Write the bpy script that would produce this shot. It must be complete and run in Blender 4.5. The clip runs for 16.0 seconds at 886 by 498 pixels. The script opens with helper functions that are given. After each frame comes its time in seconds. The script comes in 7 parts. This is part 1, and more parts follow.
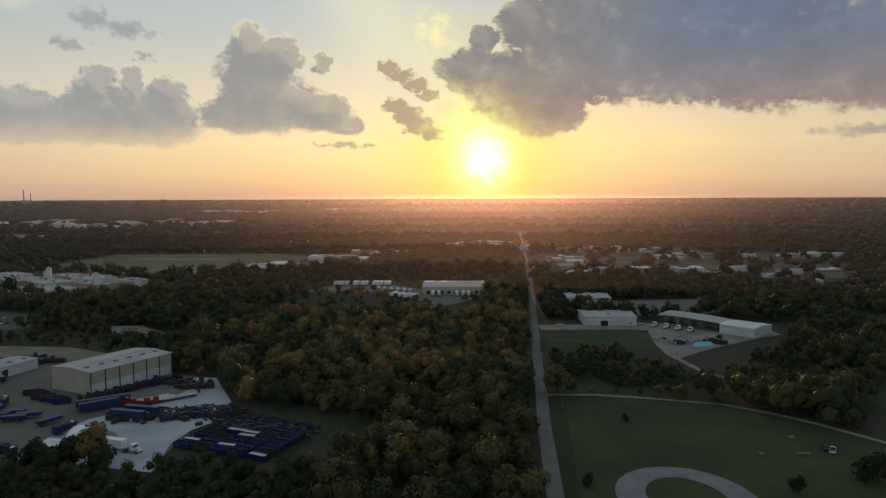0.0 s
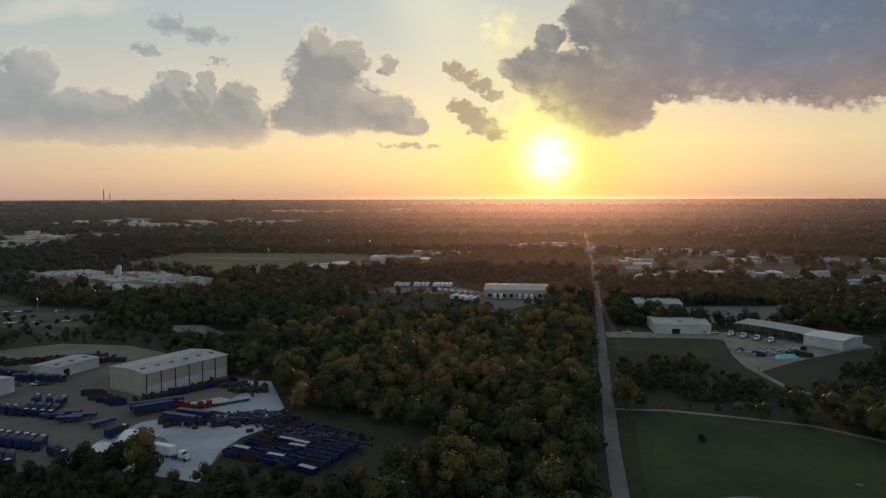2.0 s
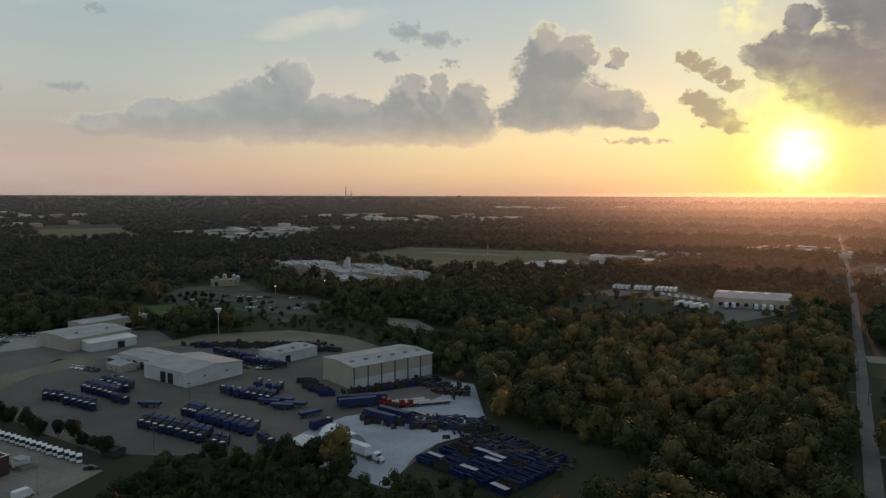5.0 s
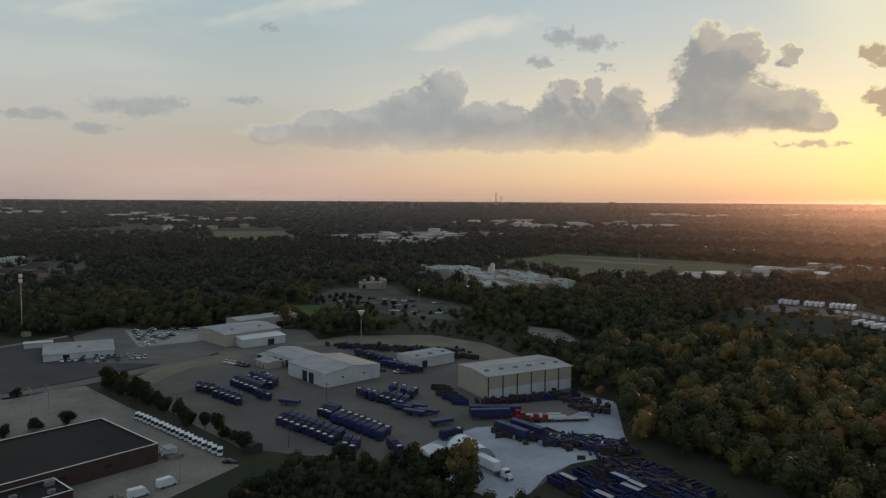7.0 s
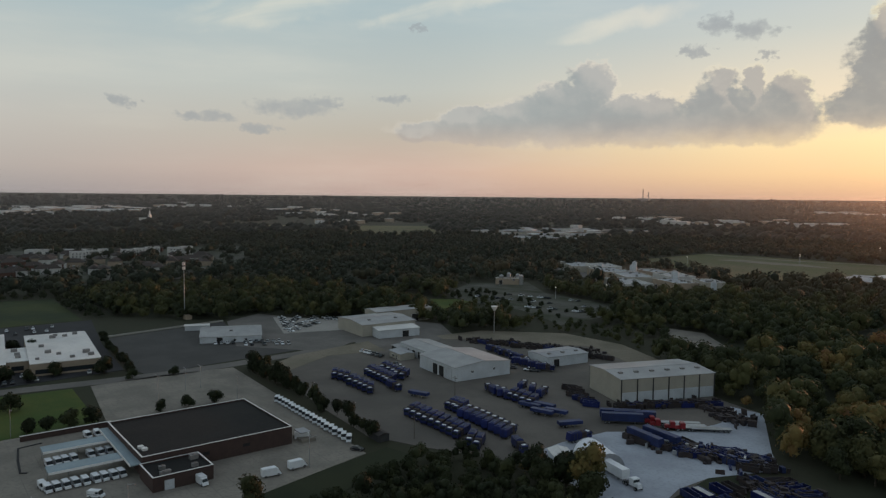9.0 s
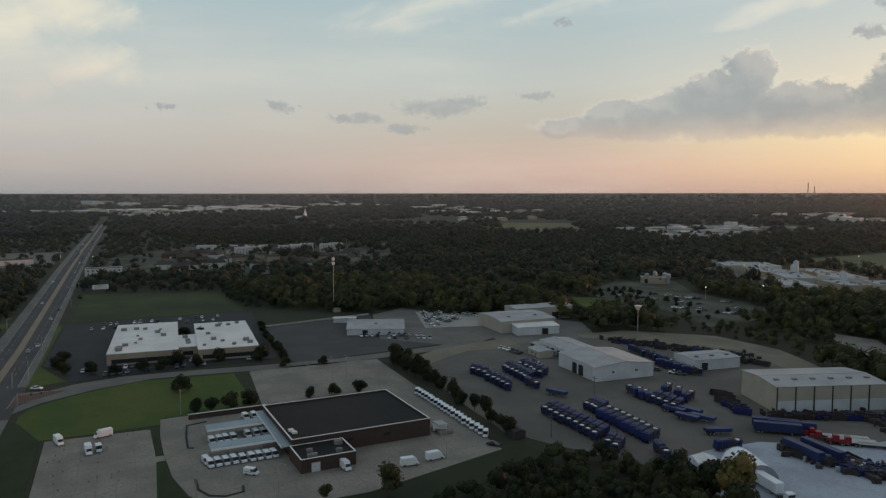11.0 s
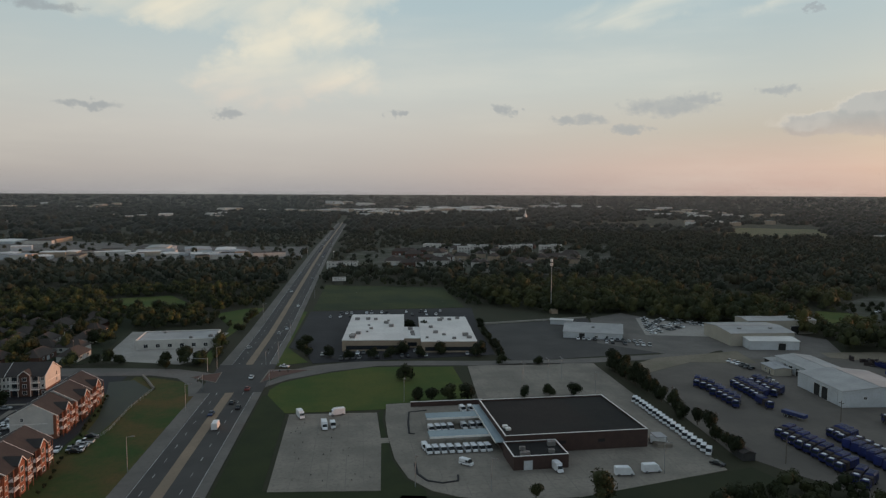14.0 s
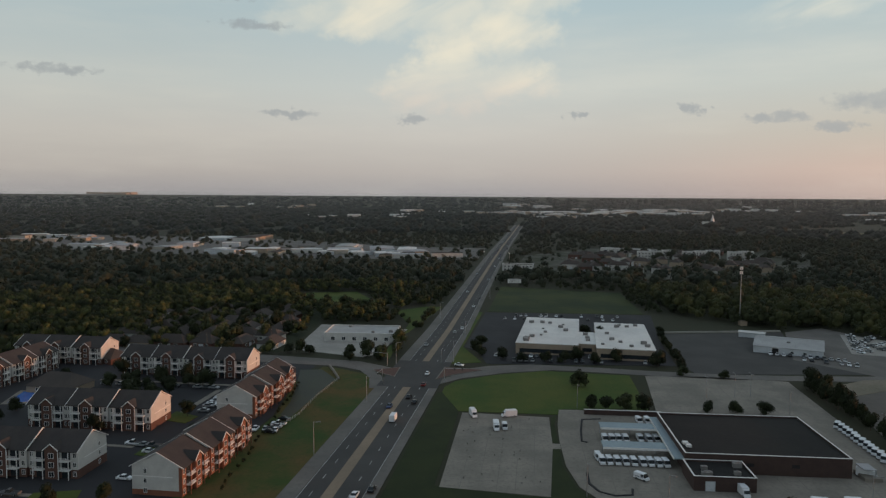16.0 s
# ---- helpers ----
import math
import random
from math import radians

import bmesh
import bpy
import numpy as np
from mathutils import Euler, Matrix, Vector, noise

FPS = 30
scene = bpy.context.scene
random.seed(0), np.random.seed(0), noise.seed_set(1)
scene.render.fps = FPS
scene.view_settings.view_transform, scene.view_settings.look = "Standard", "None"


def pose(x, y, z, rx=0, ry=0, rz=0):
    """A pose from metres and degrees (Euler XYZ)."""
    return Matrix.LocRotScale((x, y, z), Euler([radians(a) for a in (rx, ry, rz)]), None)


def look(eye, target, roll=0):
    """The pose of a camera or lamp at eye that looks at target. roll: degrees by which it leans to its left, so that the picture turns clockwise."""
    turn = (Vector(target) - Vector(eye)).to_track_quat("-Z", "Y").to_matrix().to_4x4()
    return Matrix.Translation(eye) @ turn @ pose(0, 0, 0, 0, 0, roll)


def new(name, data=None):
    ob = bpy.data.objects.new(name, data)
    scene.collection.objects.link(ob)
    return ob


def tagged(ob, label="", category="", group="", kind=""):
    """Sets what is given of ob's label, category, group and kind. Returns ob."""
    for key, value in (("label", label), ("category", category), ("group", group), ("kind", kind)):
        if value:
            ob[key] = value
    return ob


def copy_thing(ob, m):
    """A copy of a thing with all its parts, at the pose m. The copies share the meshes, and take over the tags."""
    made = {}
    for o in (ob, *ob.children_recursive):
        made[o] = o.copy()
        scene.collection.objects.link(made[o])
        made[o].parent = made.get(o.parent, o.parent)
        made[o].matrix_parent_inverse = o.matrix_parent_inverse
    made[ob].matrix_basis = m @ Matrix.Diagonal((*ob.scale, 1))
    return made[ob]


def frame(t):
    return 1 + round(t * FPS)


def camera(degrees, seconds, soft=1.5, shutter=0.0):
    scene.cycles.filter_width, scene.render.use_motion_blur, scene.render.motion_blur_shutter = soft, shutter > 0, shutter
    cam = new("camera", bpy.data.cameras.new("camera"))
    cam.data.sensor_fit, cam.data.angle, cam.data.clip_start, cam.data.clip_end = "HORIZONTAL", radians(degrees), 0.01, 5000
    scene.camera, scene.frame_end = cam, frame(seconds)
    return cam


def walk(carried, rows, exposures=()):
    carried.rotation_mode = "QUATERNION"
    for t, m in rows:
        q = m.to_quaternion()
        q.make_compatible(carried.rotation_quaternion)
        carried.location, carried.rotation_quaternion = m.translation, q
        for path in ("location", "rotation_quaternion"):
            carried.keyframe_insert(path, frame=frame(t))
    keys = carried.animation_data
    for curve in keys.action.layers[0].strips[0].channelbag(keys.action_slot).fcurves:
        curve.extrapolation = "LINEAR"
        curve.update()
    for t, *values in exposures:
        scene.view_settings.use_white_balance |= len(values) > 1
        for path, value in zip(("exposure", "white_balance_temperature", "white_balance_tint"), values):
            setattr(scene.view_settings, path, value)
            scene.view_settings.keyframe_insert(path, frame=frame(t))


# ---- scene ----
# the camera: a drone that glides forward and turns slowly to its left
cam = camera(63.72, 16.0, soft=1.3)
ROWS = [
    (0.0, -0.00, -0.00, 84.00, 85.91, 0.23, 0.00),
    (0.5, -0.08, 4.11, 83.89, 85.95, 0.23, 1.31),
    (1.0, 0.22, 8.06, 83.91, 85.95, 0.21, 2.51),
    (1.5, 0.47, 11.83, 83.94, 85.95, 0.16, 3.85),
    (2.0, 0.87, 15.17, 83.92, 85.96, 0.13, 5.11),
    (2.5, 0.72, 18.93, 83.93, 85.96, 0.13, 7.74),
    (3.0, 0.87, 22.70, 83.87, 85.96, 0.07, 10.53),
    (3.5, 1.00, 26.53, 83.87, 85.96, -0.01, 13.76),
    (4.0, 1.17, 30.71, 84.00, 85.91, -0.07, 16.86),
    (6.5, 1.63, 45.40, 83.68, 85.87, -0.26, 31.94),
    (7.0, 1.10, 48.64, 83.29, 86.15, -0.36, 34.95),
    (7.5, 1.12, 51.03, 82.91, 86.12, -0.50, 37.98),
    (8.0, 1.30, 53.10, 82.79, 86.01, -0.60, 40.85),
    (8.5, 1.51, 54.33, 82.69, 85.87, -0.62, 43.82),
    (9.0, 1.93, 54.95, 82.56, 85.75, -0.55, 46.39),
    (11.5, 2.88, 56.62, 81.98, 85.51, 0.05, 60.73),
    (12.0, 2.51, 56.44, 81.78, 85.54, -0.06, 63.53),
    (12.5, 2.40, 56.13, 81.61, 85.57, -0.16, 66.33),
    (13.0, 2.84, 56.54, 81.45, 85.62, -0.19, 69.31),
    (13.5, 2.69, 56.87, 81.46, 85.64, -0.19, 72.21),
    (14.0, 2.58, 56.92, 81.59, 85.63, -0.22, 75.37),
    (14.5, 2.43, 57.00, 81.76, 85.64, -0.29, 78.75),
    (15.0, 1.88, 56.97, 81.80, 85.65, -0.34, 82.16),
    (15.5, 1.50, 57.03, 81.70, 85.68, -0.37, 85.59),
    (16.0, 1.65, 57.26, 81.50, 85.76, -0.38, 89.50),
]
walk(cam, [(t, pose(x, y, z, rx, ry, rz)) for t, x, y, z, rx, ry, rz in ROWS],
     [(0.0, -0.09), (4.0, -0.10), (7.0, -0.02), (9.0, 0.04), (11.5, 0.10), (16.0, 0.12)])

# ---- sky and sun ----
SUN_AZ, SUN_EL = 3.3, 3.1          # degrees right of +y, degrees above the horizon


def lin(r, g, b):
    return tuple((c / 255 / 12.92) if c / 255 <= 0.04045 else ((c / 255 + 0.055) / 1.055) ** 2.4 for c in (r, g, b)) + (1.0,)


class Tree_nodes:
    """Short calls for building node trees."""

    def __init__(self, tree):
        self.t = tree
        tree.nodes.clear()

    def add(self, kind, **props):
        n = self.t.nodes.new(kind)
        for k, v in props.items():
            setattr(n, k, v)
        return n

    def put(self, socket, value):
        if isinstance(value, bpy.types.NodeSocket):
            self.t.links.new(value, socket)
        else:
            socket.default_value = value

    def m(self, op, a, b=0.0, c=0.0, clamp=False):
        n = self.add("ShaderNodeMath", operation=op, use_clamp=clamp)
        for s, v in zip(n.inputs, (a, b, c)):
            self.put(s, v)
        return n.outputs[0]

    def vm(self, op, a, b=(0, 0, 0), c=(0, 0, 0)):
        n = self.add("ShaderNodeVectorMath", operation=op)
        for s, v in zip(n.inputs, (a, b, c)):
            self.put(s, v)
        return n.outputs["Value"] if op == "DOT_PRODUCT" else n.outputs[0]

    def step(self, x, lo, hi, smooth=True):
        n = self.add("ShaderNodeMapRange", interpolation_type="SMOOTHSTEP" if smooth else "LINEAR")
        for s, v in zip(n.inputs, (x, lo, hi, 0.0, 1.0)):
            self.put(s, v)
        return n.outputs[0]

    def mix(self, f, a, b, blend="MIX"):
        n = self.add("ShaderNodeMix", data_type="RGBA", blend_type=blend)
        for i, v in ((0, f), (6, a), (7, b)):
            self.put(n.inputs[i], v)
        return n.outputs[2]

    def ramp(self, f, stops):
        n = self.add("ShaderNodeValToRGB")
        e = n.color_ramp.elements
        while len(e) < len(stops):
            e.new(0.5)
        for el, (p, c) in zip(e, stops):
            el.position, el.color = p, c
        self.put(n.inputs[0], f)
        return n.outputs[0]

    def noise(self, vec, scale, detail=4.0, rough=0.55, dist=0.0):
        n = self.add("ShaderNodeTexNoise")
        for k, v in (("Vector", vec), ("Scale", scale), ("Detail", detail), ("Roughness", rough), ("Distortion", dist)):
            self.put(n.inputs[k], v)
        return n.outputs[0]


world = bpy.data.worlds.new("evening_sky")
scene.world = world
world.use_nodes = True
w = Tree_nodes(world.node_tree)
way = w.add("ShaderNodeTexCoord").outputs["Generated"]
sep = w.add("ShaderNodeSeparateXYZ")
w.put(sep.inputs[0], way)
elev = w.m("MULTIPLY", w.m("ARCSINE", sep.outputs[2]), 57.2958)
turn = w.m("MULTIPLY", w.m("ARCTAN2", w.m("MULTIPLY", sep.outputs[0], -1.0), sep.outputs[1]), 57.2958)   # left of +y
comb = w.add("ShaderNodeCombineXYZ")
w.put(comb.inputs[0], turn), w.put(comb.inputs[1], elev)
ae = comb.outputs[0]

# clear air: sky texture under evening haze, warm towards the sun
nishita = w.add("ShaderNodeTexSky", sky_type="NISHITA", sun_disc=False, sun_elevation=radians(SUN_EL), sun_rotation=radians(SUN_AZ), altitude=300, air_density=1.2, dust_density=2.0)
hgt = w.m("DIVIDE", elev, 60.0, clamp=True)
near_sun = w.ramp(hgt, [(0.0, lin(208, 172, 146)), (0.03, lin(238, 206, 160)), (0.07, lin(248, 226, 176)), (0.125, lin(232, 219, 192)), (0.20, lin(198, 204, 196)), (0.26, lin(184, 198, 200)), (1.0, lin(142, 156, 172))])
mid_side = w.ramp(hgt, [(0.0, lin(184, 158, 148)), (0.035, lin(196, 170, 158)), (0.08, lin(180, 172, 161)), (0.14, lin(180, 184, 179)), (0.24, lin(160, 178, 183)), (1.0, lin(138, 152, 168))])
far_side = w.ramp(hgt, [(0.0, lin(160, 158, 159)), (0.03, lin(179, 174, 170)), (0.08, lin(193, 190, 185)), (0.14, lin(192, 197, 194)), (0.24, lin(172, 190, 195)), (1.0, lin(132, 146, 162))])
off = w.m("ABSOLUTE", w.m("ADD", turn, SUN_AZ))
air = w.mix(w.step(off, 46, 92), w.mix(w.step(off, 21, 54), near_sun, mid_side), far_side)
air = w.mix(0.018, air, nishita.outputs[0])
veil = w.noise(w.vm("MULTIPLY", ae, (0.03, 0.16, 0)), 1.0, 5.0, 0.6)
air = w.mix(w.m("MULTIPLY", w.step(veil, 0.45, 0.75), 0.25), air, lin(225, 220, 205))
def blobs(rows, place):
    """The largest of some round fields: 1 in the middle of a blob, 0 at its rim."""
    top = None
    for a, e, ra, re in rows:
        v = w.vm("MULTIPLY_ADD", place, (1 / ra, 1 / re, 0), (-a / ra, -e / re, 0))
        f = w.m("SUBTRACT", 1.0, w.vm("DOT_PRODUCT", v, v))
        top = f if top is None else w.m("SMOOTH_MAX", top, f, 0.25)
    return top


stretched = w.vm("MULTIPLY", ae, (1, 1.25, 0))


def billow(vec, scale, detail):
    n = w.add("ShaderNodeTexNoise")
    for k, v in (("Vector", vec), ("Scale", scale), ("Detail", detail), ("Roughness", 0.56)):
        w.put(n.inputs[k], v)
    return n.outputs


puff = billow(stretched, 0.42, 8.0)
# glow round the sun, broken by the ragged cloud in front of it
torn = w.vm("MULTIPLY", w.vm("SUBTRACT", billow(stretched, 0.9, 6.0)[1], (0.5, 0.5, 0.5)), (3.0, 2.4, 0))


def glow(a, e, wide, tear):
    v = w.vm("SUBTRACT", w.vm("ADD", ae, w.vm("MULTIPLY", torn, (tear, tear, 0))), (a, e, 0))
    return w.m("POWER", 2.718, w.m("DIVIDE", w.vm("DOT_PRODUCT", v, v), -wide))


glow_wide = glow(-SUN_AZ, SUN_EL, 52.0, 0.0)
glow_tight = glow(-SUN_AZ, SUN_EL, 9.0, 0.5)
disc = glow(-SUN_AZ, SUN_EL + 0.1, 3.6, 0.7)
gaps = w.m("MAXIMUM", glow(-SUN_AZ + 1.6, SUN_EL + 2.6, 6.0, 1.2), w.m("MULTIPLY", glow(0.6, 13.0, 2.4, 0.9), 0.55))
fine_torn = w.vm("MULTIPLY", w.vm("SUBTRACT", billow(stretched, 1.3, 6.0)[1], (0.5, 0.5, 0.5)), (5.0, 1.3, 0))
warped = w.vm("ADD", ae, w.vm("MULTIPLY", w.vm("SUBTRACT", puff[1], (0.5, 0.5, 0.5)), (2.6, 2.2, 0)))
grain = billow(stretched, 0.62, 9.0)[0]
grain_off = billow(w.vm("ADD", stretched, (-0.7, 0.6, 0)), 0.62, 9.0)[0]
lit = w.step(w.m("SUBTRACT", grain, grain_off), -0.02, 0.26)
HEAPS = [
    # the long bank left of the sun
    (34.9, 8.6, 2.0, 2.1), (36.6, 6.9, 3.6, 2.2), (40.2, 6.1, 4.0, 1.7), (44.6, 5.9, 2.6, 1.2), (47.6, 5.2, 3.0, 0.9), (31.0, 6.3, 4.0, 1.9),
    (25.3, 8.1, 1.5, 1.6), (25.6, 6.4, 3.6, 2.1), (20.8, 7.5, 1.5, 1.7), (21.6, 6.1, 3.0, 1.9), (23.2, 8.3, 0.8, 1.4), (33.0, 5.3, 13.0, 1.5), (42.0, 5.2, 8.5, 1.1), (23.6, 5.2, 5.4, 1.5),
    # the heap with a bright right shoulder
    (15.0, 11.4, 1.5, 1.8), (12.8, 10.8, 1.9, 1.7), (14.3, 8.9, 3.2, 2.6), (12.6, 7.2, 4.2, 2.2), (9.5, 10.4, 0.9, 0.9), (9.6, 6.8, 3.0, 1.5), (16.0, 6.5, 2.6, 1.6), (7.6, 5.8, 2.0, 1.0),
]
TORN = [(4.3, 10.2, 0.9, 0.7), (3.2, 9.6, 1.1, 0.6), (2.0, 8.9, 1.1, 0.6), (1.1, 8.1, 0.8, 0.5), (3.7, 7.3, 1.2, 0.6), (2.8, 6.5, 1.3, 0.7), (1.8, 5.7, 1.3, 0.7), (0.7, 5.0, 1.2, 0.5)]
BANK = [
    (-2.2, 9.9, 2.7, 1.9), (-5.0, 8.7, 3.6, 2.8), (-8.0, 7.2, 3.4, 2.4), (-3.2, 12.2, 1.2, 1.1), (-6.5, 13.2, 2.2, 2.4), (-11.0, 10.8, 5.6, 3.6), (-17.0, 11.2, 8.0, 4.2), (-24.0, 10.2, 9.0, 4.0), (-31.0, 9.9, 8.0, 4.0), (-21.0, 14.8, 12.0, 4.6), (-38.0, 9.7, 9.0, 4.0), (-10.5, 14.6, 3.2, 3.0),
]
SCRAPS = [
    (25.9, 12.6, 1.3, 0.75), (23.4, 12.1, 1.7, 0.7), (27.3, 10.8, 1.0, 0.5), (22.4, 10.3, 0.6, 0.5),
    (58.2, 6.7, 3.6, 0.8), (55.8, 7.2, 1.6, 0.5), (60.8, 5.1, 1.7, 0.45), (64.6, 5.8, 2.6, 0.45), (50.2, 7.5, 1.5, 0.4), (48.5, 13.0, 0.8, 0.3),
    (91.8, 6.0, 1.6, 0.4), (101.7, 6.3, 2.2, 0.35), (104.2, 12.7, 2.8, 0.4), (79.1, 6.3, 1.0, 0.3), (118.0, 8.6, 3.0, 0.4), (106.0, 14.8, 3.0, 0.5), (70.5, 6.6, 1.1, 0.45), (-31.0, 4.6, 4.0, 0.5), (8.0, 4.2, 3.0, 0.25),
]
above = w.vm("ADD", warped, (-0.9, 1.1, 0))
heap, heap_up = blobs(HEAPS, warped), blobs(HEAPS, above)
bank, bank_up = blobs(BANK, warped), blobs(BANK, above)
scraps = blobs(SCRAPS, w.vm("ADD", ae, fine_torn))
wisp_f = blobs([(88.4, 10.4, 3.2, 3.4), (84.6, 12.8, 3.6, 2.2), (91.0, 8.6, 3.2, 1.9), (84.4, 9.0, 3.8, 1.6), (97.0, 13.4, 6.0, 1.4), (92.0, 14.4, 9.0, 2.2), (83.0, 15.5, 4.0, 2.0)], w.vm("ADD", ae, w.vm("MULTIPLY", w.vm("SUBTRACT", puff[1], (0.5, 0.5, 0.5)), (7.0, 3.0, 0))))
leaning = w.vm("ADD", w.vm("MULTIPLY_ADD", turn, (0, 0.2, 0), ae), w.vm("MULTIPLY", w.vm("SUBTRACT", puff[1], (0.5, 0.5, 0.5)), (6.0, 1.6, 0)))
streaks = blobs([(60.0, 25.9, 7.0, 1.3), (33.0, 19.7, 6.0, 0.9), (47.0, 23.8, 6.0, 0.7)], leaning)
frill = billow(stretched, 1.7, 7.0)[0]
crest = w.step(w.m("SUBTRACT", heap, heap_up), 0.10, 0.85)
bank_crest = w.step(w.m("SUBTRACT", bank, bank_up), 0.10, 0.7)
rough = w.m("ADD", w.m("MULTIPLY", w.m("SUBTRACT", grain, 0.5), 1.1), w.m("MULTIPLY", w.m("SUBTRACT", frill, 0.5), 1.1))
rough = w.m("ADD", 0.12, w.m("MULTIPLY", rough, w.m("MULTIPLY_ADD", w.step(elev, 4.5, 7.5), 0.75, 0.3)))
heap = w.m("ADD", heap, rough)
bank = w.m("ADD", bank, w.m("MULTIPLY", rough, 0.75))
# colours: thin rims let the light through, thick hearts are grey
toward = w.step(off, 2, 45)
rim_col = w.mix(toward, lin(255, 242, 188), lin(232, 222, 204))
heart = w.mix(w.step(elev, 3.2, 6.6), w.mix(toward, lin(206, 178, 152), lin(184, 168, 158)), w.mix(toward, lin(150, 148, 144), lin(152, 160, 160)))
sky = w.mix(w.m("MULTIPLY", glow_wide, 0.68), air, lin(250, 236, 118))
# pale fan of light above the sun
fan = w.m("ADD", w.m("MULTIPLY", w.m("ADD", turn, SUN_AZ), 0.9), w.m("MULTIPLY", elev, -0.55))
fan_f = w.m("MULTIPLY", w.step(w.m("ABSOLUTE", fan), 5.5, 0.5), w.step(elev, 4.0, 8.0))
sky = w.mix(w.m("MULTIPLY", fan_f, 0.6), sky, lin(240, 236, 205))
swept = w.vm("ADD", w.vm("MULTIPLY", ae, (0.10, 0.30, 0)), w.vm("MULTIPLY_ADD", turn, (0.0, 0.11, 0), (0, 0, 0)))
streak = w.noise(swept, 1.0, 3.5, 0.5, 0.8)
wisp = w.m("MULTIPLY", w.step(wisp_f, -0.7, 1.3), w.step(streak, 0.12, 0.74))
wisp = w.m("MAXIMUM", wisp, w.m("MULTIPLY", w.m("MULTIPLY", w.step(streaks, -0.4, 1.3), w.step(streak, 0.25, 0.65)), 0.6))
sky = w.mix(w.m("MULTIPLY", wisp, 0.9), sky, w.mix(w.step(elev, 6, 10.5), lin(226, 206, 190), lin(238, 229, 206)))
scraps = w.m("ADD", scraps, w.m("MULTIPLY", w.m("SUBTRACT", grain, 0.5), 1.7))
sky = w.mix(w.m("MULTIPLY", w.step(scraps, -0.25, 1.1), 0.62), sky, w.mix(toward, lin(140, 140, 142), lin(150, 156, 160)))
body_n = billow(w.vm("ADD", stretched, (31.0, 7.0, 0)), 0.33, 6.0)[0]
pale = w.mix(toward, lin(214, 196, 172), lin(192, 189, 182))
heart = w.mix(w.m("MULTIPLY", w.m("MAXIMUM", w.m("MULTIPLY", crest, 0.8), w.m("MULTIPLY", w.step(body_n, 0.44, 0.68), 0.35)), 0.7), heart, pale)
heart = w.mix(w.m("MULTIPLY", w.step(body_n, 0.52, 0.28), 0.35), heart, w.mix(toward, lin(134, 130, 128), lin(146, 149, 151)))
edge_h = w.m("MAXIMUM", w.m("MULTIPLY", w.step(heap, 0.6, 0.1), w.m("MULTIPLY_ADD", crest, 0.95, 0.1)), w.m("MULTIPLY", w.m("MULTIPLY", lit, w.step(heap, 1.0, 0.4)), w.m("MULTIPLY_ADD", crest, 0.6, 0.25)))
heap_c = w.mix(w.m("MULTIPLY", edge_h, w.m("MULTIPLY_ADD", w.step(off, 30, 50), -0.5, 0.95)), heart, rim_col)
soft_foot = w.step(w.m("ADD", elev, w.m("MULTIPLY", w.m("SUBTRACT", grain, 0.5), 1.6)), 2.8, 5.8)
sky = w.mix(w.m("MULTIPLY", w.step(heap, -0.08, 0.5), w.m("MULTIPLY_ADD", soft_foot, 0.62, 0.26)), sky, heap_c)
bank_c = w.mix(w.step(elev, 4.5, 12.5), lin(176, 150, 136), w.mix(w.step(turn, -6.0, -22.0), lin(140, 137, 136), lin(116, 130, 152)))
bank_c = w.mix(w.m("MULTIPLY", w.step(body_n, 0.56, 0.34), 0.3), bank_c, lin(112, 113, 120))
bank_c = w.mix(w.m("MULTIPLY", w.m("MAXIMUM", w.step(body_n, 0.54, 0.76), w.m("MULTIPLY", bank_crest, 0.7)), 0.4), bank_c, lin(184, 176, 168))
bank_c = w.mix(w.m("MAXIMUM", w.m("MULTIPLY", w.step(bank, 0.34, 0.04), w.m("MULTIPLY_ADD", bank_crest, 0.5, 0.35)), w.m("MULTIPLY", lit, w.m("MULTIPLY", w.step(bank, 1.0, 0.2), 0.35))), bank_c, rim_col)
torn_c = w.m("ADD", blobs(TORN, w.vm("ADD", ae, w.vm("MULTIPLY", fine_torn, (0.45, 0.9, 0)))), rough)
sky = w.mix(w.m("MULTIPLY", w.step(torn_c, -0.4, 0.7), 0.85), sky, w.mix(w.step(torn_c, 0.5, -0.1), lin(178, 156, 130), lin(252, 230, 165)))
low_bank = w.step(elev, 3.8, 6.8)
sky = w.mix(w.m("MULTIPLY", w.step(bank, -0.06, 0.34), w.m("MULTIPLY_ADD", low_bank, 0.35, 0.6)), sky, bank_c)
sky = w.mix(w.m("MULTIPLY", gaps, w.m("MULTIPLY_ADD", w.step(grain, 0.40, 0.58), 0.85, 0.2)), sky, (1.25, 1.12, 0.45, 1))
sky = w.mix(glow_tight, sky, (1.35, 1.20, 0.16, 1))
sky = w.mix(disc, sky, (1.5, 1.45, 1.25, 1))
# the dome is brighter on the sun's side
lean = w.ramp(w.m("DIVIDE", w.m("ADD", turn, 40.0), 160.0, clamp=True), [((a + 40) / 160, (2 ** k, 2 ** k, 2 ** (k + b), 1)) for a, k, b in ((-24, -0.24, 0.03), (-10, -0.06, 0.03), (5, 0.03, 0.0), (18, -0.08, 0.05), (30, -0.06, 0.06), (42, 0.06, 0.02), (58, 0.05, 0.0), (75, -0.06, 0.0), (92, -0.08, 0.0), (112, -0.2, 0.0))])
sky = w.mix(1.0, sky, w.vm("MULTIPLY", lean, (1, 1, 1)), "MULTIPLY")
below = w.step(elev, -0.4, 0.0)
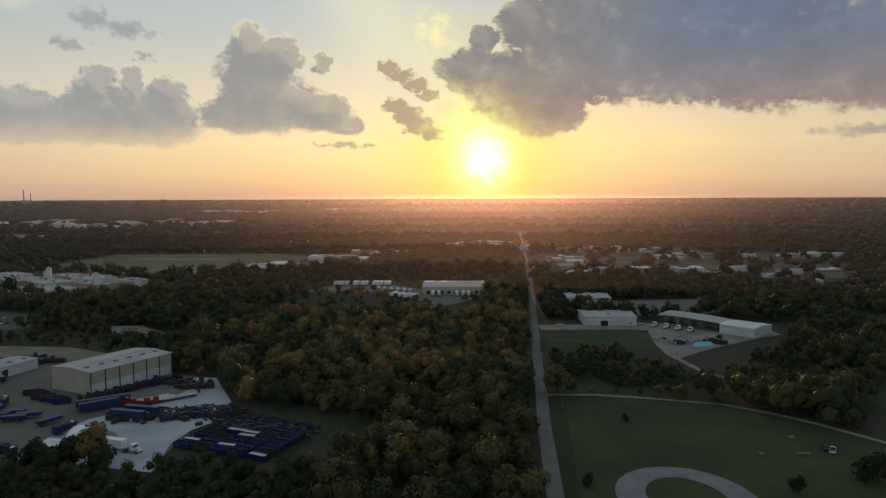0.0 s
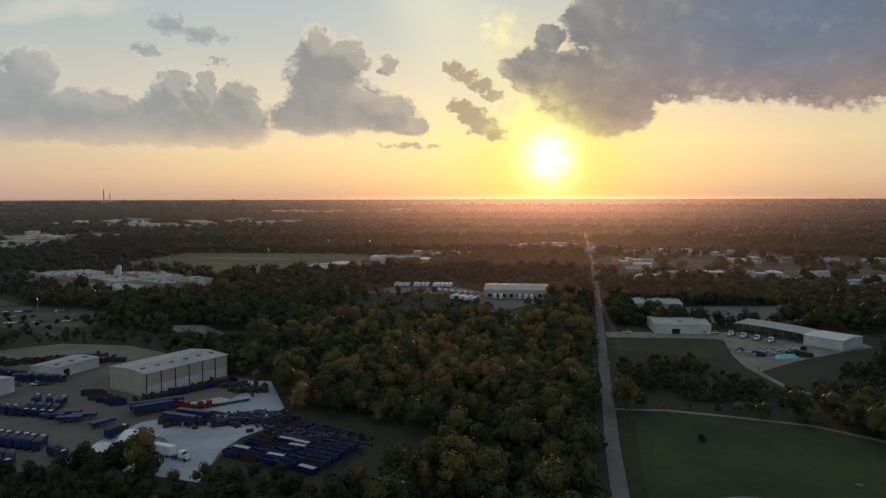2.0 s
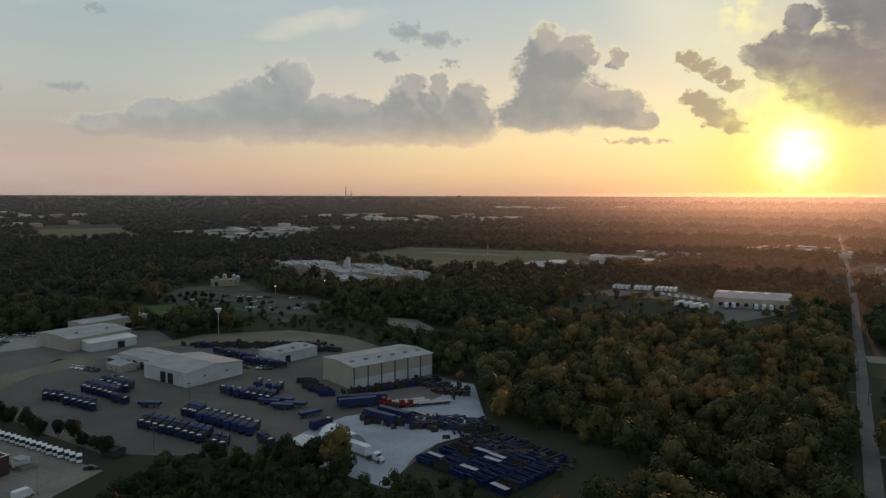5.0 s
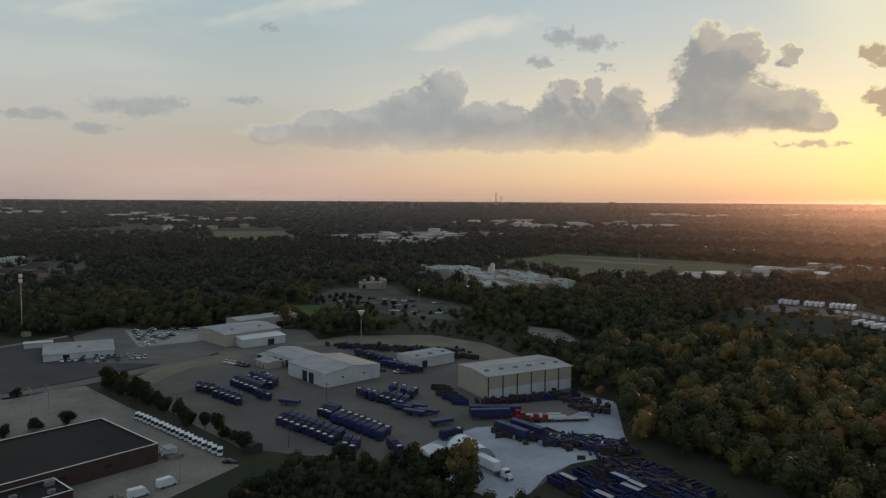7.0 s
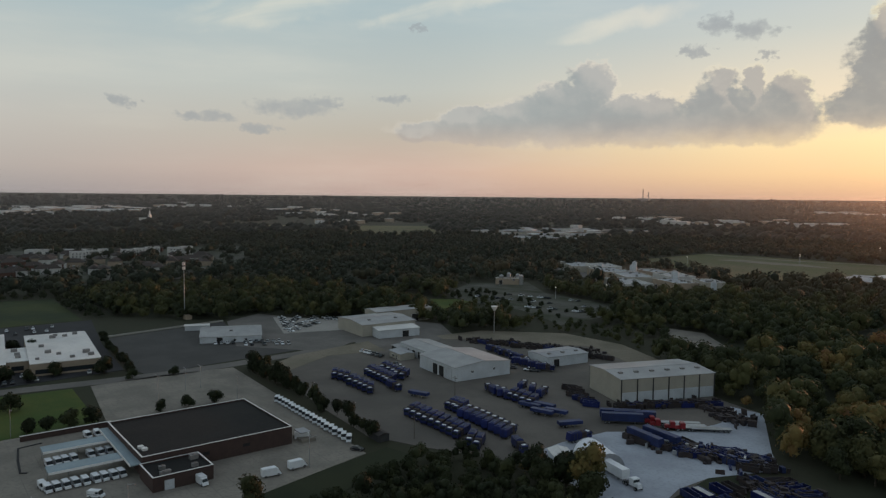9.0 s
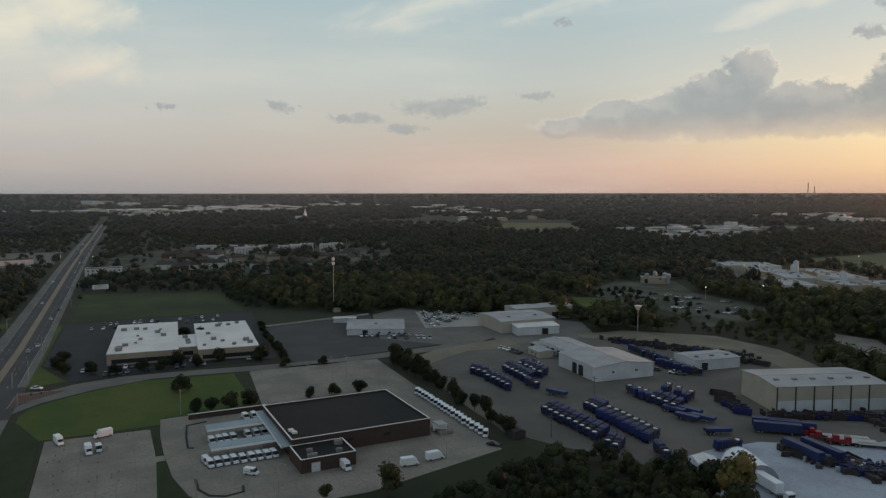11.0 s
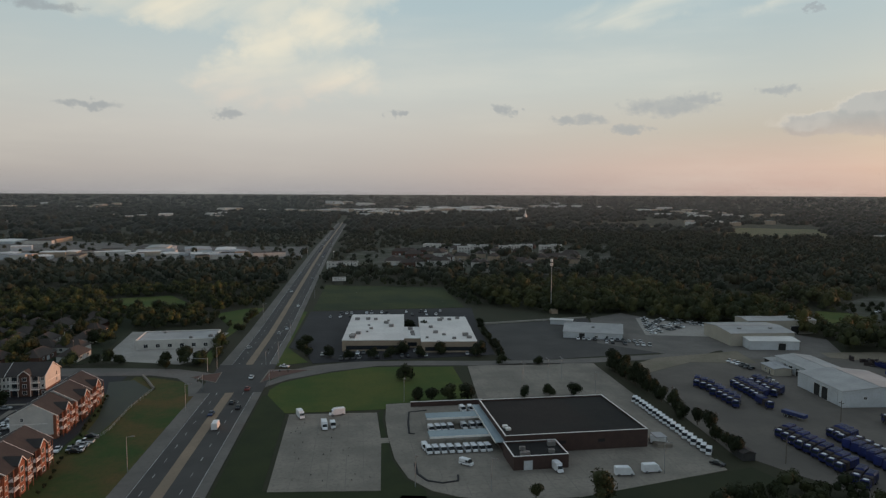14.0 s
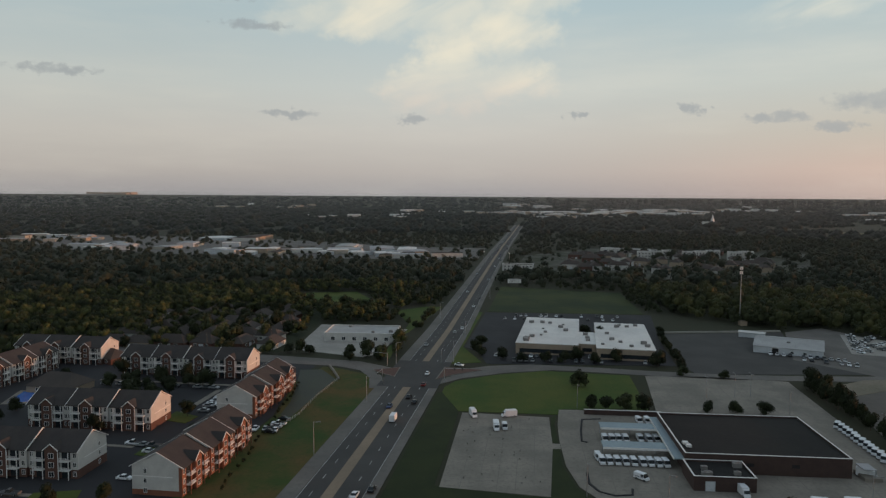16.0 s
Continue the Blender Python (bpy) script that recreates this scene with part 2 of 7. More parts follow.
sky = w.mix(below, (0.03, 0.03, 0.03, 1), sky)
ground_bg = w.add("ShaderNodeBackground")
w.put(ground_bg.inputs[0], sky), w.put(ground_bg.inputs[1], 1.0)
w.t.links.new(ground_bg.outputs[0], w.add("ShaderNodeOutputWorld").inputs[0])

sun = new("sun", bpy.data.lights.new("sun", "SUN"))
sun.data.energy, sun.data.angle, sun.data.color = 2.4, radians(1.0), (1.0, 0.45, 0.24)
sun.matrix_world = look((0, 0, 0), (-math.sin(radians(SUN_AZ)), -math.cos(radians(SUN_AZ)), -math.tan(radians(2.2))))
sun.location = (20, 300, 150)

# ---- materials ----


def surface(name, a, b, scale=0.3, rough=0.85, metal=0.0, bump=0.0, c=None, fine=4.0, spec=0.3, random=0.0, island=0.0):
    """A surface whose colour drifts from a to b in patches of about 1/scale metres, with finer grain of c over it."""
    m = bpy.data.materials.new(name)
    m.use_nodes = True
    n = Tree_nodes(m.node_tree)
    pos = n.add("ShaderNodeNewGeometry")
    big = n.noise(pos.outputs["Position"], scale, 5.0, 0.6)
    small = n.noise(pos.outputs["Position"], scale * fine * 3, 4.0, 0.6)
    col = n.mix(n.step(big, 0.32, 0.68), (*a, 1), (*b, 1))
    col = n.mix(n.m("MULTIPLY", n.step(small, 0.45, 0.75), 0.45), col, (*(c or [x * 0.7 for x in a]), 1))
    if random:
        pick = n.add("ShaderNodeObjectInfo").outputs["Random"]
        col = n.mix(n.m("MULTIPLY", pick, random), col, (*[x * 0.45 for x in a], 1))
    if island:
        col = n.mix(n.m("MULTIPLY", pos.outputs["Random Per Island"], island), col, (*[x * 0.4 for x in a], 1))
    p = n.add("ShaderNodeBsdfPrincipled")
    n.put(p.inputs["Base Color"], col)
    p.inputs["Roughness"].default_value, p.inputs["Metallic"].default_value = rough, metal
    p.inputs["Specular IOR Level"].default_value = spec
    if bump:
        bn = n.add("ShaderNodeBump")
        bn.inputs["Strength"].default_value, bn.inputs["Distance"].default_value = bump, 0.1
        n.put(bn.inputs["Height"], small)
        n.put(p.inputs["Normal"], bn.outputs[0])
    n.t.links.new(p.outputs[0], n.add("ShaderNodeOutputMaterial").inputs[0])
    return m


def foliage(name, colours, patch=0.06, warm=0.5, speck=1.0):
    """Leaves: hue by patches of several trees, by tree, and by leaf clump."""
    m = bpy.data.materials.new(name)
    m.use_nodes = True
    n = Tree_nodes(m.node_tree)
    geo = n.add("ShaderNodeNewGeometry")
    pos = geo.outputs["Position"]
    own = n.add("ShaderNodeAttribute", attribute_name="tone").outputs["Fac"]
    f = n.m("ADD", n.m("MULTIPLY", n.noise(pos, patch, 3.0, 0.6), 0.7), n.m("MULTIPLY", n.noise(pos, 0.012, 2.0), 0.7))
    f = n.m("ADD", f, n.m("MULTIPLY", n.m("ADD", own, n.add("ShaderNodeObjectInfo").outputs["Random"]), 0.42 * speck + 0.16 * (1 - speck)))
    f = n.m("ADD", f, n.m("MULTIPLY", geo.outputs["Random Per Island"], 0.20 * speck))
    f = n.m("SUBTRACT", f, warm)
    k = len(colours)
    col = n.ramp(f, [(0.12 + 0.76 * i / (k - 1), (*c, 1)) for i, c in enumerate(colours)])
    col = n.mix(n.m("MULTIPLY", geo.outputs["Random Per Island"], 0.3 * speck), col, (0.02, 0.024, 0.011, 1))
    p = n.add("ShaderNodeBsdfPrincipled")
    n.put(p.inputs["Base Color"], col)
    p.inputs["Roughness"].default_value, p.inputs["Specular IOR Level"].default_value = 0.75, 0.15
    n.t.links.new(p.outputs[0], n.add("ShaderNodeOutputMaterial").inputs[0])
    return m


LEAF = foliage("autumn_leaves", [(0.035, 0.041, 0.018), (0.071, 0.070, 0.028), (0.128, 0.110, 0.040), (0.188, 0.130, 0.044), (0.196, 0.094, 0.039)], warm=0.70)
LEAF_GREEN = foliage("green_leaves", [(0.019, 0.025, 0.012), (0.032, 0.039, 0.018), (0.053, 0.058, 0.022), (0.092, 0.086, 0.031)], warm=0.76)
LEAF_FAR = foliage("far_leaves", [(0.019, 0.026, 0.017), (0.027, 0.034, 0.022), (0.040, 0.045, 0.027), (0.060, 0.056, 0.032)], patch=0.02, warm=0.74, speck=0.5)
LEAF_RIM = foliage("rim_leaves", [(0.016, 0.020, 0.015), (0.023, 0.028, 0.020), (0.034, 0.038, 0.026), (0.052, 0.052, 0.034)], patch=0.005, warm=0.62, speck=0.1)
LEAF_OLIVE = foliage("olive_leaves", [(0.026, 0.033, 0.014), (0.046, 0.054, 0.021), (0.082, 0.088, 0.029), (0.122, 0.114, 0.035)], warm=0.72)
# autumn leaves, browner still to carry the reddish veil towards the sun
LEAF_SUNWARD = foliage("brown_far_leaves", [(0.034, 0.036, 0.022), (0.048, 0.045, 0.026), (0.072, 0.058, 0.032), (0.100, 0.066, 0.036)], patch=0.02, warm=0.72, speck=0.5)
LEAF_DARK = foliage("dark_shrub_leaves", [(0.015, 0.020, 0.010), (0.027, 0.034, 0.015), (0.048, 0.052, 0.020)], warm=0.66)
BARK = surface("bark", (0.09, 0.07, 0.05), (0.06, 0.05, 0.04), 1.0, 0.95)
GROUND = surface("meadow_and_leaf_litter", (0.030, 0.034, 0.017), (0.040, 0.036, 0.021), 0.012, 1.0, c=(0.022, 0.025, 0.013), fine=9)
GRASS = surface("mown_grass", (0.044, 0.078, 0.013), (0.084, 0.096, 0.019), 0.035, 1.0, c=(0.030, 0.046, 0.012), fine=10)
ROUGH_GRASS = surface("rough_grass", (0.016, 0.024, 0.010), (0.028, 0.033, 0.014), 0.04, 1.0, c=(0.018, 0.023, 0.010), fine=8)
PARK_GRASS = surface("park_grass", (0.022, 0.036, 0.014), (0.050, 0.062, 0.018), 0.022, 1.0, c=(0.018, 0.024, 0.010), fine=9)
BANK_GRASS = surface("bank_grass", (0.032, 0.064, 0.012), (0.098, 0.068, 0.021), 0.05, 1.0, c=(0.024, 0.036, 0.012), fine=5)
PALE_FIELD = surface("pale_field", (0.135, 0.118, 0.066), (0.098, 0.104, 0.042), 0.012, 1.0, c=(0.070, 0.074, 0.034), fine=9)
ASPHALT = surface("asphalt", (0.052, 0.050, 0.048), (0.070, 0.067, 0.063), 0.06, 0.9, c=(0.055, 0.055, 0.055))
OLD_ASPHALT = surface("old_asphalt", (0.165, 0.152, 0.137), (0.118, 0.110, 0.100), 0.05, 0.9, c=(0.088, 0.083, 0.076))
DARK_ASPHALT = surface("dark_asphalt", (0.020, 0.020, 0.023), (0.030, 0.030, 0.033), 0.05, 0.85, c=(0.022, 0.022, 0.024))
CONCRETE = surface("concrete_paving", (0.250, 0.226, 0.190), (0.176, 0.160, 0.136), 0.07, 0.9, c=(0.106, 0.096, 0.080))
TAN_CONCRETE = surface("tan_median", (0.27, 0.205, 0.145), (0.22, 0.172, 0.125), 0.05, 0.9, c=(0.17, 0.135, 0.10))
YARD = surface("oily_yard_gravel", (0.152, 0.135, 0.117), (0.102, 0.092, 0.081), 0.03, 0.95, c=(0.10, 0.088, 0.075), fine=7)
GRAVEL = surface("pale_gravel", (0.40, 0.43, 0.48), (0.30, 0.32, 0.36), 0.05, 0.95, c=(0.22, 0.23, 0.25), fine=6)
DIRT = surface("pale_dirt", (0.22, 0.19, 0.145), (0.15, 0.135, 0.10), 0.04, 1.0, c=(0.075, 0.075, 0.045), fine=7)
PAINT_LINE = surface("road_paint", (0.46, 0.46, 0.44), (0.30, 0.30, 0.29), 0.3, 0.8)
JOINT = surface("dirty_joint", (0.20, 0.183, 0.157), (0.155, 0.142, 0.122), 0.1, 0.9)
DULL_LOTS = surface("worn_lots_and_lawns", (0.105, 0.100, 0.088), (0.034, 0.042, 0.019), 0.035, 1.0, c=(0.055, 0.056, 0.034), fine=6)
# darker grass colour for the basin
BASIN_GRASS = surface("wet_dark_grass", (0.012, 0.018, 0.009), (0.018, 0.026, 0.010), 0.08, 0.6, c=(0.010, 0.013, 0.009), fine=6)
PALE_CONCRETE = surface("pale_concrete", (0.36, 0.34, 0.31), (0.28, 0.265, 0.24), 0.06, 0.9, c=(0.20, 0.19, 0.17))
TRACK = surface("grey_track_paving", (0.20, 0.205, 0.215), (0.14, 0.145, 0.155), 0.12, 0.9, c=(0.085, 0.088, 0.092), fine=5)
VERGE = surface("dull_verge_grass", (0.018, 0.028, 0.009), (0.030, 0.040, 0.012), 0.06, 1.0, c=(0.020, 0.026, 0.011), fine=7)

# ---- building blocks ----


class Geo:
    """Vertices and faces of one mesh, with a material slot for each face."""

    def __init__(self):
        self.v, self.f, self.s = [], [], []

    def face(self, pts, slot=0):
        k = len(self.v)
        self.v += [tuple(p) for p in pts]
        self.f.append(tuple(range(k, k + len(pts))))
        self.s.append(slot)
        return self

    def solid(self, low, high, slot=0, cap=True, floor=True):
        """A body between two rings of equally many points."""
        k, n = len(self.v), len(low)
        self.v += [tuple(p) for p in low] + [tuple(p) for p in high]
        fs = [(k + i, k + (i + 1) % n, k + n + (i + 1) % n, k + n + i) for i in range(n)]
        if cap:
            fs.append(tuple(range(k + n, k + 2 * n)))
        if floor:
            fs.append(tuple(range(k + n - 1, k - 1, -1)))
        self.f += fs
        self.s += [slot] * len(fs)
        return self

    def box(self, x0, x1, y0, y1, z0, z1, slot=0, inset=0.0):
        i = inset
        return self.solid([(x0, y0, z0), (x1, y0, z0), (x1, y1, z0), (x0, y1, z0)], [(x0 + i, y0 + i, z1), (x1 - i, y0 + i, z1), (x1 - i, y1 - i, z1), (x0 + i, y1 - i, z1)], slot)

    def tube(self, a, b, ra, rb=None, sides=8, slot=0):
        a, b = Vector(a), Vector(b)
        rb = ra if rb is None else rb
        q = (b - a).to_track_quat("Z", "Y")
        ring = [Vector((math.cos(6.28319 * i / sides), math.sin(6.28319 * i / sides), 0)) for i in range(sides)]
        return self.solid([a + q @ (p * ra) for p in ring], [b + q @ (p * rb) for p in ring], slot)

    def prism(self, profile, x0, x1, slot=0):
        """A profile of (y, z) points drawn out along x."""
        return self.solid([(x0, y, z) for y, z in profile], [(x1, y, z) for y, z in profile], slot)

    def mesh(self, name, mats):
        me = bpy.data.meshes.new(name)
        me.from_pydata(self.v, [], self.f)
        for m in mats if isinstance(mats, (list, tuple)) else [mats]:
            me.materials.append(m)
        me.polygons.foreach_set("material_index", self.s)
        me.update()
        return me


def part(name, geo, mats, parent=None, label="", at=None):
    ob = new(name, geo if isinstance(geo, bpy.types.Mesh) else geo.mesh(name, mats))
    ob.parent = parent
    if at is not None:
        ob.matrix_basis = at
    return tagged(ob, label)


def thing(name, label, category, at=None, group="", kind=""):
    ob = new(name)
    ob.empty_display_size = 0.2
    if at is not None:
        ob.matrix_basis = at
    return tagged(ob, label, category, group, kind)


def tri_fill(poly):
    from mathutils.geometry import tessellate_polygon
    return tessellate_polygon([[Vector((x, y, 0)) for x, y in poly]])


def slab(name, poly, mat, z, label, kind="structure", category="ground", trees=0.0):
    """A paved or planted area with an edge that steps down to the ground."""
    area = sum(a[0] * b[1] - b[0] * a[1] for a, b in zip(poly, poly[1:] + poly[:1]))
    poly = poly if area > 0 else poly[::-1]
    n, me = len(poly), bpy.data.meshes.new(name)
    v = [(x, y, z) for x, y in poly] + [(x, y, -0.3) for x, y in poly]
    f = [tuple(t) for t in tri_fill(poly)] + [(i, i + n, (i + 1) % n + n, (i + 1) % n) for i in range(n)]
    me.from_pydata(v, [], f)
    bm = bmesh.new()
    bm.from_mesh(me)
    bmesh.ops.recalc_face_normals(bm, faces=bm.faces)
    bm.to_mesh(me)
    bm.free()
    me.materials.append(mat)
    (SPARSE if trees else OPEN).append(poly)
    return tagged(new(name, me), label, category, kind=kind)


def ribbon(line, half, z, thick=0.4, off=0.0):
    """A strip along a line of points, off metres to its left."""
    g = Geo()
    pts = [Vector((x, y)) for x, y in line]
    left, right = [], []
    for i, p in enumerate(pts):
        d = ((pts[min(i + 1, len(pts) - 1)] - p).normalized() + (p - pts[max(i - 1, 0)]).normalized()).normalized()
        nrm = Vector((-d.y, d.x))
        left.append(p + nrm * (off + half)), right.append(p + nrm * (off - half))
    for i in range(len(pts) - 1):
        a, b, c, d = right[i], right[i + 1], left[i + 1], left[i]
        g.face([(*a, z), (*b, z), (*c, z), (*d, z)])
        g.face([(*a, z - thick), (*b, z - thick), (*b, z), (*a, z)])
        g.face([(*d, z), (*c, z), (*c, z - thick), (*d, z - thick)])
    return g, [tuple(p) for p in right] + [tuple(p) for p in left[::-1]]


OPEN = []      # areas where no wood grows
SPARSE = []    # areas with scattered trees only


def inside(px, py, poly):
    hit = np.zeros(len(px), bool)
    for (x0, y0), (x1, y1) in zip(poly, poly[1:] + poly[:1]):
        if y0 != y1:
            hit ^= ((y0 > py) != (y1 > py)) & (px < (x1 - x0) * (py - y0) / (y1 - y0) + x0)
    return hit


def rise(r):
    """The land swells towards the horizon."""
    r = np.asarray(r, float)
    return 24.0 * np.clip((r - 1800.0) / 3100.0, 0, 1.1) ** 2 + 55.0 * np.clip((r - 3900.0) / 980.0, 0, 1) ** 1.3


# ---- land ----
rings = [0, 60, 120, 180, 260, 360, 480, 620, 800, 1000, 1250, 1500, 1800, 2100, 2400, 2700, 3000, 3300, 3600, 3900, 4200, 4500, 4700, 4880]
seg = 128
gv, gf = [(0, 50, 0)], []
for k, r in enumerate(rings[1:]):
    for i in range(seg):
        a = 2 * math.pi * i / seg
        gv.append((r * math.cos(a), 50 + r * math.sin(a), float(rise(r)) - 0.02))
    for i in range(seg):
        j = (i + 1) % seg
        if k == 0:
            gf.append((0, 1 + i, 1 + j))
        else:
            b, c = 1 + (k - 1) * seg, 1 + k * seg
            gf.append((b + i, c + i, c + j, b + j))
gm = bpy.data.meshes.new("ground")
gm.from_pydata(gv, [], gf)
gm.materials.append(GROUND)
tagged(new("ground", gm), "olive and brown meadow and leaf litter to the horizon", "ground", kind="structure")

# ---- roads ----
ROAD_N = [(15.6, 25), (22, 100), (31.2, 194), (34.6, 231), (37.3, 260), (41.6, 298), (46.8, 349), (54, 412), (64, 502), (86.7, 705), (97.6, 815), (122, 1062), (148, 1331), (165, 1523), (205, 1900)]
HIGHWAY = [(60, -8), (-60, 10.5), (-185.5, 29.8), (-428, 66.8), (-640, 95.5), (-840, 122.5), (-1119, 161), (-1500, 217), (-1818, 263), (-2600, 377)]
CROSS_S = [(-316, 47), (-330, 31), (-340, 18), (-346, -2), (-352, -25), (-362, -70), (-376, -130), (-400, -220)]
CROSS_N = [(-316, 47), (-323, 68), (-332, 84), (-335, 103), (-330, 130), (-323, 158), (-317, 190), (-315, 216), (-314, 254), (-316, 275), (-330, 300), (-352, 324)]


def road(name, line, half, mat, z, label, off=0.0):
    g, edge = ribbon(line, half, z, off=off)
    OPEN.append(edge)
    return tagged(new(name, g.mesh(name, mat)), label, "road", kind="structure")


road("road_county", ROAD_N, 2.5, OLD_ASPHALT, 0.16, "narrow grey two-lane asphalt road through woods")
hwy = road("road_highway", HIGHWAY, 13.2, ASPHALT, 0.16, "wide four-lane asphalt highway with a tan median", 2.0)
SLIPS = ([(-346, -30), (-341.5, -8), (-337.5, 11), (-329, 24), (-315, 30.2), (-296, 32)], [(-332, 114), (-325.5, 88), (-315, 67), (-303.5, 56), (-284, 51)])
for k, line in enumerate(SLIPS):
    road("road_slip_%d" % (k + 1), line, 2.9, OLD_ASPHALT, 0.15, "grey slip lane at the crossing")
road("road_cross_south", CROSS_S, 5.0, OLD_ASPHALT, 0.14, "grey side street meeting the highway")
road("road_cross_north", CROSS_N, 4.6, OLD_ASPHALT, 0.14, "grey side street curving past the car parks")


def stripes(line, off, width, mat, dash=0.0, gap=0.0, z=0.19, end=900):
    """Painted line along a road: whole, or in dashes."""
    pts = [Vector(p) for p in line]
    out, run = Geo(), 0.0
    for a, b in zip(pts, pts[1:]):
        d = (b - a)
        ln = d.length
        d.normalize()
        nrm = Vector((-d.y, d.x))
        s = 0.0
        while s < ln:
            e = min(ln, s + dash) if dash else ln
            p, q = a + d * s + nrm * off, a + d * e + nrm * off
            h = nrm * width / 2
            out.face([(*(p - h), z), (*(q - h), z), (*(q + h), z), (*(p + h), z)])
            s = e + gap + (0 if dash else 1)
        run += ln
        if run > end:
            break
    return out


EAST, WEST = HIGHWAY[:3] + [(-297, 46.8)], [(-345, 54.1)] + HIGHWAY[3:]       # either side of the crossing
for line in (EAST, WEST):
    part("median", stripes(line, 1.8, 3.4, None, end=2200, z=0.20), TAN_CONCRETE, hwy, "tan concrete median strip")
    for off in (-7.8, 9.8):
        part("edge_line", stripes(line, off, 0.2, None), PAINT_LINE, hwy)
    for off in (-3.9, 6.8):
        part("lane_line", stripes(line, off, 0.2, None, 3.2, 9.0), PAINT_LINE, hwy)
for line, off in ((EAST, -9.6), (EAST, 12.7), (WEST, -9.6), (WEST, 12.7)):
    part("shoulder", stripes(line, off, 3.2 if off < 0 else 5.2, None, z=0.18, end=1500), OLD_ASPHALT, hwy, "paler worn shoulder")

# ---- open areas ----
slab("park_lawn", [(48, 297), (64, 297), (86, 291), (113, 282), (128, 269), (138, 256), (152, 236), (170, 205), (170, 120), (24, 120), (34.5, 194), (40, 250)], PARK_GRASS, 0.05, "dull mown park lawn beside the county road")
slab("verge_county", [(34, 190), (39.5, 250), (45, 300), (52, 300), (45, 250), (38, 190)], VERGE, 0.08, "green verge beside the county road")
pg, _ = ribbon([(43, 299), (64, 299), (86, 293), (113, 284), (128, 271), (138.6, 258), (150, 239.5), (166, 210)], 1.2, 0.13)
tagged(new("park_path", pg.mesh("park_path", CONCRETE)), "pale gravel path round the park lawn", "path", kind="structure")
# the oval track
ov = Geo()
OC, OA, OB, OW = (68.0, 193.5), 19.5, 23.5, 8.5
for i in range(64):
    a, b = 2 * math.pi * i / 64, 2 * math.pi * (i + 1) / 64
    q = []
    for ang, k in ((a, 0), (b, 0), (b, OW), (a, OW)):
        q.append((OC[0] + (OA - k) * math.cos(ang), OC[1] + (OB - k) * math.sin(ang), 0.15))
    ov.face(q)
    ov.face([(q[0][0], q[0][1], -0.2), (q[1][0], q[1][1], -0.2), q[1], q[0]])
tagged(new("oval_track", ov.mesh("oval_track", TRACK)), "pale paved oval track on the park lawn", "track", kind="structure")

slab("lawn_white_shop", [(60, 438), (120, 446), (128, 420), (114, 386), (98, 400), (58.5, 415)], PARK_GRASS, 0.06, "green lawn before the white workshop")
slab("drive_white_shop", [(62, 466), (150, 472), (206, 455), (206, 430), (183, 416), (150, 392), (124, 368), (119, 372), (121, 402), (129, 446), (120, 449), (62, 449)], CONCRETE, 0.10, "pale concrete yard by the workshop and canopy")
pg, _ = ribbon([(121, 375), (125, 337), (134, 323), (142, 306), (146, 290)], 1.6, 0.12)
tagged(new("farm_lane", pg.mesh("farm_lane", CONCRETE)), "pale dirt lane through the bushes", "path", kind="structure")
pg, _ = ribbon([(54, 382), (36, 383), (10, 386)], 1.5, 0.12)
tagged(new("wood_lane", pg.mesh("wood_lane", YARD)), "narrow dirt lane into the wood", "path", kind="structure")
slab("vehicle_plain", [(92, 568), (92, 540), (134, 505), (160, 500), (250, 536), (235, 590), (132, 575)], OLD_ASPHALT, 0.07, "grey gravel plain behind the workshops")
slab("field_east", [(262, 420), (262, 460), (275, 500), (330, 510), (330, 420)], ROUGH_GRASS, 0.05, "dull green field between woods")
slab("lot_depot", [(-125, 640), (-104, 690), (-50, 690), (-22, 655), (42, 650), (40, 615), (2, 550), (-10, 492), (-20, 500), (-8, 560), (-25, 590), (-60, 640)], OLD_ASPHALT, 0.09, "grey lot of the trailer depot")
slab("lawn_depot", [(-2, 491), (8, 553), (32, 556), (26, 475)], PARK_GRASS, 0.06, "green patch beside the depot")
slab("yard_haulage", [(-285, 224), (-312, 262), (-308, 301), (-292, 362), (-222, 389), (-186, 366), (-123, 335), (-107, 330), (-88, 290), (-80, 276), (-92, 254), (-92, 216), (-137, 222), (-168, 209), (-189, 202), (-232, 210)], YARD, 0.10, "brown oily gravel yard of the haulage firm")
slab("gravel_haulage", [(-140, 226), (-140, 246), (-136, 267), (-117, 289), (-113, 307), (-120, 330), (-107, 330), (-88, 290), (-80, 276), (-92, 254), (-94, 240), (-90, 214), (-103, 217)], GRAVEL, 0.14, "pale blue-white gravel pad in the yard")
slab("trailer_field", [(-94, 256), (-84, 266), (-46, 260), (-50, 224), (-62, 221), (-91, 236)], ROUGH_GRASS, 0.08, "rough ground under rows of blue containers")
slab("yard_bank", [(-302, 340), (-296, 372), (-256, 404), (-215, 402), (-180, 382), (-150, 360), (-136, 346), (-150, 347), (-186, 364), (-222, 384), (-278, 352), (-292, 336)], DIRT, 0.16, "pale mown earth bank behind the yard")
slab("bank_lane", [(-312, 250), (-316, 300), (-290, 292), (-300, 262), (-284, 226), (-300, 228)], DIRT, 0.16, "pale earth bank between yard and lane")
slab("lot_post", [(-266, 104.5), (-248, 101), (-231, 98.8), (-209, 97), (-193, 98), (-183, 102.5), (-177, 109), (-172, 119), (-169, 141), (-176, 191.5), (-245, 204), (-309, 214), (-317, 180), (-318, 153), (-262, 141), (-266, 111)], CONCRETE, 0.14, "pale worn concrete lot round the post depot")
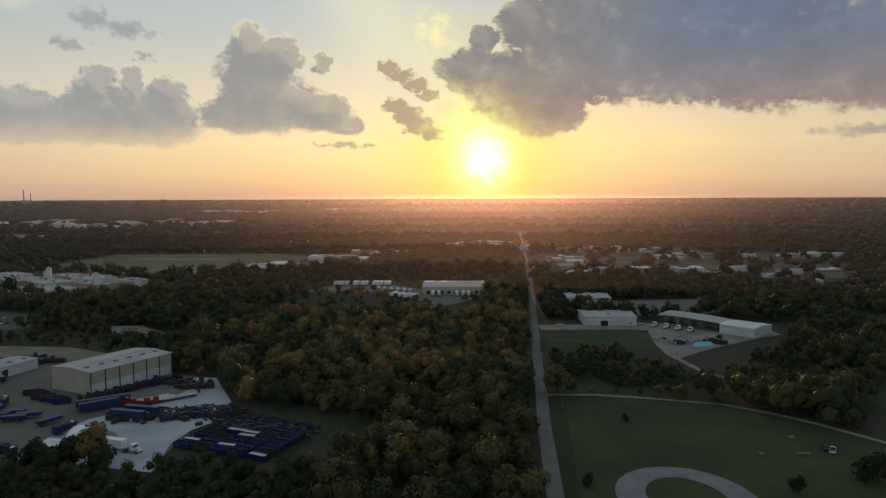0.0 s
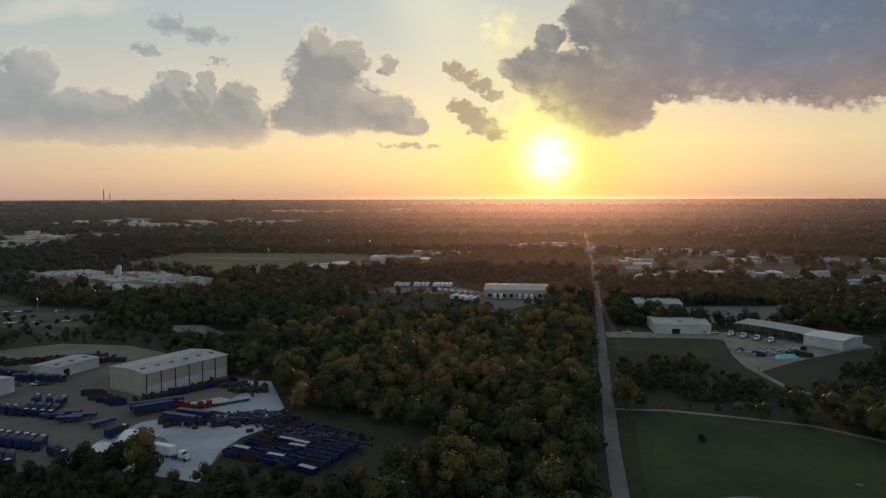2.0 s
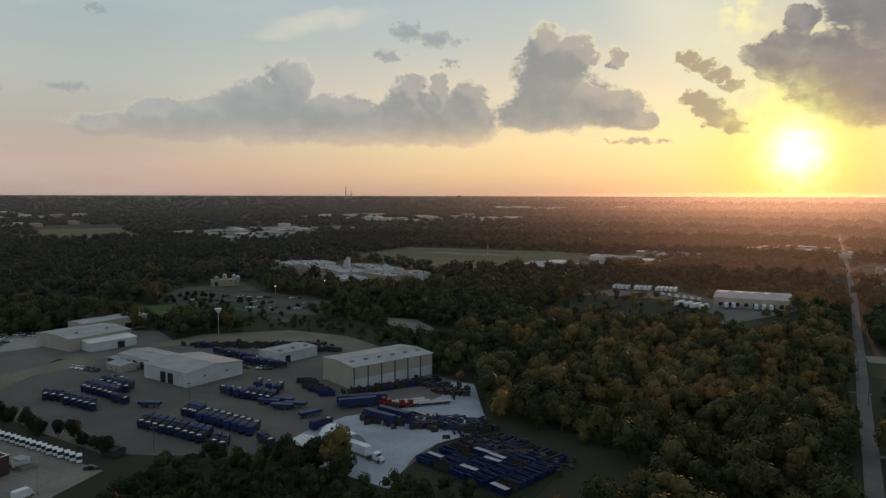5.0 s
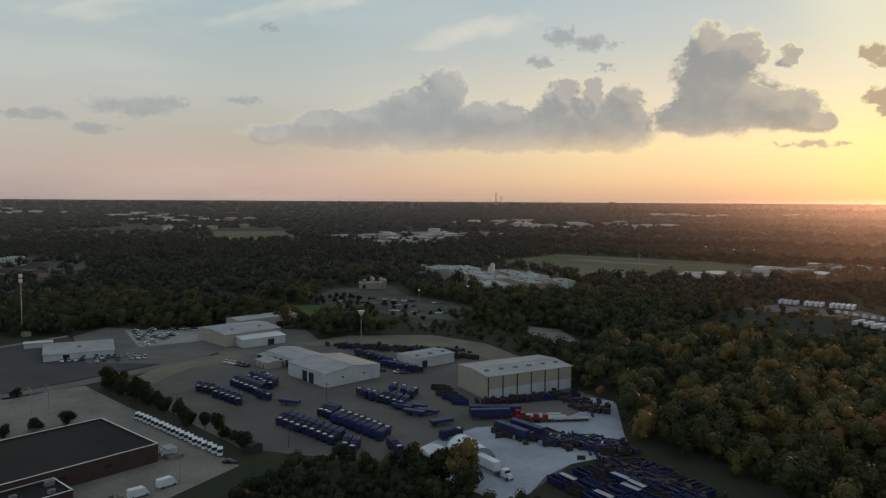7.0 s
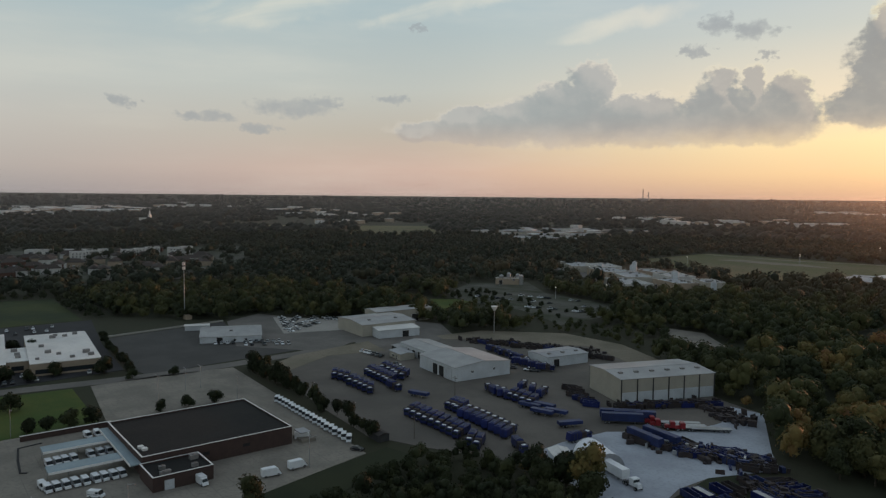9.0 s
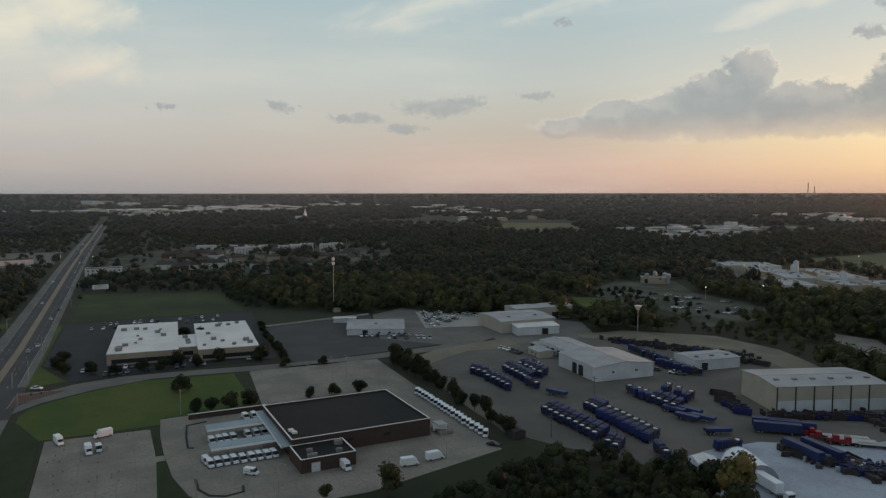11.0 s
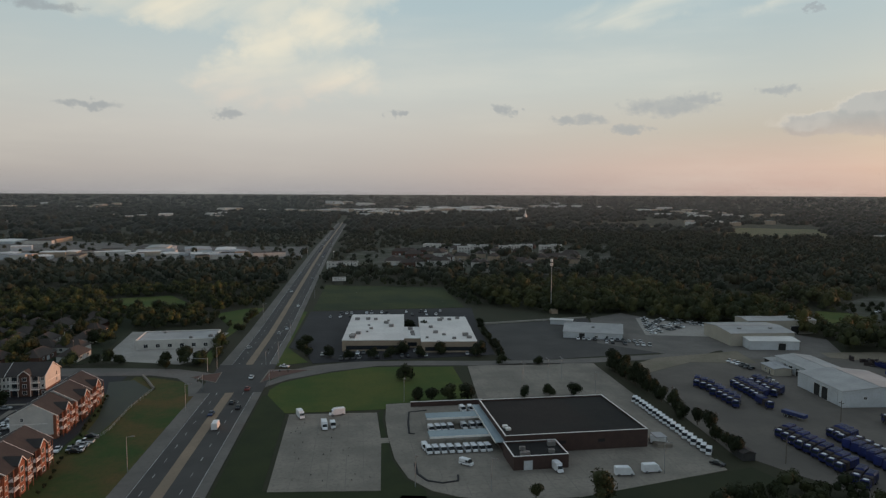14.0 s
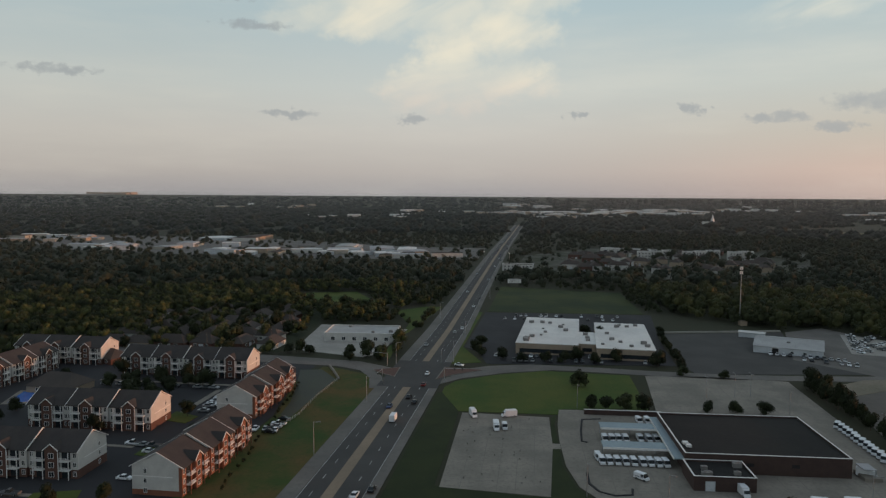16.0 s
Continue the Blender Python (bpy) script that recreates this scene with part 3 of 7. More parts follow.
slab("lot_west", [(-262, 67.4), (-256.5, 99.3), (-228.5, 96), (-228, 98.5), (-223.5, 98), (-223.5, 95.3), (-186.4, 88.8), (-193, 58.4)], CONCRETE, 0.14, "worn concrete lot with scattered bollards")
slab("lawn_corner", [(-298, 61), (-308, 66), (-319, 84), (-327, 108), (-322, 130), (-319, 146), (-264, 139), (-267, 106), (-260, 103), (-264, 66), (-290, 60)], GRASS, 0.09, "green lawn at the street corner")
slab("verge_north", [(-140, 36), (-190, 43), (-290, 58), (-290, 62), (-263, 66), (-194, 57), (-186, 88), (-226, 95), (-256, 100), (-262, 103), (-248, 100), (-209, 96), (-193, 97), (-183, 101), (-160, 96), (-140, 80)], VERGE, 0.07, "dull green verge beside the highway")
slab("grass_post", [(-182, 94), (-168, 84), (-138, 88), (-146, 130), (-156, 165), (-163, 202), (-176, 200), (-171, 141), (-174, 119)], ROUGH_GRASS, 0.07, "dark rough grass below the post depot")
slab("lot_white_roof", [(-341, 82), (-366, 80), (-380, 73), (-495, 92), (-486, 206), (-405, 186), (-338, 174)], DARK_ASPHALT, 0.10, "dark car park round the white-roofed building")
slab("verge_white_roof", [(-340, 62), (-500, 84), (-495, 90), (-380, 72), (-344, 80)], GRASS, 0.08, "green verge beside the highway")
slab("field_white_roof", [(-500, 94), (-640, 116), (-600, 214), (-490, 202)], PARK_GRASS, 0.06, "green field behind the white-roofed building")
slab("lot_grey", [(-419, 193), (-426, 268), (-350, 240), (-322, 262), (-322, 178), (-338, 177)], ASPHALT, 0.10, "empty grey asphalt lot")
slab("lot_office", [(-352, 238), (-426, 270), (-440, 300), (-352, 330), (-320, 300), (-316, 262)], OLD_ASPHALT, 0.12, "grey lot with parked cars by the office")
slab("gravel_scrap", [(-366, 276), (-352, 312), (-385, 330), (-420, 300)], PALE_CONCRETE, 0.17, "pale gravel of the scrap yard")
slab("lot_hangars", [(-300, 285), (-335, 300), (-390, 345), (-330, 370), (-290, 345)], OLD_ASPHALT, 0.15, "grey paving round the hangars")
slab("lawn_hangars", [(-416, 440), (-392, 468), (-340, 402), (-360, 390)], GRASS, 0.06, "green patch in the woods")
slab("lot_plant", [(-470, 540), (-440, 590), (-378, 540), (-321, 530), (-275, 508), (-275, 425), (-330, 452), (-400, 455), (-432, 475)], DULL_LOTS, 0.08, "patchy pale and grassy lot of the concrete plant")
slab("lot_refinery", [(-520, 715), (-448, 760), (-380, 780), (-280, 690), (-262, 630), (-325, 592), (-400, 640)], OLD_ASPHALT, 0.08, "grey ground of the works")
slab("clearing", [(-232, 468), (-200, 470), (-172, 440), (-174, 412), (-190, 430)], CONCRETE, 0.10, "pale clearing in the wood")
slab("field_pale", [(-505, 905), (-497, 1080), (-411, 1090), (-256, 1085), (-181, 1020), (-231, 835), (-279, 765), (-357, 800), (-454, 850)], PALE_FIELD, 0.06, "broad pale meadow among woods")
pg, _ = ribbon([(-490, 1061), (-426, 1063), (-368, 1052), (-271, 1078), (-200, 1060)], 3.0, 0.12)
tagged(new("field_lane", pg.mesh("field_lane", CONCRETE)), "pale lane along the far meadow", "path", kind="structure")
slab("meadow_track", [(-440, 985), (-420, 1015), (-330, 1010), (-290, 985), (-360, 975)], DIRT, 0.11, "bare pale earth in the far meadow")
slab("lot_sheds_far", [(-240, 825), (-235, 900), (-130, 1120), (-70, 1120), (-110, 1000), (-170, 880)], OLD_ASPHALT, 0.08, "grey lots of far sheds")
slab("meadow_hill", [(-1210, 925), (-1760, 1420), (-1600, 1500), (-1120, 1120), (-1080, 960)], PALE_FIELD, 0.10, "pale meadow on a far slope")
slab("meadow_far", [(-1800, 925), (-2150, 1385), (-1870, 1395), (-1550, 1080)], PALE_FIELD, 0.12, "pale meadow far off")
slab("town_ground_west", [(-1060, 1200), (-1220, 1800), (-1000, 1700), (-780, 1190), (-800, 1010)], OLD_ASPHALT, 0.10, "grey lots of a far works", trees=0.3)
slab("town_ground_east", [(110, 745), (120, 1000), (200, 1180), (380, 1180), (560, 1010), (440, 740), (380, 640), (285, 690), (200, 760)], DULL_LOTS, 0.05, "dull ground of the scattered suburb", trees=0.3)
slab("strip_ground", [(-912, 110), (-925, -147), (-1040, -480), (-1300, -735), (-1420, -640), (-1340, -264), (-1150, -10), (-1120, 135)], OLD_ASPHALT, 0.08, "grey lots of the shopping strip", trees=0.3)
slab("suburb_ground", [(-752, 138), (-983, 180), (-1130, 300), (-1070, 490), (-1040, 600), (-920, 545), (-720, 440), (-660, 370), (-700, 300), (-735, 220)], DULL_LOTS, 0.05, "dull ground among far apartment blocks", trees=0.3)
slab("bank_south", [(-182, -14), (-182, 16), (-240, 25), (-300, 33), (-316, 30), (-330, 12), (-334, 4), (-306, -4), (-258, -2)], BANK_GRASS, 0.10, "green and rust bank between homes and highway")
slab("lot_apartments", [(-170, -16), (-258, -3), (-304, -5), (-336, 0), (-345, -30), (-360, -140), (-250, -160), (-170, -110)], DARK_ASPHALT, 0.06, "dark asphalt among the apartment blocks")
slab("detention_basin", [(-327, -6), (-328, 4), (-310, 13), (-290, 9), (-272, 6.5), (-256, 4), (-258, -0.5), (-275, 0), (-300, -2.5)], BASIN_GRASS, 0.13, "dark sunken grass basin beside the homes")
BASIN_FENCE = [(-309.7, 14.4), (-282, 9.1), (-258, 6.8), (-247, 3.9)]
for i, (pts, half) in enumerate((([(-232, -88), (-224, -40)], 0.9), ([(-190, -95), (-186, -45)], 0.9), ([(-308, -90), (-299, -28)], 0.9), ([(-216, -30), (-236, -28)], 1.2), ([(-256, -38), (-292, -33)], 1.2), ([(-330, -20), (-345, -80)], 0.9))):
    pg, _ = ribbon(pts, half, 0.16 + 0.004 * i)
    tagged(new("footpath_%d" % (i + 1), pg.mesh("footpath", CONCRETE)), "pale concrete footpath between homes and grass", "path", kind="structure")
slab("planted_island_1", [(-226, -36), (-222, -26), (-214, -28), (-217, -37)], GRASS, 0.2, "small planted island in the apartment car park")
slab("planted_island_2", [(-262, -40), (-256, -30), (-248, -32), (-252, -42)], GRASS, 0.2, "small planted island in the apartment car park")
slab("planted_island_3", [(-292, -100), (-276, -96), (-276, -82), (-290, -84)], GRASS, 0.2, "small planted island in the apartment car park")
slab("planted_island_4", [(-232, -100), (-240, -84), (-232, -82), (-226, -98)], GRASS, 0.2, "small planted island in the apartment car park")
slab("planted_island_5", [(-296, -30), (-276, -27), (-277, -23), (-296, -26)], GRASS, 0.2, "small planted island in the apartment car park")
slab("planted_island_6", [(-190, -40), (-182, -38), (-180, -52), (-188, -52)], GRASS, 0.2, "small planted island in the apartment car park")
slab("lot_orange", [(-354, 20), (-372, -18), (-446, -15), (-430, 40), (-402, 34), (-362, 28)], PALE_CONCRETE, 0.10, "pale concrete lot of a small office")
slab("verge_orange", [(-350, 34), (-362, 29), (-402, 36), (-430, 43), (-520, 62), (-520, 50), (-500, 28), (-450, 40)], GRASS, 0.06, "green verge beside the highway")
slab("houses_ground", [(-365, -25), (-380, -110), (-480, -120), (-520, -60), (-500, -20), (-448, -18), (-372, -21)], ROUGH_GRASS, 0.05, "dull lawns of the house estate", trees=0.3)
slab("meadow_south", [(-520, 20), (-515, -30), (-590, -64), (-600, -10)], GRASS, 0.05, "green clearing in the wood")

for k, line in enumerate(([(-203.2, 102.2), (-195.4, 101.2), (-189.8, 102.8), (-187.1, 106.6), (-187.6, 111.4), (-191.6, 112.5)], [(-254.6, 118.0), (-253.9, 111.0), (-242.0, 108.2), (-230.6, 106.2), (-229.5, 107.9)])):
    pg, _ = ribbon(line, 0.35, 0.34)
    tagged(new("kerb_%d" % (k + 1), pg.mesh("kerb", DARK_ASPHALT)), "dark low kerb on the post depot lot", "kerb", kind="structure")
pg, _ = ribbon([(-334, 6.6), (-324, 10.0), (-309.5, 14.4)], 0.4, 1.1, 1.3)
tagged(new("headwall_basin", pg.mesh("headwall_basin", CONCRETE)), "low concrete headwall of the grass basin", "wall", kind="structure")
pg, _ = ribbon([(-421.5, 192), (-425, 230), (-428, 268)], 0.5, 0.9, 1.1)
tagged(new("kerb_wall", pg.mesh("kerb_wall", PALE_CONCRETE)), "low pale wall behind the empty lot", "wall", kind="structure")


def joints(name, poly, step, rot, z, label):
    """Dark joints between the cast panels of a concrete lot."""
    g = Geo()
    c, s = math.cos(radians(rot)), math.sin(radians(rot))
    loc = [(x * c + y * s, -x * s + y * c) for x, y in poly]
    for axis in (0, 1):
        lo, hi = min(p[axis] for p in loc), max(p[axis] for p in loc)
        v = lo + step
        while v < hi:
            cuts = sorted((a[1 - axis] + (v - a[axis]) / (b[axis] - a[axis]) * (b[1 - axis] - a[1 - axis])) for a, b in zip(loc, loc[1:] + loc[:1]) if (a[axis] > v) != (b[axis] > v))
            for u0, u1 in zip(cuts[::2], cuts[1::2]):
                q = [(v - 0.09, u0), (v + 0.09, u0), (v + 0.09, u1), (v - 0.09, u1)]
                q = [(a, b) if axis == 0 else (b, a) for a, b in q]
                q = [(a * c - b * s, a * s + b * c, z) for a, b in q]
                g.face(q if axis == 0 else q[::-1])
            v += step
    return tagged(new(name, g.mesh(name, JOINT)), label, "paving joint", kind="stuff")


joints("lot_west_joints", [(-261, 68.4), (-256, 98.3), (-226, 94.6), (-187.4, 88), (-193.6, 59.5)], 5.2, -8, 0.146, "dark joints between panels of the empty lot")
joints("lot_post_joints", [(-265, 106), (-248, 102), (-231, 99.8), (-209, 98), (-193, 99), (-184, 103.5), (-178, 110), (-173, 119), (-170, 141), (-177, 190), (-245, 203), (-308, 212.5), (-316, 180), (-316, 154), (-262, 142), (-265, 111)], 6.0, -6, 0.146, "dark joints between panels of the post depot lot")

OPEN += [[(52, 392), (62, 478), (150, 486), (232, 470), (216, 420), (165, 372), (124, 322), (104, 350), (92, 385)], [(-100, 240), (-92, 226), (-60, 216), (-34, 222), (-28, 262), (-60, 280), (-84, 286)], [(-345, 40), (-345, 216), (-292, 222), (-180, 206), (-168, 210), (-162, 190), (-158, 160), (-146, 125), (-120, 90), (-120, 30)],
         [(-120, 40), (-120, -140), (-190, -150), (-360, -150), (-362, 0), (-340, 40)], [(-345, 60), (-500, 85), (-490, 210), (-430, 272), (-345, 240)],
         [(-362, 30), (-366, -22), (-448, -20), (-446, 48)], [(-300, 216), (-316, 280), (-300, 300), (-280, 226)], [(-48, 262), (-22, 258), (-24, 226), (-50, 222)]]

# ---- woods ----
rng = np.random.default_rng(7)


def leaf_cloud(rng, radius, height, lobes, clumps, leaf, core_sides=6, corners=4):
    """A crown: lobes about a stem, each a dark faceted heart under many small tilted leaf clumps."""
    centres = []
    for i in range(lobes):
        a, k = rng.uniform(0, 6.283), math.sqrt(rng.uniform(0, 1))
        up = rng.uniform(0.34, 0.86)
        spread = radius * (0.62 if up < 0.65 else 0.42)
        centres.append((spread * k * math.cos(a), spread * k * math.sin(a), height * up, radius * rng.uniform(0.36, 0.56)))
    V, F = [], []
    for cx, cy, cz, r in centres:                      # hearts
        k = len(V)
        V.append((cx, cy, cz + r * 0.8))
        for zz, rr in ((0.35, 0.75), (-0.45, 0.7)):
            for j in range(core_sides):
                a = 6.283 * j / core_sides + zz
                q = rng.uniform(0.8, 1.1)
                V.append((cx + r * rr * q * math.cos(a), cy + r * rr * q * math.sin(a), cz + r * zz * q))
        n = core_sides
        for j in range(n):
            F.append((k, k + 1 + j, k + 1 + (j + 1) % n, k))
            F.append((k + 1 + j, k + 1 + n + j, k + 1 + n + (j + 1) % n, k + 1 + (j + 1) % n))
    made = tries = 0
    while made < clumps and tries < clumps * 6:
        tries += 1
        cx, cy, cz, r = centres[rng.integers(lobes)]
        d = rng.normal(size=3)
        d[2] = d[2] * 0.8 + 0.25
        d /= np.linalg.norm(d)
        p = np.array((cx, cy, cz)) + d * r * rng.uniform(0.85, 1.12)
        if any((p[0] - x) ** 2 + (p[1] - y) ** 2 + (p[2] - z) ** 2 < (0.75 * q) ** 2 for x, y, z, q in centres):
            continue
        made += 1
        nrm = d + rng.normal(size=3) * 0.4
        nrm /= np.linalg.norm(nrm)
        u = np.cross(nrm, rng.normal(size=3))
        u /= np.linalg.norm(u)
        t = np.cross(nrm, u)
        s = leaf * rng.uniform(0.55, 1.25)
        k = len(V)
        V += [tuple(p + u * s), tuple(p + t * s * 0.8 + nrm * s * 0.25), tuple(p - u * s * 0.9), tuple(p - t * s * 0.75 - nrm * s * 0.2)]
        F.append((k, k + 1, k + 2, k + 3) if corners == 4 else (k, k + 1, k + 2, k))
    return np.array(V, np.float32), np.array(F, np.int32)


def quick_mesh(name, V, F, mat):
    """A mesh from arrays; a face whose last corner repeats its first is a triangle."""
    me = bpy.data.meshes.new(name)
    tri = F[:, 3] == F[:, 0]
    sizes = np.where(tri, 3, 4).astype(np.int32)
    loops = F.ravel()[np.stack([np.ones_like(tri), np.ones_like(tri), np.ones_like(tri), ~tri], 1).ravel()]
    me.vertices.add(len(V)), me.loops.add(len(loops)), me.polygons.add(len(F))
    me.vertices.foreach_set("co", V.astype(np.float32).ravel())
    me.loops.foreach_set("vertex_index", loops.astype(np.int32))
    me.polygons.foreach_set("loop_start", np.concatenate([[0], np.cumsum(sizes)[:-1]]).astype(np.int32))
    me.materials.append(mat)
    me.update(calc_edges=True)
    return me


def scatter(name, variants, xs, ys, zs, sizes, mat, label, category="trees"):
    """Many trees joined into one object."""
    VV, FF, TT, base = [], [], [], 0
    for x, y, z, s in zip(xs, ys, zs, sizes):
        V, F = variants[rng.integers(len(variants))]
        a = rng.uniform(0, 6.283)
        c, sn = math.cos(a) * s, math.sin(a) * s
        P = np.stack([V[:, 0] * c - V[:, 1] * sn + x, V[:, 0] * sn + V[:, 1] * c + y, V[:, 2] * s * rng.uniform(0.85, 1.2) + z], 1)
        VV.append(P), FF.append(F + base), TT.append(np.full(len(V), rng.random(), np.float32))
        base += len(V)
    me = quick_mesh(name, np.concatenate(VV), np.concatenate(FF), mat)
    me.attributes.new("tone", "FLOAT", "POINT").data.foreach_set("value", np.concatenate(TT))      # one hue for each tree
    return tagged(new(name, me), label, category, kind="stuff")


def wooded(r0, r1, step, a0=-36.0, a1=128.0):
    """Spots for trees between two distances from (0, 45), outside all open areas."""
    n = int(r1 / step) + 1
    gx, gy = np.meshgrid(np.arange(-n, n + 1) * step, np.arange(-n, n + 1) * step)
    x = gx.ravel() + rng.uniform(-0.42, 0.42, gx.size) * step
    y = gy.ravel() + rng.uniform(-0.42, 0.42, gx.size) * step
    r = np.hypot(x, y)
    az = np.degrees(np.arctan2(-x, y))
    ok = (r > r0) & (r <= r1) & (az > a0) & (az < a1)
    x, y = x[ok], y[ok] + 45
    keep = np.ones(len(x), bool)
    for poly in OPEN:
        px = np.array([p[0] for p in poly])
        py = np.array([p[1] for p in poly])
        box = (x > px.min()) & (x < px.max()) & (y > py.min()) & (y < py.max())
        if box.any():
            idx = np.nonzero(box)[0]
            keep[idx[inside(x[idx], y[idx], poly)]] = False
    for poly in SPARSE:
        keep &= ~inside(x, y, poly) | (rng.random(len(x)) < 0.28)
    x, y = x[keep], y[keep]
    for line, half in ((ROAD_N, 6.5), (HIGHWAY, 19.0), (CROSS_S, 9.0), (CROSS_N, 10.0)):
        for (x0, y0), (x1, y1) in zip(line, line[1:]):
            t = np.clip(((x - x0) * (x1 - x0) + (y - y0) * (y1 - y0)) / ((x1 - x0) ** 2 + (y1 - y0) ** 2), 0, 1)
            keep = np.hypot(x - x0 - t * (x1 - x0), y - y0 - t * (y1 - y0)) > half
            x, y = x[keep], y[keep]
    return x, y

# ---- building materials ----
WHITE_METAL = surface("white_metal_siding", (0.54, 0.57, 0.60), (0.45, 0.475, 0.50), 0.15, 0.55, 0.0, c=(0.35, 0.35, 0.34))
BEIGE_METAL = surface("beige_metal_siding", (0.40, 0.37, 0.31), (0.34, 0.32, 0.27), 0.12, 0.6, c=(0.30, 0.28, 0.24))
ROOF_METAL = surface("pale_metal_roof", (0.40, 0.40, 0.395), (0.31, 0.312, 0.31), 0.08, 0.75, 0.0, c=(0.25, 0.25, 0.245))
ROOF_GREY = surface("grey_metal_roof", (0.36, 0.37, 0.38), (0.29, 0.30, 0.31), 0.08, 0.7, 0.0, c=(0.24, 0.24, 0.25))
ROOF_WHITE = surface("white_membrane_roof", (0.70, 0.69, 0.66), (0.58, 0.57, 0.55), 0.06, 0.7, c=(0.46, 0.45, 0.43))
ROOF_BLACK = surface("black_tar_roof", (0.011, 0.011, 0.011), (0.017, 0.016, 0.015), 0.07, 0.95, c=(0.028, 0.026, 0.024))
BRICK = surface("brown_brick", (0.070, 0.045, 0.039), (0.056, 0.037, 0.033), 0.4, 0.9, c=(0.042, 0.03, 0.028), fine=8)
# brighter, more orange copy of the red brick: low sun painted into the colour
SUNLIT_BRICK = surface("orange_red_brick", (0.24, 0.098, 0.060), (0.19, 0.080, 0.050), 0.4, 0.9, c=(0.13, 0.062, 0.045), fine=8)
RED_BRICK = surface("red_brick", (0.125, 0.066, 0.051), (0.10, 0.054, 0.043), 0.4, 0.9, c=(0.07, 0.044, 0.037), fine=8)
TAN_WALL = surface("tan_stucco", (0.36, 0.29, 0.22), (0.30, 0.24, 0.18), 0.2, 0.85)
SIDING = surface("pale_lap_siding", (0.55, 0.54, 0.51), (0.47, 0.46, 0.44), 0.3, 0.7, c=(0.40, 0.39, 0.38))
SHINGLE = surface("brown_grey_shingle", (0.056, 0.049, 0.046), (0.043, 0.039, 0.038), 0.25, 0.95, c=(0.030, 0.028, 0.028), fine=10)
SHINGLE_TAN = surface("weathered_shingle", (0.080, 0.066, 0.058), (0.060, 0.052, 0.048), 0.1, 0.95, c=(0.06, 0.055, 0.05), random=0.6)
GLASS = surface("dark_window_glass", (0.02, 0.025, 0.03), (0.03, 0.035, 0.04), 0.5, 0.08, spec=0.6)
TRIM = surface("white_trim", (0.75, 0.74, 0.72), (0.68, 0.67, 0.65), 0.5, 0.6)
DARK_STEEL = surface("dark_steel", (0.05, 0.05, 0.055), (0.07, 0.068, 0.066), 0.5, 0.6, 0.3)
GALV = surface("galvanised_steel", (0.40, 0.41, 0.42), (0.32, 0.33, 0.34), 0.6, 0.45, 0.6)
UNIT = surface("roof_unit_grey", (0.24, 0.23, 0.22), (0.17, 0.165, 0.16), 0.5, 0.7)
# near-black that stands for the shade inside openings
SHADED_HOLE = surface("dark_doorway", (0.03, 0.03, 0.03), (0.02, 0.02, 0.02), 0.5, 0.9)


def spot(x, y, rot=0.0, z=0.0):
    return pose(x, y, z, 0, 0, rot)


def shared(make):
    """Keep one mesh for each set of sizes."""
    kept = {}

    def get(*key):
        if key not in kept:
            kept[key] = make(*key)
        return kept[key]
    return get


@shared
def opening_mesh(w_, h_, kind):
    """A framed pane or door that stands a little proud, facing -y, with its foot at z = 0."""
    g = Geo()
    t = 0.09
    g.box(-w_ / 2, w_ / 2, -0.05, 0.06, 0.0, h_, 0)
    if kind != "hole":
        for x0, x1, z0, z1 in ((-w_ / 2 - t, -w_ / 2, -t, h_ + t), (w_ / 2, w_ / 2 + t, -t, h_ + t), (-w_ / 2, w_ / 2, h_, h_ + t), (-w_ / 2, w_ / 2, -t, 0)):
            g.box(x0, x1, -0.10, 0.06, z0, z1, 1)
    if kind == "window":
        g.box(-0.035, 0.035, -0.08, 0.0, 0, h_, 1)
    # hole and dark: a plate coloured like the shade behind an opening
    mats = {"window": [GLASS, TRIM], "door": [WHITE_METAL, GALV], "hole": [SHADED_HOLE], "dark": [SHADED_HOLE, TRIM], "brown": [BRICK, DARK_STEEL]}[kind]
    return g.mesh("opening", mats)


def side_frame(side, L, W):
    """The outer face of a side of an L x W box: its turn and the shift to it. Sides: s, n, e, w."""
    return {"s": (0, (0, -W / 2)), "n": (180, (0, W / 2)), "e": (90, (L / 2, 0)), "w": (-90, (-L / 2, 0))}[side]


def fit_openings(root, L, W, rows):
    """rows: side, place along the side, foot, width, height, kind."""
    for side, u, z, w_, h_, kind in rows:
        rot, (dx, dy) = side_frame(side, L, W)
        m = pose(dx, dy, z, 0, 0, rot) @ pose(u, 0, 0)
        part("window" if kind == "window" else "door", opening_mesh(w_, h_, kind), None, root, at=m)


def walls(root, L, W, h, mat, peak=0.0, t=0.3):
    """Four wall parts; the short ends rise to a peak where the roof is pitched."""
    for side in "snew":
        rot, (dx, dy) = side_frame(side, L, W)
        half = (L if side in "sn" else W) / 2 - (0 if side in "sn" else 0.0)
        g = Geo()
        if side in "ew" and peak > h:
            prof = [(-half, 0), (half, 0), (half, h), (0, peak), (-half, h)]
        else:
            prof = [(-half, 0), (half, 0), (half, h), (-half, h)]
        if side in "ew":
            prof = [(x - (t if x > 0 else -t) if x else 0, z) for x, z in prof]
        g.solid([(x, t, z) for x, z in prof][::-1], [(x, 0.0, z) for x, z in prof][::-1])
        part("wall", g, mat, root, at=pose(dx, dy, 0, 0, 0, rot))


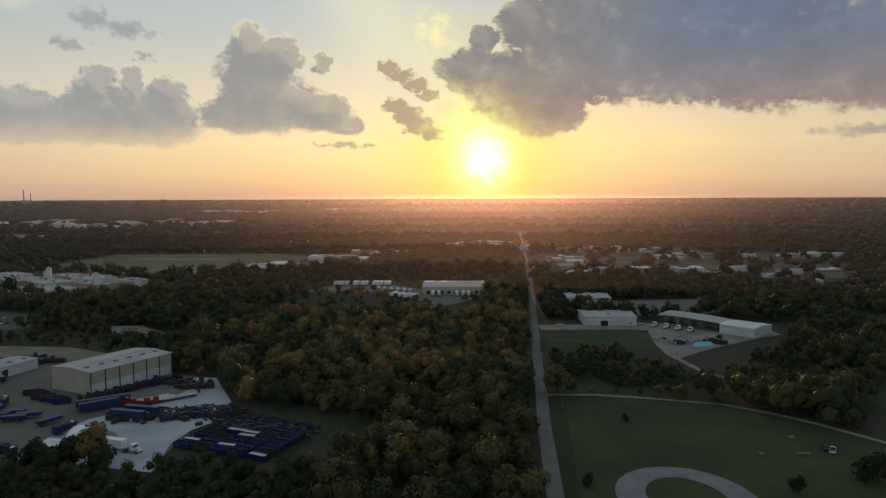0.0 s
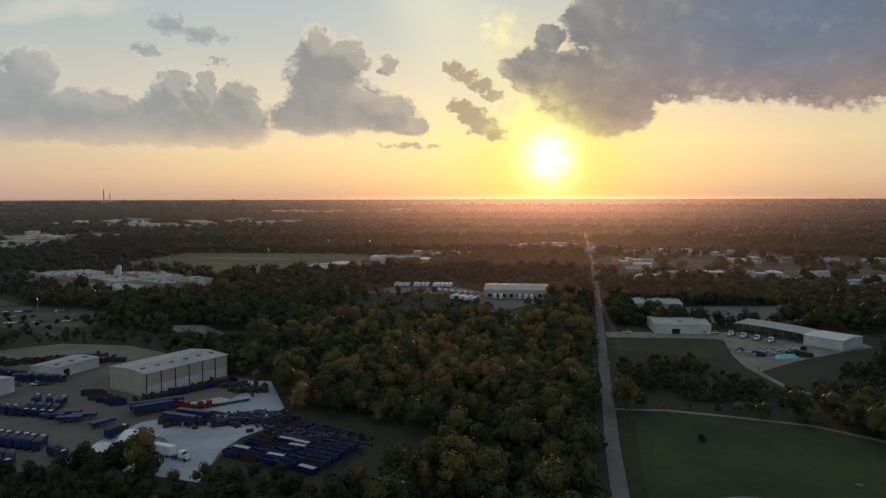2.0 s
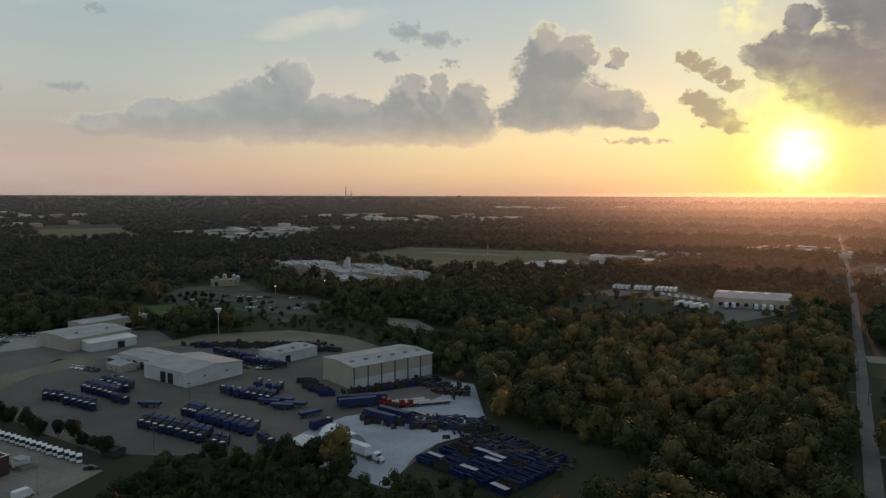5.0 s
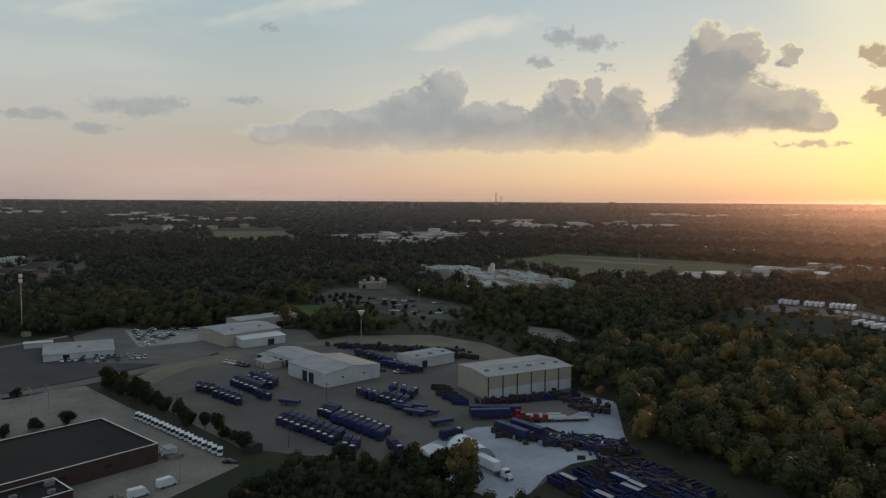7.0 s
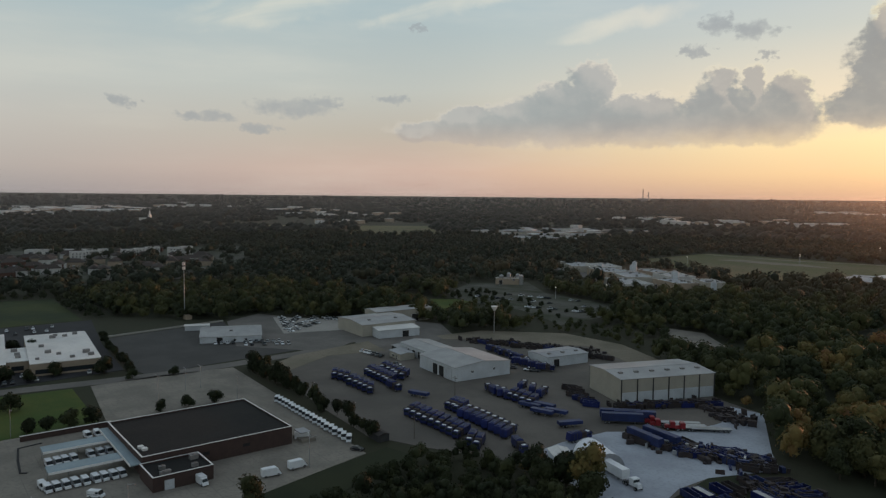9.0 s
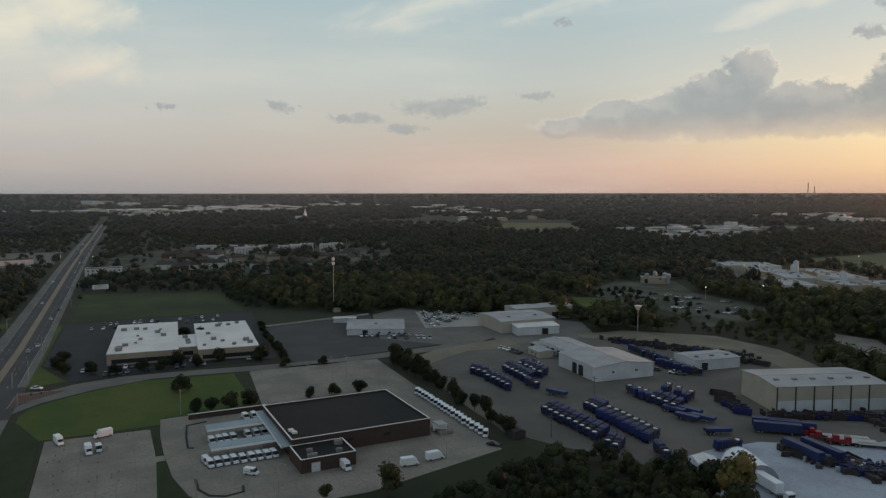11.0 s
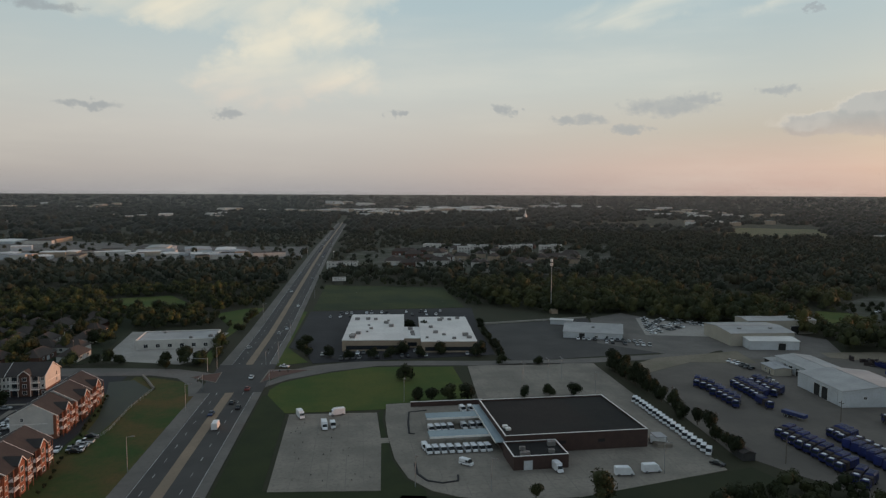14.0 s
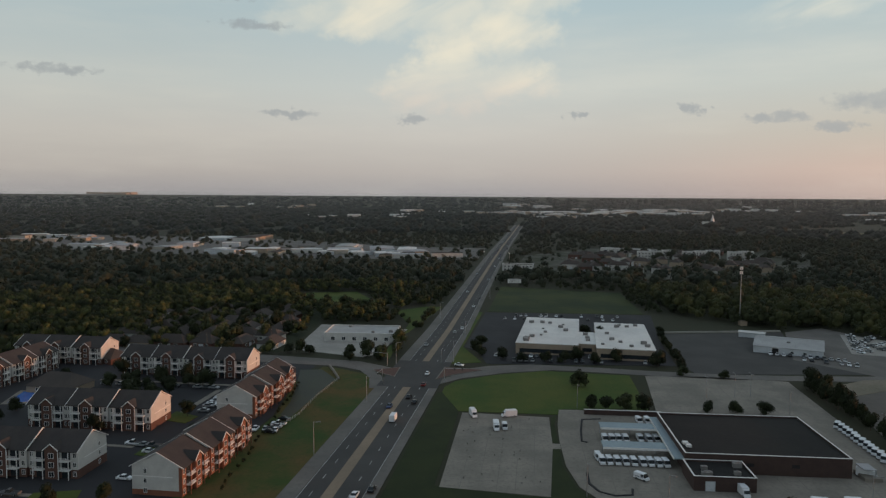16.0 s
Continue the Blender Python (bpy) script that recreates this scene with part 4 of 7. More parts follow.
def shed(name, label, x, y, rot, L, W, eave, ridge, wall_mat, roof_mat, openings=(), ribs=0, vents=0, category="building", over=0.4, steps=1, rib_mat=None):
    """A metal building with a low pitched roof; the ridge runs along its length."""
    root = thing(name, label, category, spot(x, y, rot))
    walls(root, L, W, eave, wall_mat, ridge)
    n = max(1, int(L / 6))
    for sgn in (-1, 1):
        for k in range(n):
            g = Geo()
            x0, x1 = -L / 2 - over + k * (L + 2 * over) / n, -L / 2 - over + (k + 1) * (L + 2 * over) / n - 0.03
            drop = (ridge - eave) / (W / 2) * over
            lo = [(x0, sgn * (W / 2 + over), eave - drop), (x1, sgn * (W / 2 + over), eave - drop), (x1, 0, ridge), (x0, 0, ridge)]
            if sgn > 0:
                lo = lo[::-1]
            g.solid(lo, [(a, b, c + 0.16) for a, b, c in lo])
            part("roof_panel", g, roof_mat, root)
    part("ridge_cap", Geo().box(-L / 2 - over, L / 2 + over, -0.3, 0.3, ridge + 0.12, ridge + 0.24), roof_mat, root)
    for k in range(ribs):
        for side in "sn":
            rt, (dx, dy) = side_frame(side, L, W)
            u = -L / 2 + 0.2 + (L - 0.4) * k / (ribs - 1)
            part("wall_rib", Geo().box(-0.22, 0.22, -0.22, -0.01, 0, eave), rib_mat or DARK_STEEL, root, at=pose(dx, dy, 0, 0, 0, rt) @ pose(u, 0, 0))
    for k in range(vents):
        u = -L / 2 + L * (k + 0.5) / vents
        zz = eave + (ridge - eave) * 0.55
        part("roof_vent", Geo().box(u - 0.9, u + 0.9, -W / 4.4 - 0.6, -W / 4.4 + 0.6, zz, zz + 0.75), UNIT, root)
    fit_openings(root, L, W, openings)
    return root


def flat_building(name, label, x, y, rot, L, W, h, wall_mat, roof_mat, openings=(), units=0, edge=TRIM, category="building", parapet=0.5, z=0.0, seed=1):
    """A flat-roofed building with a parapet and rooftop units."""
    root = thing(name, label, category, spot(x, y, rot, z))
    walls(root, L, W, h, wall_mat)
    part("roof", Geo().box(-L / 2 + 0.3, L / 2 - 0.3, -W / 2 + 0.3, W / 2 - 0.3, h - parapet - 0.25, h - parapet), roof_mat, root)
    for side in "snew":
        rt, (dx, dy) = side_frame(side, L, W)
        half = (L if side in "sn" else W) / 2 + (0.06 if side in "sn" else -0.33)
        part("coping", Geo().box(-half, half, -0.06, 0.36, h + 0.002, h + 0.12), edge, root, at=pose(dx, dy, 0, 0, 0, rt))
    rr = random.Random(seed)
    for k in range(units):
        a, b = rr.uniform(-0.42, 0.42) * L, rr.uniform(-0.38, 0.38) * W
        s = rr.uniform(0.7, 1.3)
        g = Geo().box(a - s, a + s, b - 0.7 * s, b + 0.7 * s, h - parapet, h - parapet + 1.1 * s).tube((a, b, h - parapet + 1.1 * s), (a, b, h - parapet + 1.1 * s + 0.2), 0.4 * s, None, 8)
        part("roof_unit", g, UNIT, root)
    fit_openings(root, L, W, openings)
    return root


# ---- haulage yard ----
# the tall shed: bays of beige panels between dark posts
ws = shed("truck_shed", "tall beige metal shed with dark posts on the gravel yard", -152.8, 325.8, 63.2, 44.2, 25.6, 10.0, 11.0, BEIGE_METAL, ROOF_METAL, ribs=7, vents=6)
for k in range(6):
    u = -22.1 + 0.2 + 43.8 * (k + 0.5) / 6
    part("lower_panel", Geo().box(u - 3.3, u + 3.3, -12.92, -12.81, 0.2, 4.6), WHITE_METAL, ws, "scuffed whitish lower panel")
workshop = shed("workshop", "white metal workshop with open dark doors", -232.0, 292.6, -12.0, 32, 30, 6.4, 8.0, WHITE_METAL, ROOF_METAL,
                [("s", 4 + 5.5 * k, 0.1, 4.2, 4.9, kind) for k, kind in ((-1, "dark"), (0, "dark"), (1.2, "door"))] + [("e", -6, 3.2, 1.2, 1.0, "window"), ("e", 6, 3.2, 1.2, 1.0, "window")], vents=0)
shed("workshop_wing", "long low white wing behind the workshop", -264.0, 301.4, -12.0, 36, 17, 5.0, 6.0, WHITE_METAL, ROOF_METAL, [("s", -10 + 6 * k, 0.1, 3.2, 3.4, "dark") for k in range(3)])
shed("fuel_house", "small white building with one dark door", -213.5, 341.0, 75, 25, 16, 5.0, 5.6, WHITE_METAL, ROOF_GREY, [("s", -7, 0.1, 3.4, 3.6, "dark")], vents=3)
shed("site_office", "small blue-roofed site office", -272.0, 288.0, -12, 12, 8, 3.2, 3.8, BEIGE_METAL, ROOF_GREY, [("s", 2, 0.1, 1, 2.1, "dark"), ("s", -2, 1.0, 1.6, 1.1, "window")])
# solid near-black walls stand in for the shade under the open roof
shed("open_carport", "low carport with a pale roof, dark walls for the shade inside", -281.0, 297.0, -12, 14, 7, 2.9, 3.2, SHADED_HOLE, ROOF_METAL)
# hangars across the lane
shed("hangar", "wide pale metal hangar with an open front", -340.5, 325.5, 80, 36, 33, 7.0, 8.2, BEIGE_METAL, ROOF_METAL, [("e", -8, 0.1, 6, 5, "dark"), ("s", 0, 0.1, 8, 4.6, "dark")], vents=2)
shed("hangar", "long pale hangar with a plain wall", -358.0, 358.0, 80, 42, 16, 8.0, 8.8, BEIGE_METAL, ROOF_METAL, [("s", 8, 0.1, 5, 4.6, "dark")])
shed("hangar_annex", "low white annex beside the hangars", -321.5, 323.5, 74, 26, 17, 4.8, 5.5, WHITE_METAL, ROOF_WHITE, [("n", -6, 0.1, 4, 3.6, "dark"), ("s", 4, 0.1, 4, 3.6, "dark")])
shed("office_block", "low white office with a grey metal roof", -377.0, 248.0, 62, 33, 32, 3.6, 6.0, WHITE_METAL, ROOF_METAL, [("s", -6, 0.1, 3.2, 3.0, "dark"), ("s", 2, 0.9, 1.5, 1.2, "window"), ("s", 8, 0.9, 1.5, 1.2, "window"), ("e", 0, 0.9, 1.5, 1.2, "window")], vents=1)
shed("store_shed", "small white store beside the office", -411.0, 243.0, 62, 14, 6, 3.0, 3.4, WHITE_METAL, ROOF_WHITE)

# ---- post depot ----
post = flat_building("post_depot", "brown brick depot with a black flat roof and white edge", -221.7, 157.0, 84.4, 47.5, 40.0, 6.0, BRICK, ROOF_BLACK,
                     [("n", -21, 0.1, 1.2, 2.2, "dark")] + [("s", -18 + 13 * k, 2.6, 2.2, 1.0, "hole") for k in range(3)] + [("e", 4, 0.2, 3.2, 3.2, "door")], units=0)
for a, b in ((21.4, 10.3), (21.0, 12.8)):
    part("roof_hatch", Geo().box(a - 0.8, a + 0.8, b - 0.8, b + 0.8, 5.5, 6.2), TRIM, post, "pale roof hatch", at=pose(0, 0, 0, 0, 0, 180))
annex = flat_building("post_annex", "low brick annex with rooftop plant", -196.5, 138.4, 84.4, 17.0, 13.0, 4.3, BRICK, ROOF_BLACK, [("s", -4, 0.1, 2.6, 2.8, "door")], units=7, seed=4)
dock = thing("loading_dock", "white metal loading dock with a canopy", "dock", spot(-200.5, 183.5, 84.4))
part("platform", Geo().box(-2, 3, -3.5, 3.5, 0.1, 1.2), CONCRETE, dock)
part("canopy", Geo().box(-2, 1.6, -2.6, 2.6, 3.2, 3.45), ROOF_GREY, dock)
for a in (-2.4, 2.4):
    part("post", Geo().box(1.3, 1.5, a - 0.1, a + 0.1, 1.2, 3.2), GALV, dock)


CANOPY_ROOF = surface("pale_blue_canopy_metal", (0.27, 0.34, 0.37), (0.22, 0.28, 0.31), 0.1, 0.6, c=(0.17, 0.21, 0.23))


def canopy(x, y, rot, L, W, h, label):
    root = thing("vehicle_canopy", label, "canopy", spot(x, y, rot), "post depot canopies")
    part("roof", Geo().box(-L / 2, L / 2, -W / 2, W / 2, h, h + 0.35), CANOPY_ROOF, root)
    part("fascia", Geo().box(-L / 2 - 0.05, L / 2 + 0.05, -W / 2 - 0.12, -W / 2 - 0.002, h - 0.15, h + 0.5), TRIM, root)
    n = int(L / 5) + 1
    for k in range(n):
        u = -L / 2 + 0.4 + (L - 0.8) * k / (n - 1)
        part("post", Geo().tube((u, W / 2 - 0.6, 0.1), (u, W / 2 - 0.6, h), 0.12, None, 6), GALV, root)
    return root


canopy(-236.0, 124.0, 84, 21, 6.4, 3.4, "long pale flat vehicle canopy of the post depot")
canopy(-217.0, 121.5, 84, 23, 6.4, 3.4, "long pale flat vehicle canopy of the post depot")
canopy(-224.5, 132.9, -6.2, 40, 4.6, 3.8, "pale walkway canopy along the brick wall")
wallg = Geo().box(-9, 19, -0.2, 0.2, 0, 2.0)
gwall = thing("screen_wall", "low brown brick screen wall beside the lot", "wall", spot(-259.5, 122.0, 84))
part("brick_wall", wallg, BRICK, gwall)
part("coping", Geo().box(-9.1, 19.1, -0.28, 0.28, 2.0, 2.14), TRIM, gwall)

# ---- white-roofed building: two wings and a link ----
wr = thing("white_roof_building", "wide low tan building with a white roof in two wings", "building", spot(-357.0, 132.0, 78.5))


def wing(x0, x1, y0, y1, h, tag):
    L, W = x1 - x0, y1 - y0
    c = pose((x0 + x1) / 2, (y0 + y1) / 2, 0)
    part("wing", Geo().box(x0, x1, y0, y1, 0, h), TAN_WALL, wr, tag)
    part("roof", Geo().box(x0 - 0.15, x1 + 0.15, y0 - 0.15, y1 + 0.15, h, h + 0.35), ROOF_WHITE, wr, "white membrane roof")
    part("window_band", Geo().box(x0 + 2, x1 - 2, y0 - 0.06, y0 - 0.002, 1.0, 3.0), GLASS, wr, "dark ribbon window")
    rr = random.Random(int(x0 * 7) + 3)
    for k in range(max(3, int(L * W / 190))):
        a, b, s = rr.uniform(x0 + 3, x1 - 3), rr.uniform(y0 + 4, y1 - 4), rr.uniform(0.7, 1.5)
        part("roof_unit", Geo().box(a - s, a + s, b - 0.8 * s, b + 0.8 * s, h + 0.35, h + 0.35 + s), UNIT, wr)


wing(-34.0, -2.0, 0.5, 80.0, 5.6, "long tan wing")
wing(-1.9, 7.0, 8.0, 40.0, 5.0, "low link")
wing(7.1, 36.0, -4.0, 70.0, 5.6, "long tan wing")

# ---- white workshop and canopy by the county road ----
shed("white_workshop", "white metal workshop with a covered door", 110.0, 478.5, -1.5, 34, 31, 5.6, 7.0, WHITE_METAL, ROOF_METAL, [("s", -4, 0.1, 5, 3.2, "dark"), ("s", 13, 0.9, 1.4, 1.2, "window")], vents=1)
shed("grey_workshop", "grey metal workshop behind the white one", 115.0, 572.0, -1.5, 34, 33, 5.2, 6.6, BEIGE_METAL, ROOF_METAL, [("s", 0, 0.1, 6, 3.2, "dark")], vents=1)
op = thing("open_shed", "long open-fronted shed with a pale curved roof", "shed", spot(163.0, 458.0, -47))
for k in range(8):
    a = -22 + 5.5 * k
    z0, z1 = 6.6 - 0.03 * (k - 2) ** 2, 6.6 - 0.03 * (k - 1) ** 2
    g = Geo()
    lo = [(a, -8, z0), (a + 5.45, -8, z1), (a + 5.45, 8, z1 + 0.8), (a, 8, z0 + 0.8)]
    g.solid(lo, [(p, q, r + 0.25) for p, q, r in lo])
    part("roof_panel", g, ROOF_METAL, op)
part("back_wall", Geo().box(-22, 22, 7.4, 7.7, 0, 5.6), BEIGE_METAL, op)
for k in range(6):
    u = -21.6 + 8.6 * k
    part("post", Geo().box(u - 0.18, u + 0.18, -7.6, -7.2, 0, 5.4), DARK_STEEL, op)
    if k < 5:
        part("partition", Geo().box(u - 0.1, u + 0.1, 1.0, 7.38, 0, 4.8), WHITE_METAL, op)
shed("white_store", "big white plain-walled store at the end of the open shed", 186.0, 434.5, -50, 22, 22, 5.6, 6.6, WHITE_METAL, ROOF_WHITE)
shed("depot_hall", "long white-roofed trailer depot with dock doors", 9.5, 636.0, -1.6, 54, 46, 7.2, 8.6, BEIGE_METAL, ROOF_METAL, [("s", -22 + 6 * k, 1.1, 3.0, 3.0, "dark") for k in range(8)], vents=0)

# ---- small office by the highway ----
flat_building("corner_office", "tan flat-roofed office with a row of windows", -404.0, 15.5, 86, 40, 25, 5.0, SIDING, ROOF_METAL, [("s", -15 + 6 * k, 1.0, 2.0, 1.8, "window") for k in range(6)] + [("e", 0, 0.2, 3, 3, "window")], units=3, edge=TRIM, seed=8)


# ---- apartment blocks ----
def apartment_meshes(D, street):
    """One 15 m module seen from its front (-y): brick foot, pale upper floors, a gabled brick bay between two stacks of balconies."""
    h, pk = 8.2, 12.0
    parts = {}
    g = Geo().box(-7.5, 7.5, -D / 2, D / 2, 0, 2.7, 0).box(-7.5, 7.5, -D / 2, D / 2, 2.7, h, 1)
    g.solid([(-7.5, -D / 2, h), (-7.5, D / 2, h), (-7.5, 0, pk - 0.2)], [(7.5, -D / 2, h), (7.5, D / 2, h), (7.5, 0, pk - 0.2)], 1)
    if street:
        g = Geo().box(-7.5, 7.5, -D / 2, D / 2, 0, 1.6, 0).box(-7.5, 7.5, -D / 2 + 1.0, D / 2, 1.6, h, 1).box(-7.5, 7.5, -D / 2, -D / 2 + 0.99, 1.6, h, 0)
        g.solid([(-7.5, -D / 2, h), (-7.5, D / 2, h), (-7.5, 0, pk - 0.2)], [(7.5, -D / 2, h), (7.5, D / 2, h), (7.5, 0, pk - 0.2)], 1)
    g.box(-7.53, 7.53, -D / 2 + 2.7, D / 2 + 0.03, 5.2, 5.45, 2)
    # street fronts take the brick with evening sun in its colour
    brick = SUNLIT_BRICK if street else RED_BRICK
    parts["shell"] = g.mesh("shell", [brick, SIDING, TRIM])
    g = Geo()
    for s in (-1, 1):
        lo = [(-7.7, s * (D / 2 + 0.6), h - 0.35), (7.7, s * (D / 2 + 0.6), h - 0.35), (7.7, 0, pk), (-7.7, 0, pk)]
        lo = lo if s < 0 else lo[::-1]
        g.solid(lo, [(a, b, c + 0.22) for a, b, c in lo])
    parts["roof"] = g.mesh("roof", SHINGLE)
    g = Geo()
    for x in (-7.72, 7.72):
        for s in (-1, 1):
            q = [(x - 0.09, s * (D / 2 + 0.7), h - 0.4), (x + 0.09, s * (D / 2 + 0.7), h - 0.4), (x + 0.09, 0, pk - 0.02), (x - 0.09, 0, pk - 0.02)]
            g.solid(q, [(a, b, c + 0.26) for a, b, c in q])
    parts["verge_trim"] = g.mesh("verge_trim", TRIM)
    f = -D / 2
    g = Geo().box(-1.9, 1.9, f - 1.0, f + 0.1, 0, h + 0.4, 0)
    g.solid([(-1.9, f - 1.0, h + 0.4), (1.9, f - 1.0, h + 0.4), (0, f - 1.0, h + 2.0)], [(-1.9, f + 2.6, h + 0.4), (1.9, f + 2.6, h + 0.4), (0, f + 2.6, h + 2.0)], 0)
    parts["bay"] = g.mesh("bay", [brick])
    g = Geo()
    for s in (-1, 1):
        q = [(0, f - 1.25, h + 2.1), (s * 2.35, f - 1.25, h + 0.15), (s * 2.35, f + 2.4, h + 0.15), (0, f + 3.4, h + 2.1)]
        q = q if s > 0 else q[::-1]
        g.solid(q, [(a, b, c + 0.2) for a, b, c in q])
    parts["bay_roof"] = g.mesh("bay_roof", SHINGLE)
    g = Geo()
    for s in (-1, 1):
        q = [(0, f - 1.40, h + 2.05), (s * 2.4, f - 1.40, h + 0.08), (s * 2.4, f - 1.26, h + 0.08), (0, f - 1.26, h + 2.05)]
        g.solid(q, [(a, b, c + 0.32) for a, b, c in q])
    parts["bay_trim"] = g.mesh("bay_trim", TRIM)
    g = Geo()
    for z in (2.6, 5.3):
        g.box(-1.6, 1.6, -1.5, 0.0, z, z + 0.22)
        g.box(-1.6, 1.6, -1.5, -1.42, z + 1.05, z + 1.15)
        for k in range(9):
            g.box(-1.6 + 0.39 * k, -1.52 + 0.39 * k, -1.49, -1.43, z + 0.22, z + 1.05)
    for x in (-1.6, 1.45):
        g.box(x, x + 0.18, -1.5, -1.32, 0, 8.1, 1)
    parts["balcony"] = g.mesh("balcony", [TRIM, brick if street else TRIM])
    g = Geo()
    for z in (0.15, 2.82, 5.52):
        g.box(-1.3, 1.3, -0.04, 0.02, z, z + 2.1)
    parts["balcony_door"] = g.mesh("balcony_door", GLASS)
    return parts


def apartment(x, y, rot, modules, D, label, APT):
    root = thing("apartment_block", label, "apartment", spot(x, y, rot), "apartment blocks")
    for k in range(modules):
        at = pose(-7.5 * (modules - 1) + 15.0 * k, 0.9 * ((k + 1) % 2), 0.35 * (k % 2))
        shell = part("shell", APT["shell"], None, root, at=at)
        roof = part("roof", APT["roof"], None, root, at=at)
        part("verge_trim", APT["verge_trim"], None, roof)
        bay = part("bay", APT["bay"], None, root, at=at)
        part("bay_roof", APT["bay_roof"], None, bay)
        part("bay_trim", APT["bay_trim"], None, bay)
        keep = at
        at = pose(0, 0, 0)
        for u in (-3.9, 3.9):
            bal = part("balcony", APT["balcony"], None, root, at=keep @ pose(u, -D / 2, 0))
            part("balcony_door", APT["balcony_door"], None, bal)
        for z in (0.8, 3.5, 6.2):
            part("window", opening_mesh(1.5, 1.4, "window"), None, bay, at=at @ pose(0, -D / 2 - 1.0, z))
            for u in (-6.5, 6.5):
                part("window", opening_mesh(0.9, 1.3, "window"), None, shell, at=at @ pose(u, -D / 2, z))
            if k in (0, modules - 1):
                for v in (3.4,):
                    part("window", opening_mesh(0.8, 1.2, "window"), None, shell, at=at @ (pose(7.5, v, z, 0, 0, 90) if k else pose(-7.5, v, z, 0, 0, -90)))
    return root


APT_D = 14.5
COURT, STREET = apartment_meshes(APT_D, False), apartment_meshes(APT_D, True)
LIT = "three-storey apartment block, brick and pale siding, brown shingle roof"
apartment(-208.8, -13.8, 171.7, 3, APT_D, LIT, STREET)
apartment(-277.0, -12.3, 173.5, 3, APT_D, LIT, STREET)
apartment(-248.5, -62.5, 84, 3, APT_D, LIT, COURT)
apartment(-206.5, -66.5, 84, 3, APT_D, LIT, COURT)
apartment(-321.5, -55.0, 82, 4, APT_D, LIT, COURT)
apartment(-345.0, -124.0, 82, 3, APT_D, LIT, COURT)
apartment(-309.0, -130.0, 171, 3, APT_D, LIT, COURT)
pool = thing("swimming_pool", "blue swimming pool with a pale paved rim", "pool", spot(-281, -107, 10))
POOL = surface("pool_water", (0.03, 0.12, 0.42), (0.04, 0.16, 0.5), 0.2, 0.08, spec=0.5)
part("rim", Geo().box(-10, 10, -6, 6, 0.0, 0.18), CONCRETE, pool)
part("water", Geo().box(-8, 8, -4, 4, 0.12, 0.2), POOL, pool)

# ---- vehicles ----
BLUE = surface("royal_blue_paint", (0.017, 0.029, 0.145), (0.010, 0.016, 0.075), 0.4, 0.4, c=(0.02, 0.022, 0.06), random=0.5)
BLUE_LIGHT = surface("worn_blue_paint", (0.026, 0.046, 0.165), (0.018, 0.026, 0.075), 0.3, 0.5, c=(0.10, 0.10, 0.14), random=0.7)
WHITE_PAINT = surface("white_vehicle_paint", (0.74, 0.76, 0.78), (0.66, 0.68, 0.70), 0.6, 0.35)
RED_PAINT = surface("red_vehicle_paint", (0.25, 0.022, 0.028), (0.20, 0.020, 0.024), 0.6, 0.35)
TYRE = surface("tyre_rubber", (0.018, 0.018, 0.018), (0.025, 0.025, 0.025), 1.0, 0.9)
SCREEN = surface("vehicle_glass", (0.02, 0.028, 0.032), (0.026, 0.034, 0.038), 0.5, 0.22, spec=0.35)
RUST = surface("rusty_scrap", (0.06, 0.045, 0.04), (0.04, 0.04, 0.05), 0.5, 0.85, c=(0.10, 0.05, 0.03), random=0.5)
CAR_PAINTS = [WHITE_PAINT, surface("black_car_paint", (0.02, 0.02, 0.022), (0.025, 0.025, 0.03), 0.6, 0.25), surface("silver_car_paint", (0.42, 0.43, 0.44), (0.38, 0.39, 0.4), 0.6, 0.3, 0.3),
              surface("grey_car_paint", (0.12, 0.125, 0.13), (0.10, 0.105, 0.11), 0.6, 0.3), surface("dark_red_car_paint", (0.16, 0.02, 0.02), (0.13, 0.02, 0.02), 0.6, 0.3), surface("blue_car_paint", (0.03, 0.05, 0.12), (0.03, 0.045, 0.1), 0.6, 0.3)]


@shared
def wheel_mesh(r, w_):
    return Geo().tube((0, -w_ / 2, 0), (0, w_ / 2, 0), r, None, 12, 0).tube((0, -w_ / 2 - 0.02, 0), (0, w_ / 2 + 0.02, 0), r * 0.55, None, 8, 1).mesh("wheel", [TYRE, GALV])


def wheels(root, xs, half, r, w_=0.28):
    for x_ in xs:
        for s in (-1, 1):
            part("wheel", wheel_mesh(r, w_), None, root, at=pose(x_, s * half, r))


def rounded(g, x0, x1, y0, y1, z0, z1, c, slot=0):
    """A box whose upper edges are chamfered by c."""
    lo = [(x0, y0), (x1, y0), (x1, y1), (x0, y1)]
    g.solid([(a, b, z0) for a, b in lo], [(a, b, z1 - c) for a, b in lo], slot, cap=False)
    g.solid([(a, b, z1 - c) for a, b in lo], [(x0 + c, y0 + c, z1), (x1 - c, y0 + c, z1), (x1 - c, y1 - c, z1), (x0 + c, y1 - c, z1)], slot, floor=False)
    return g


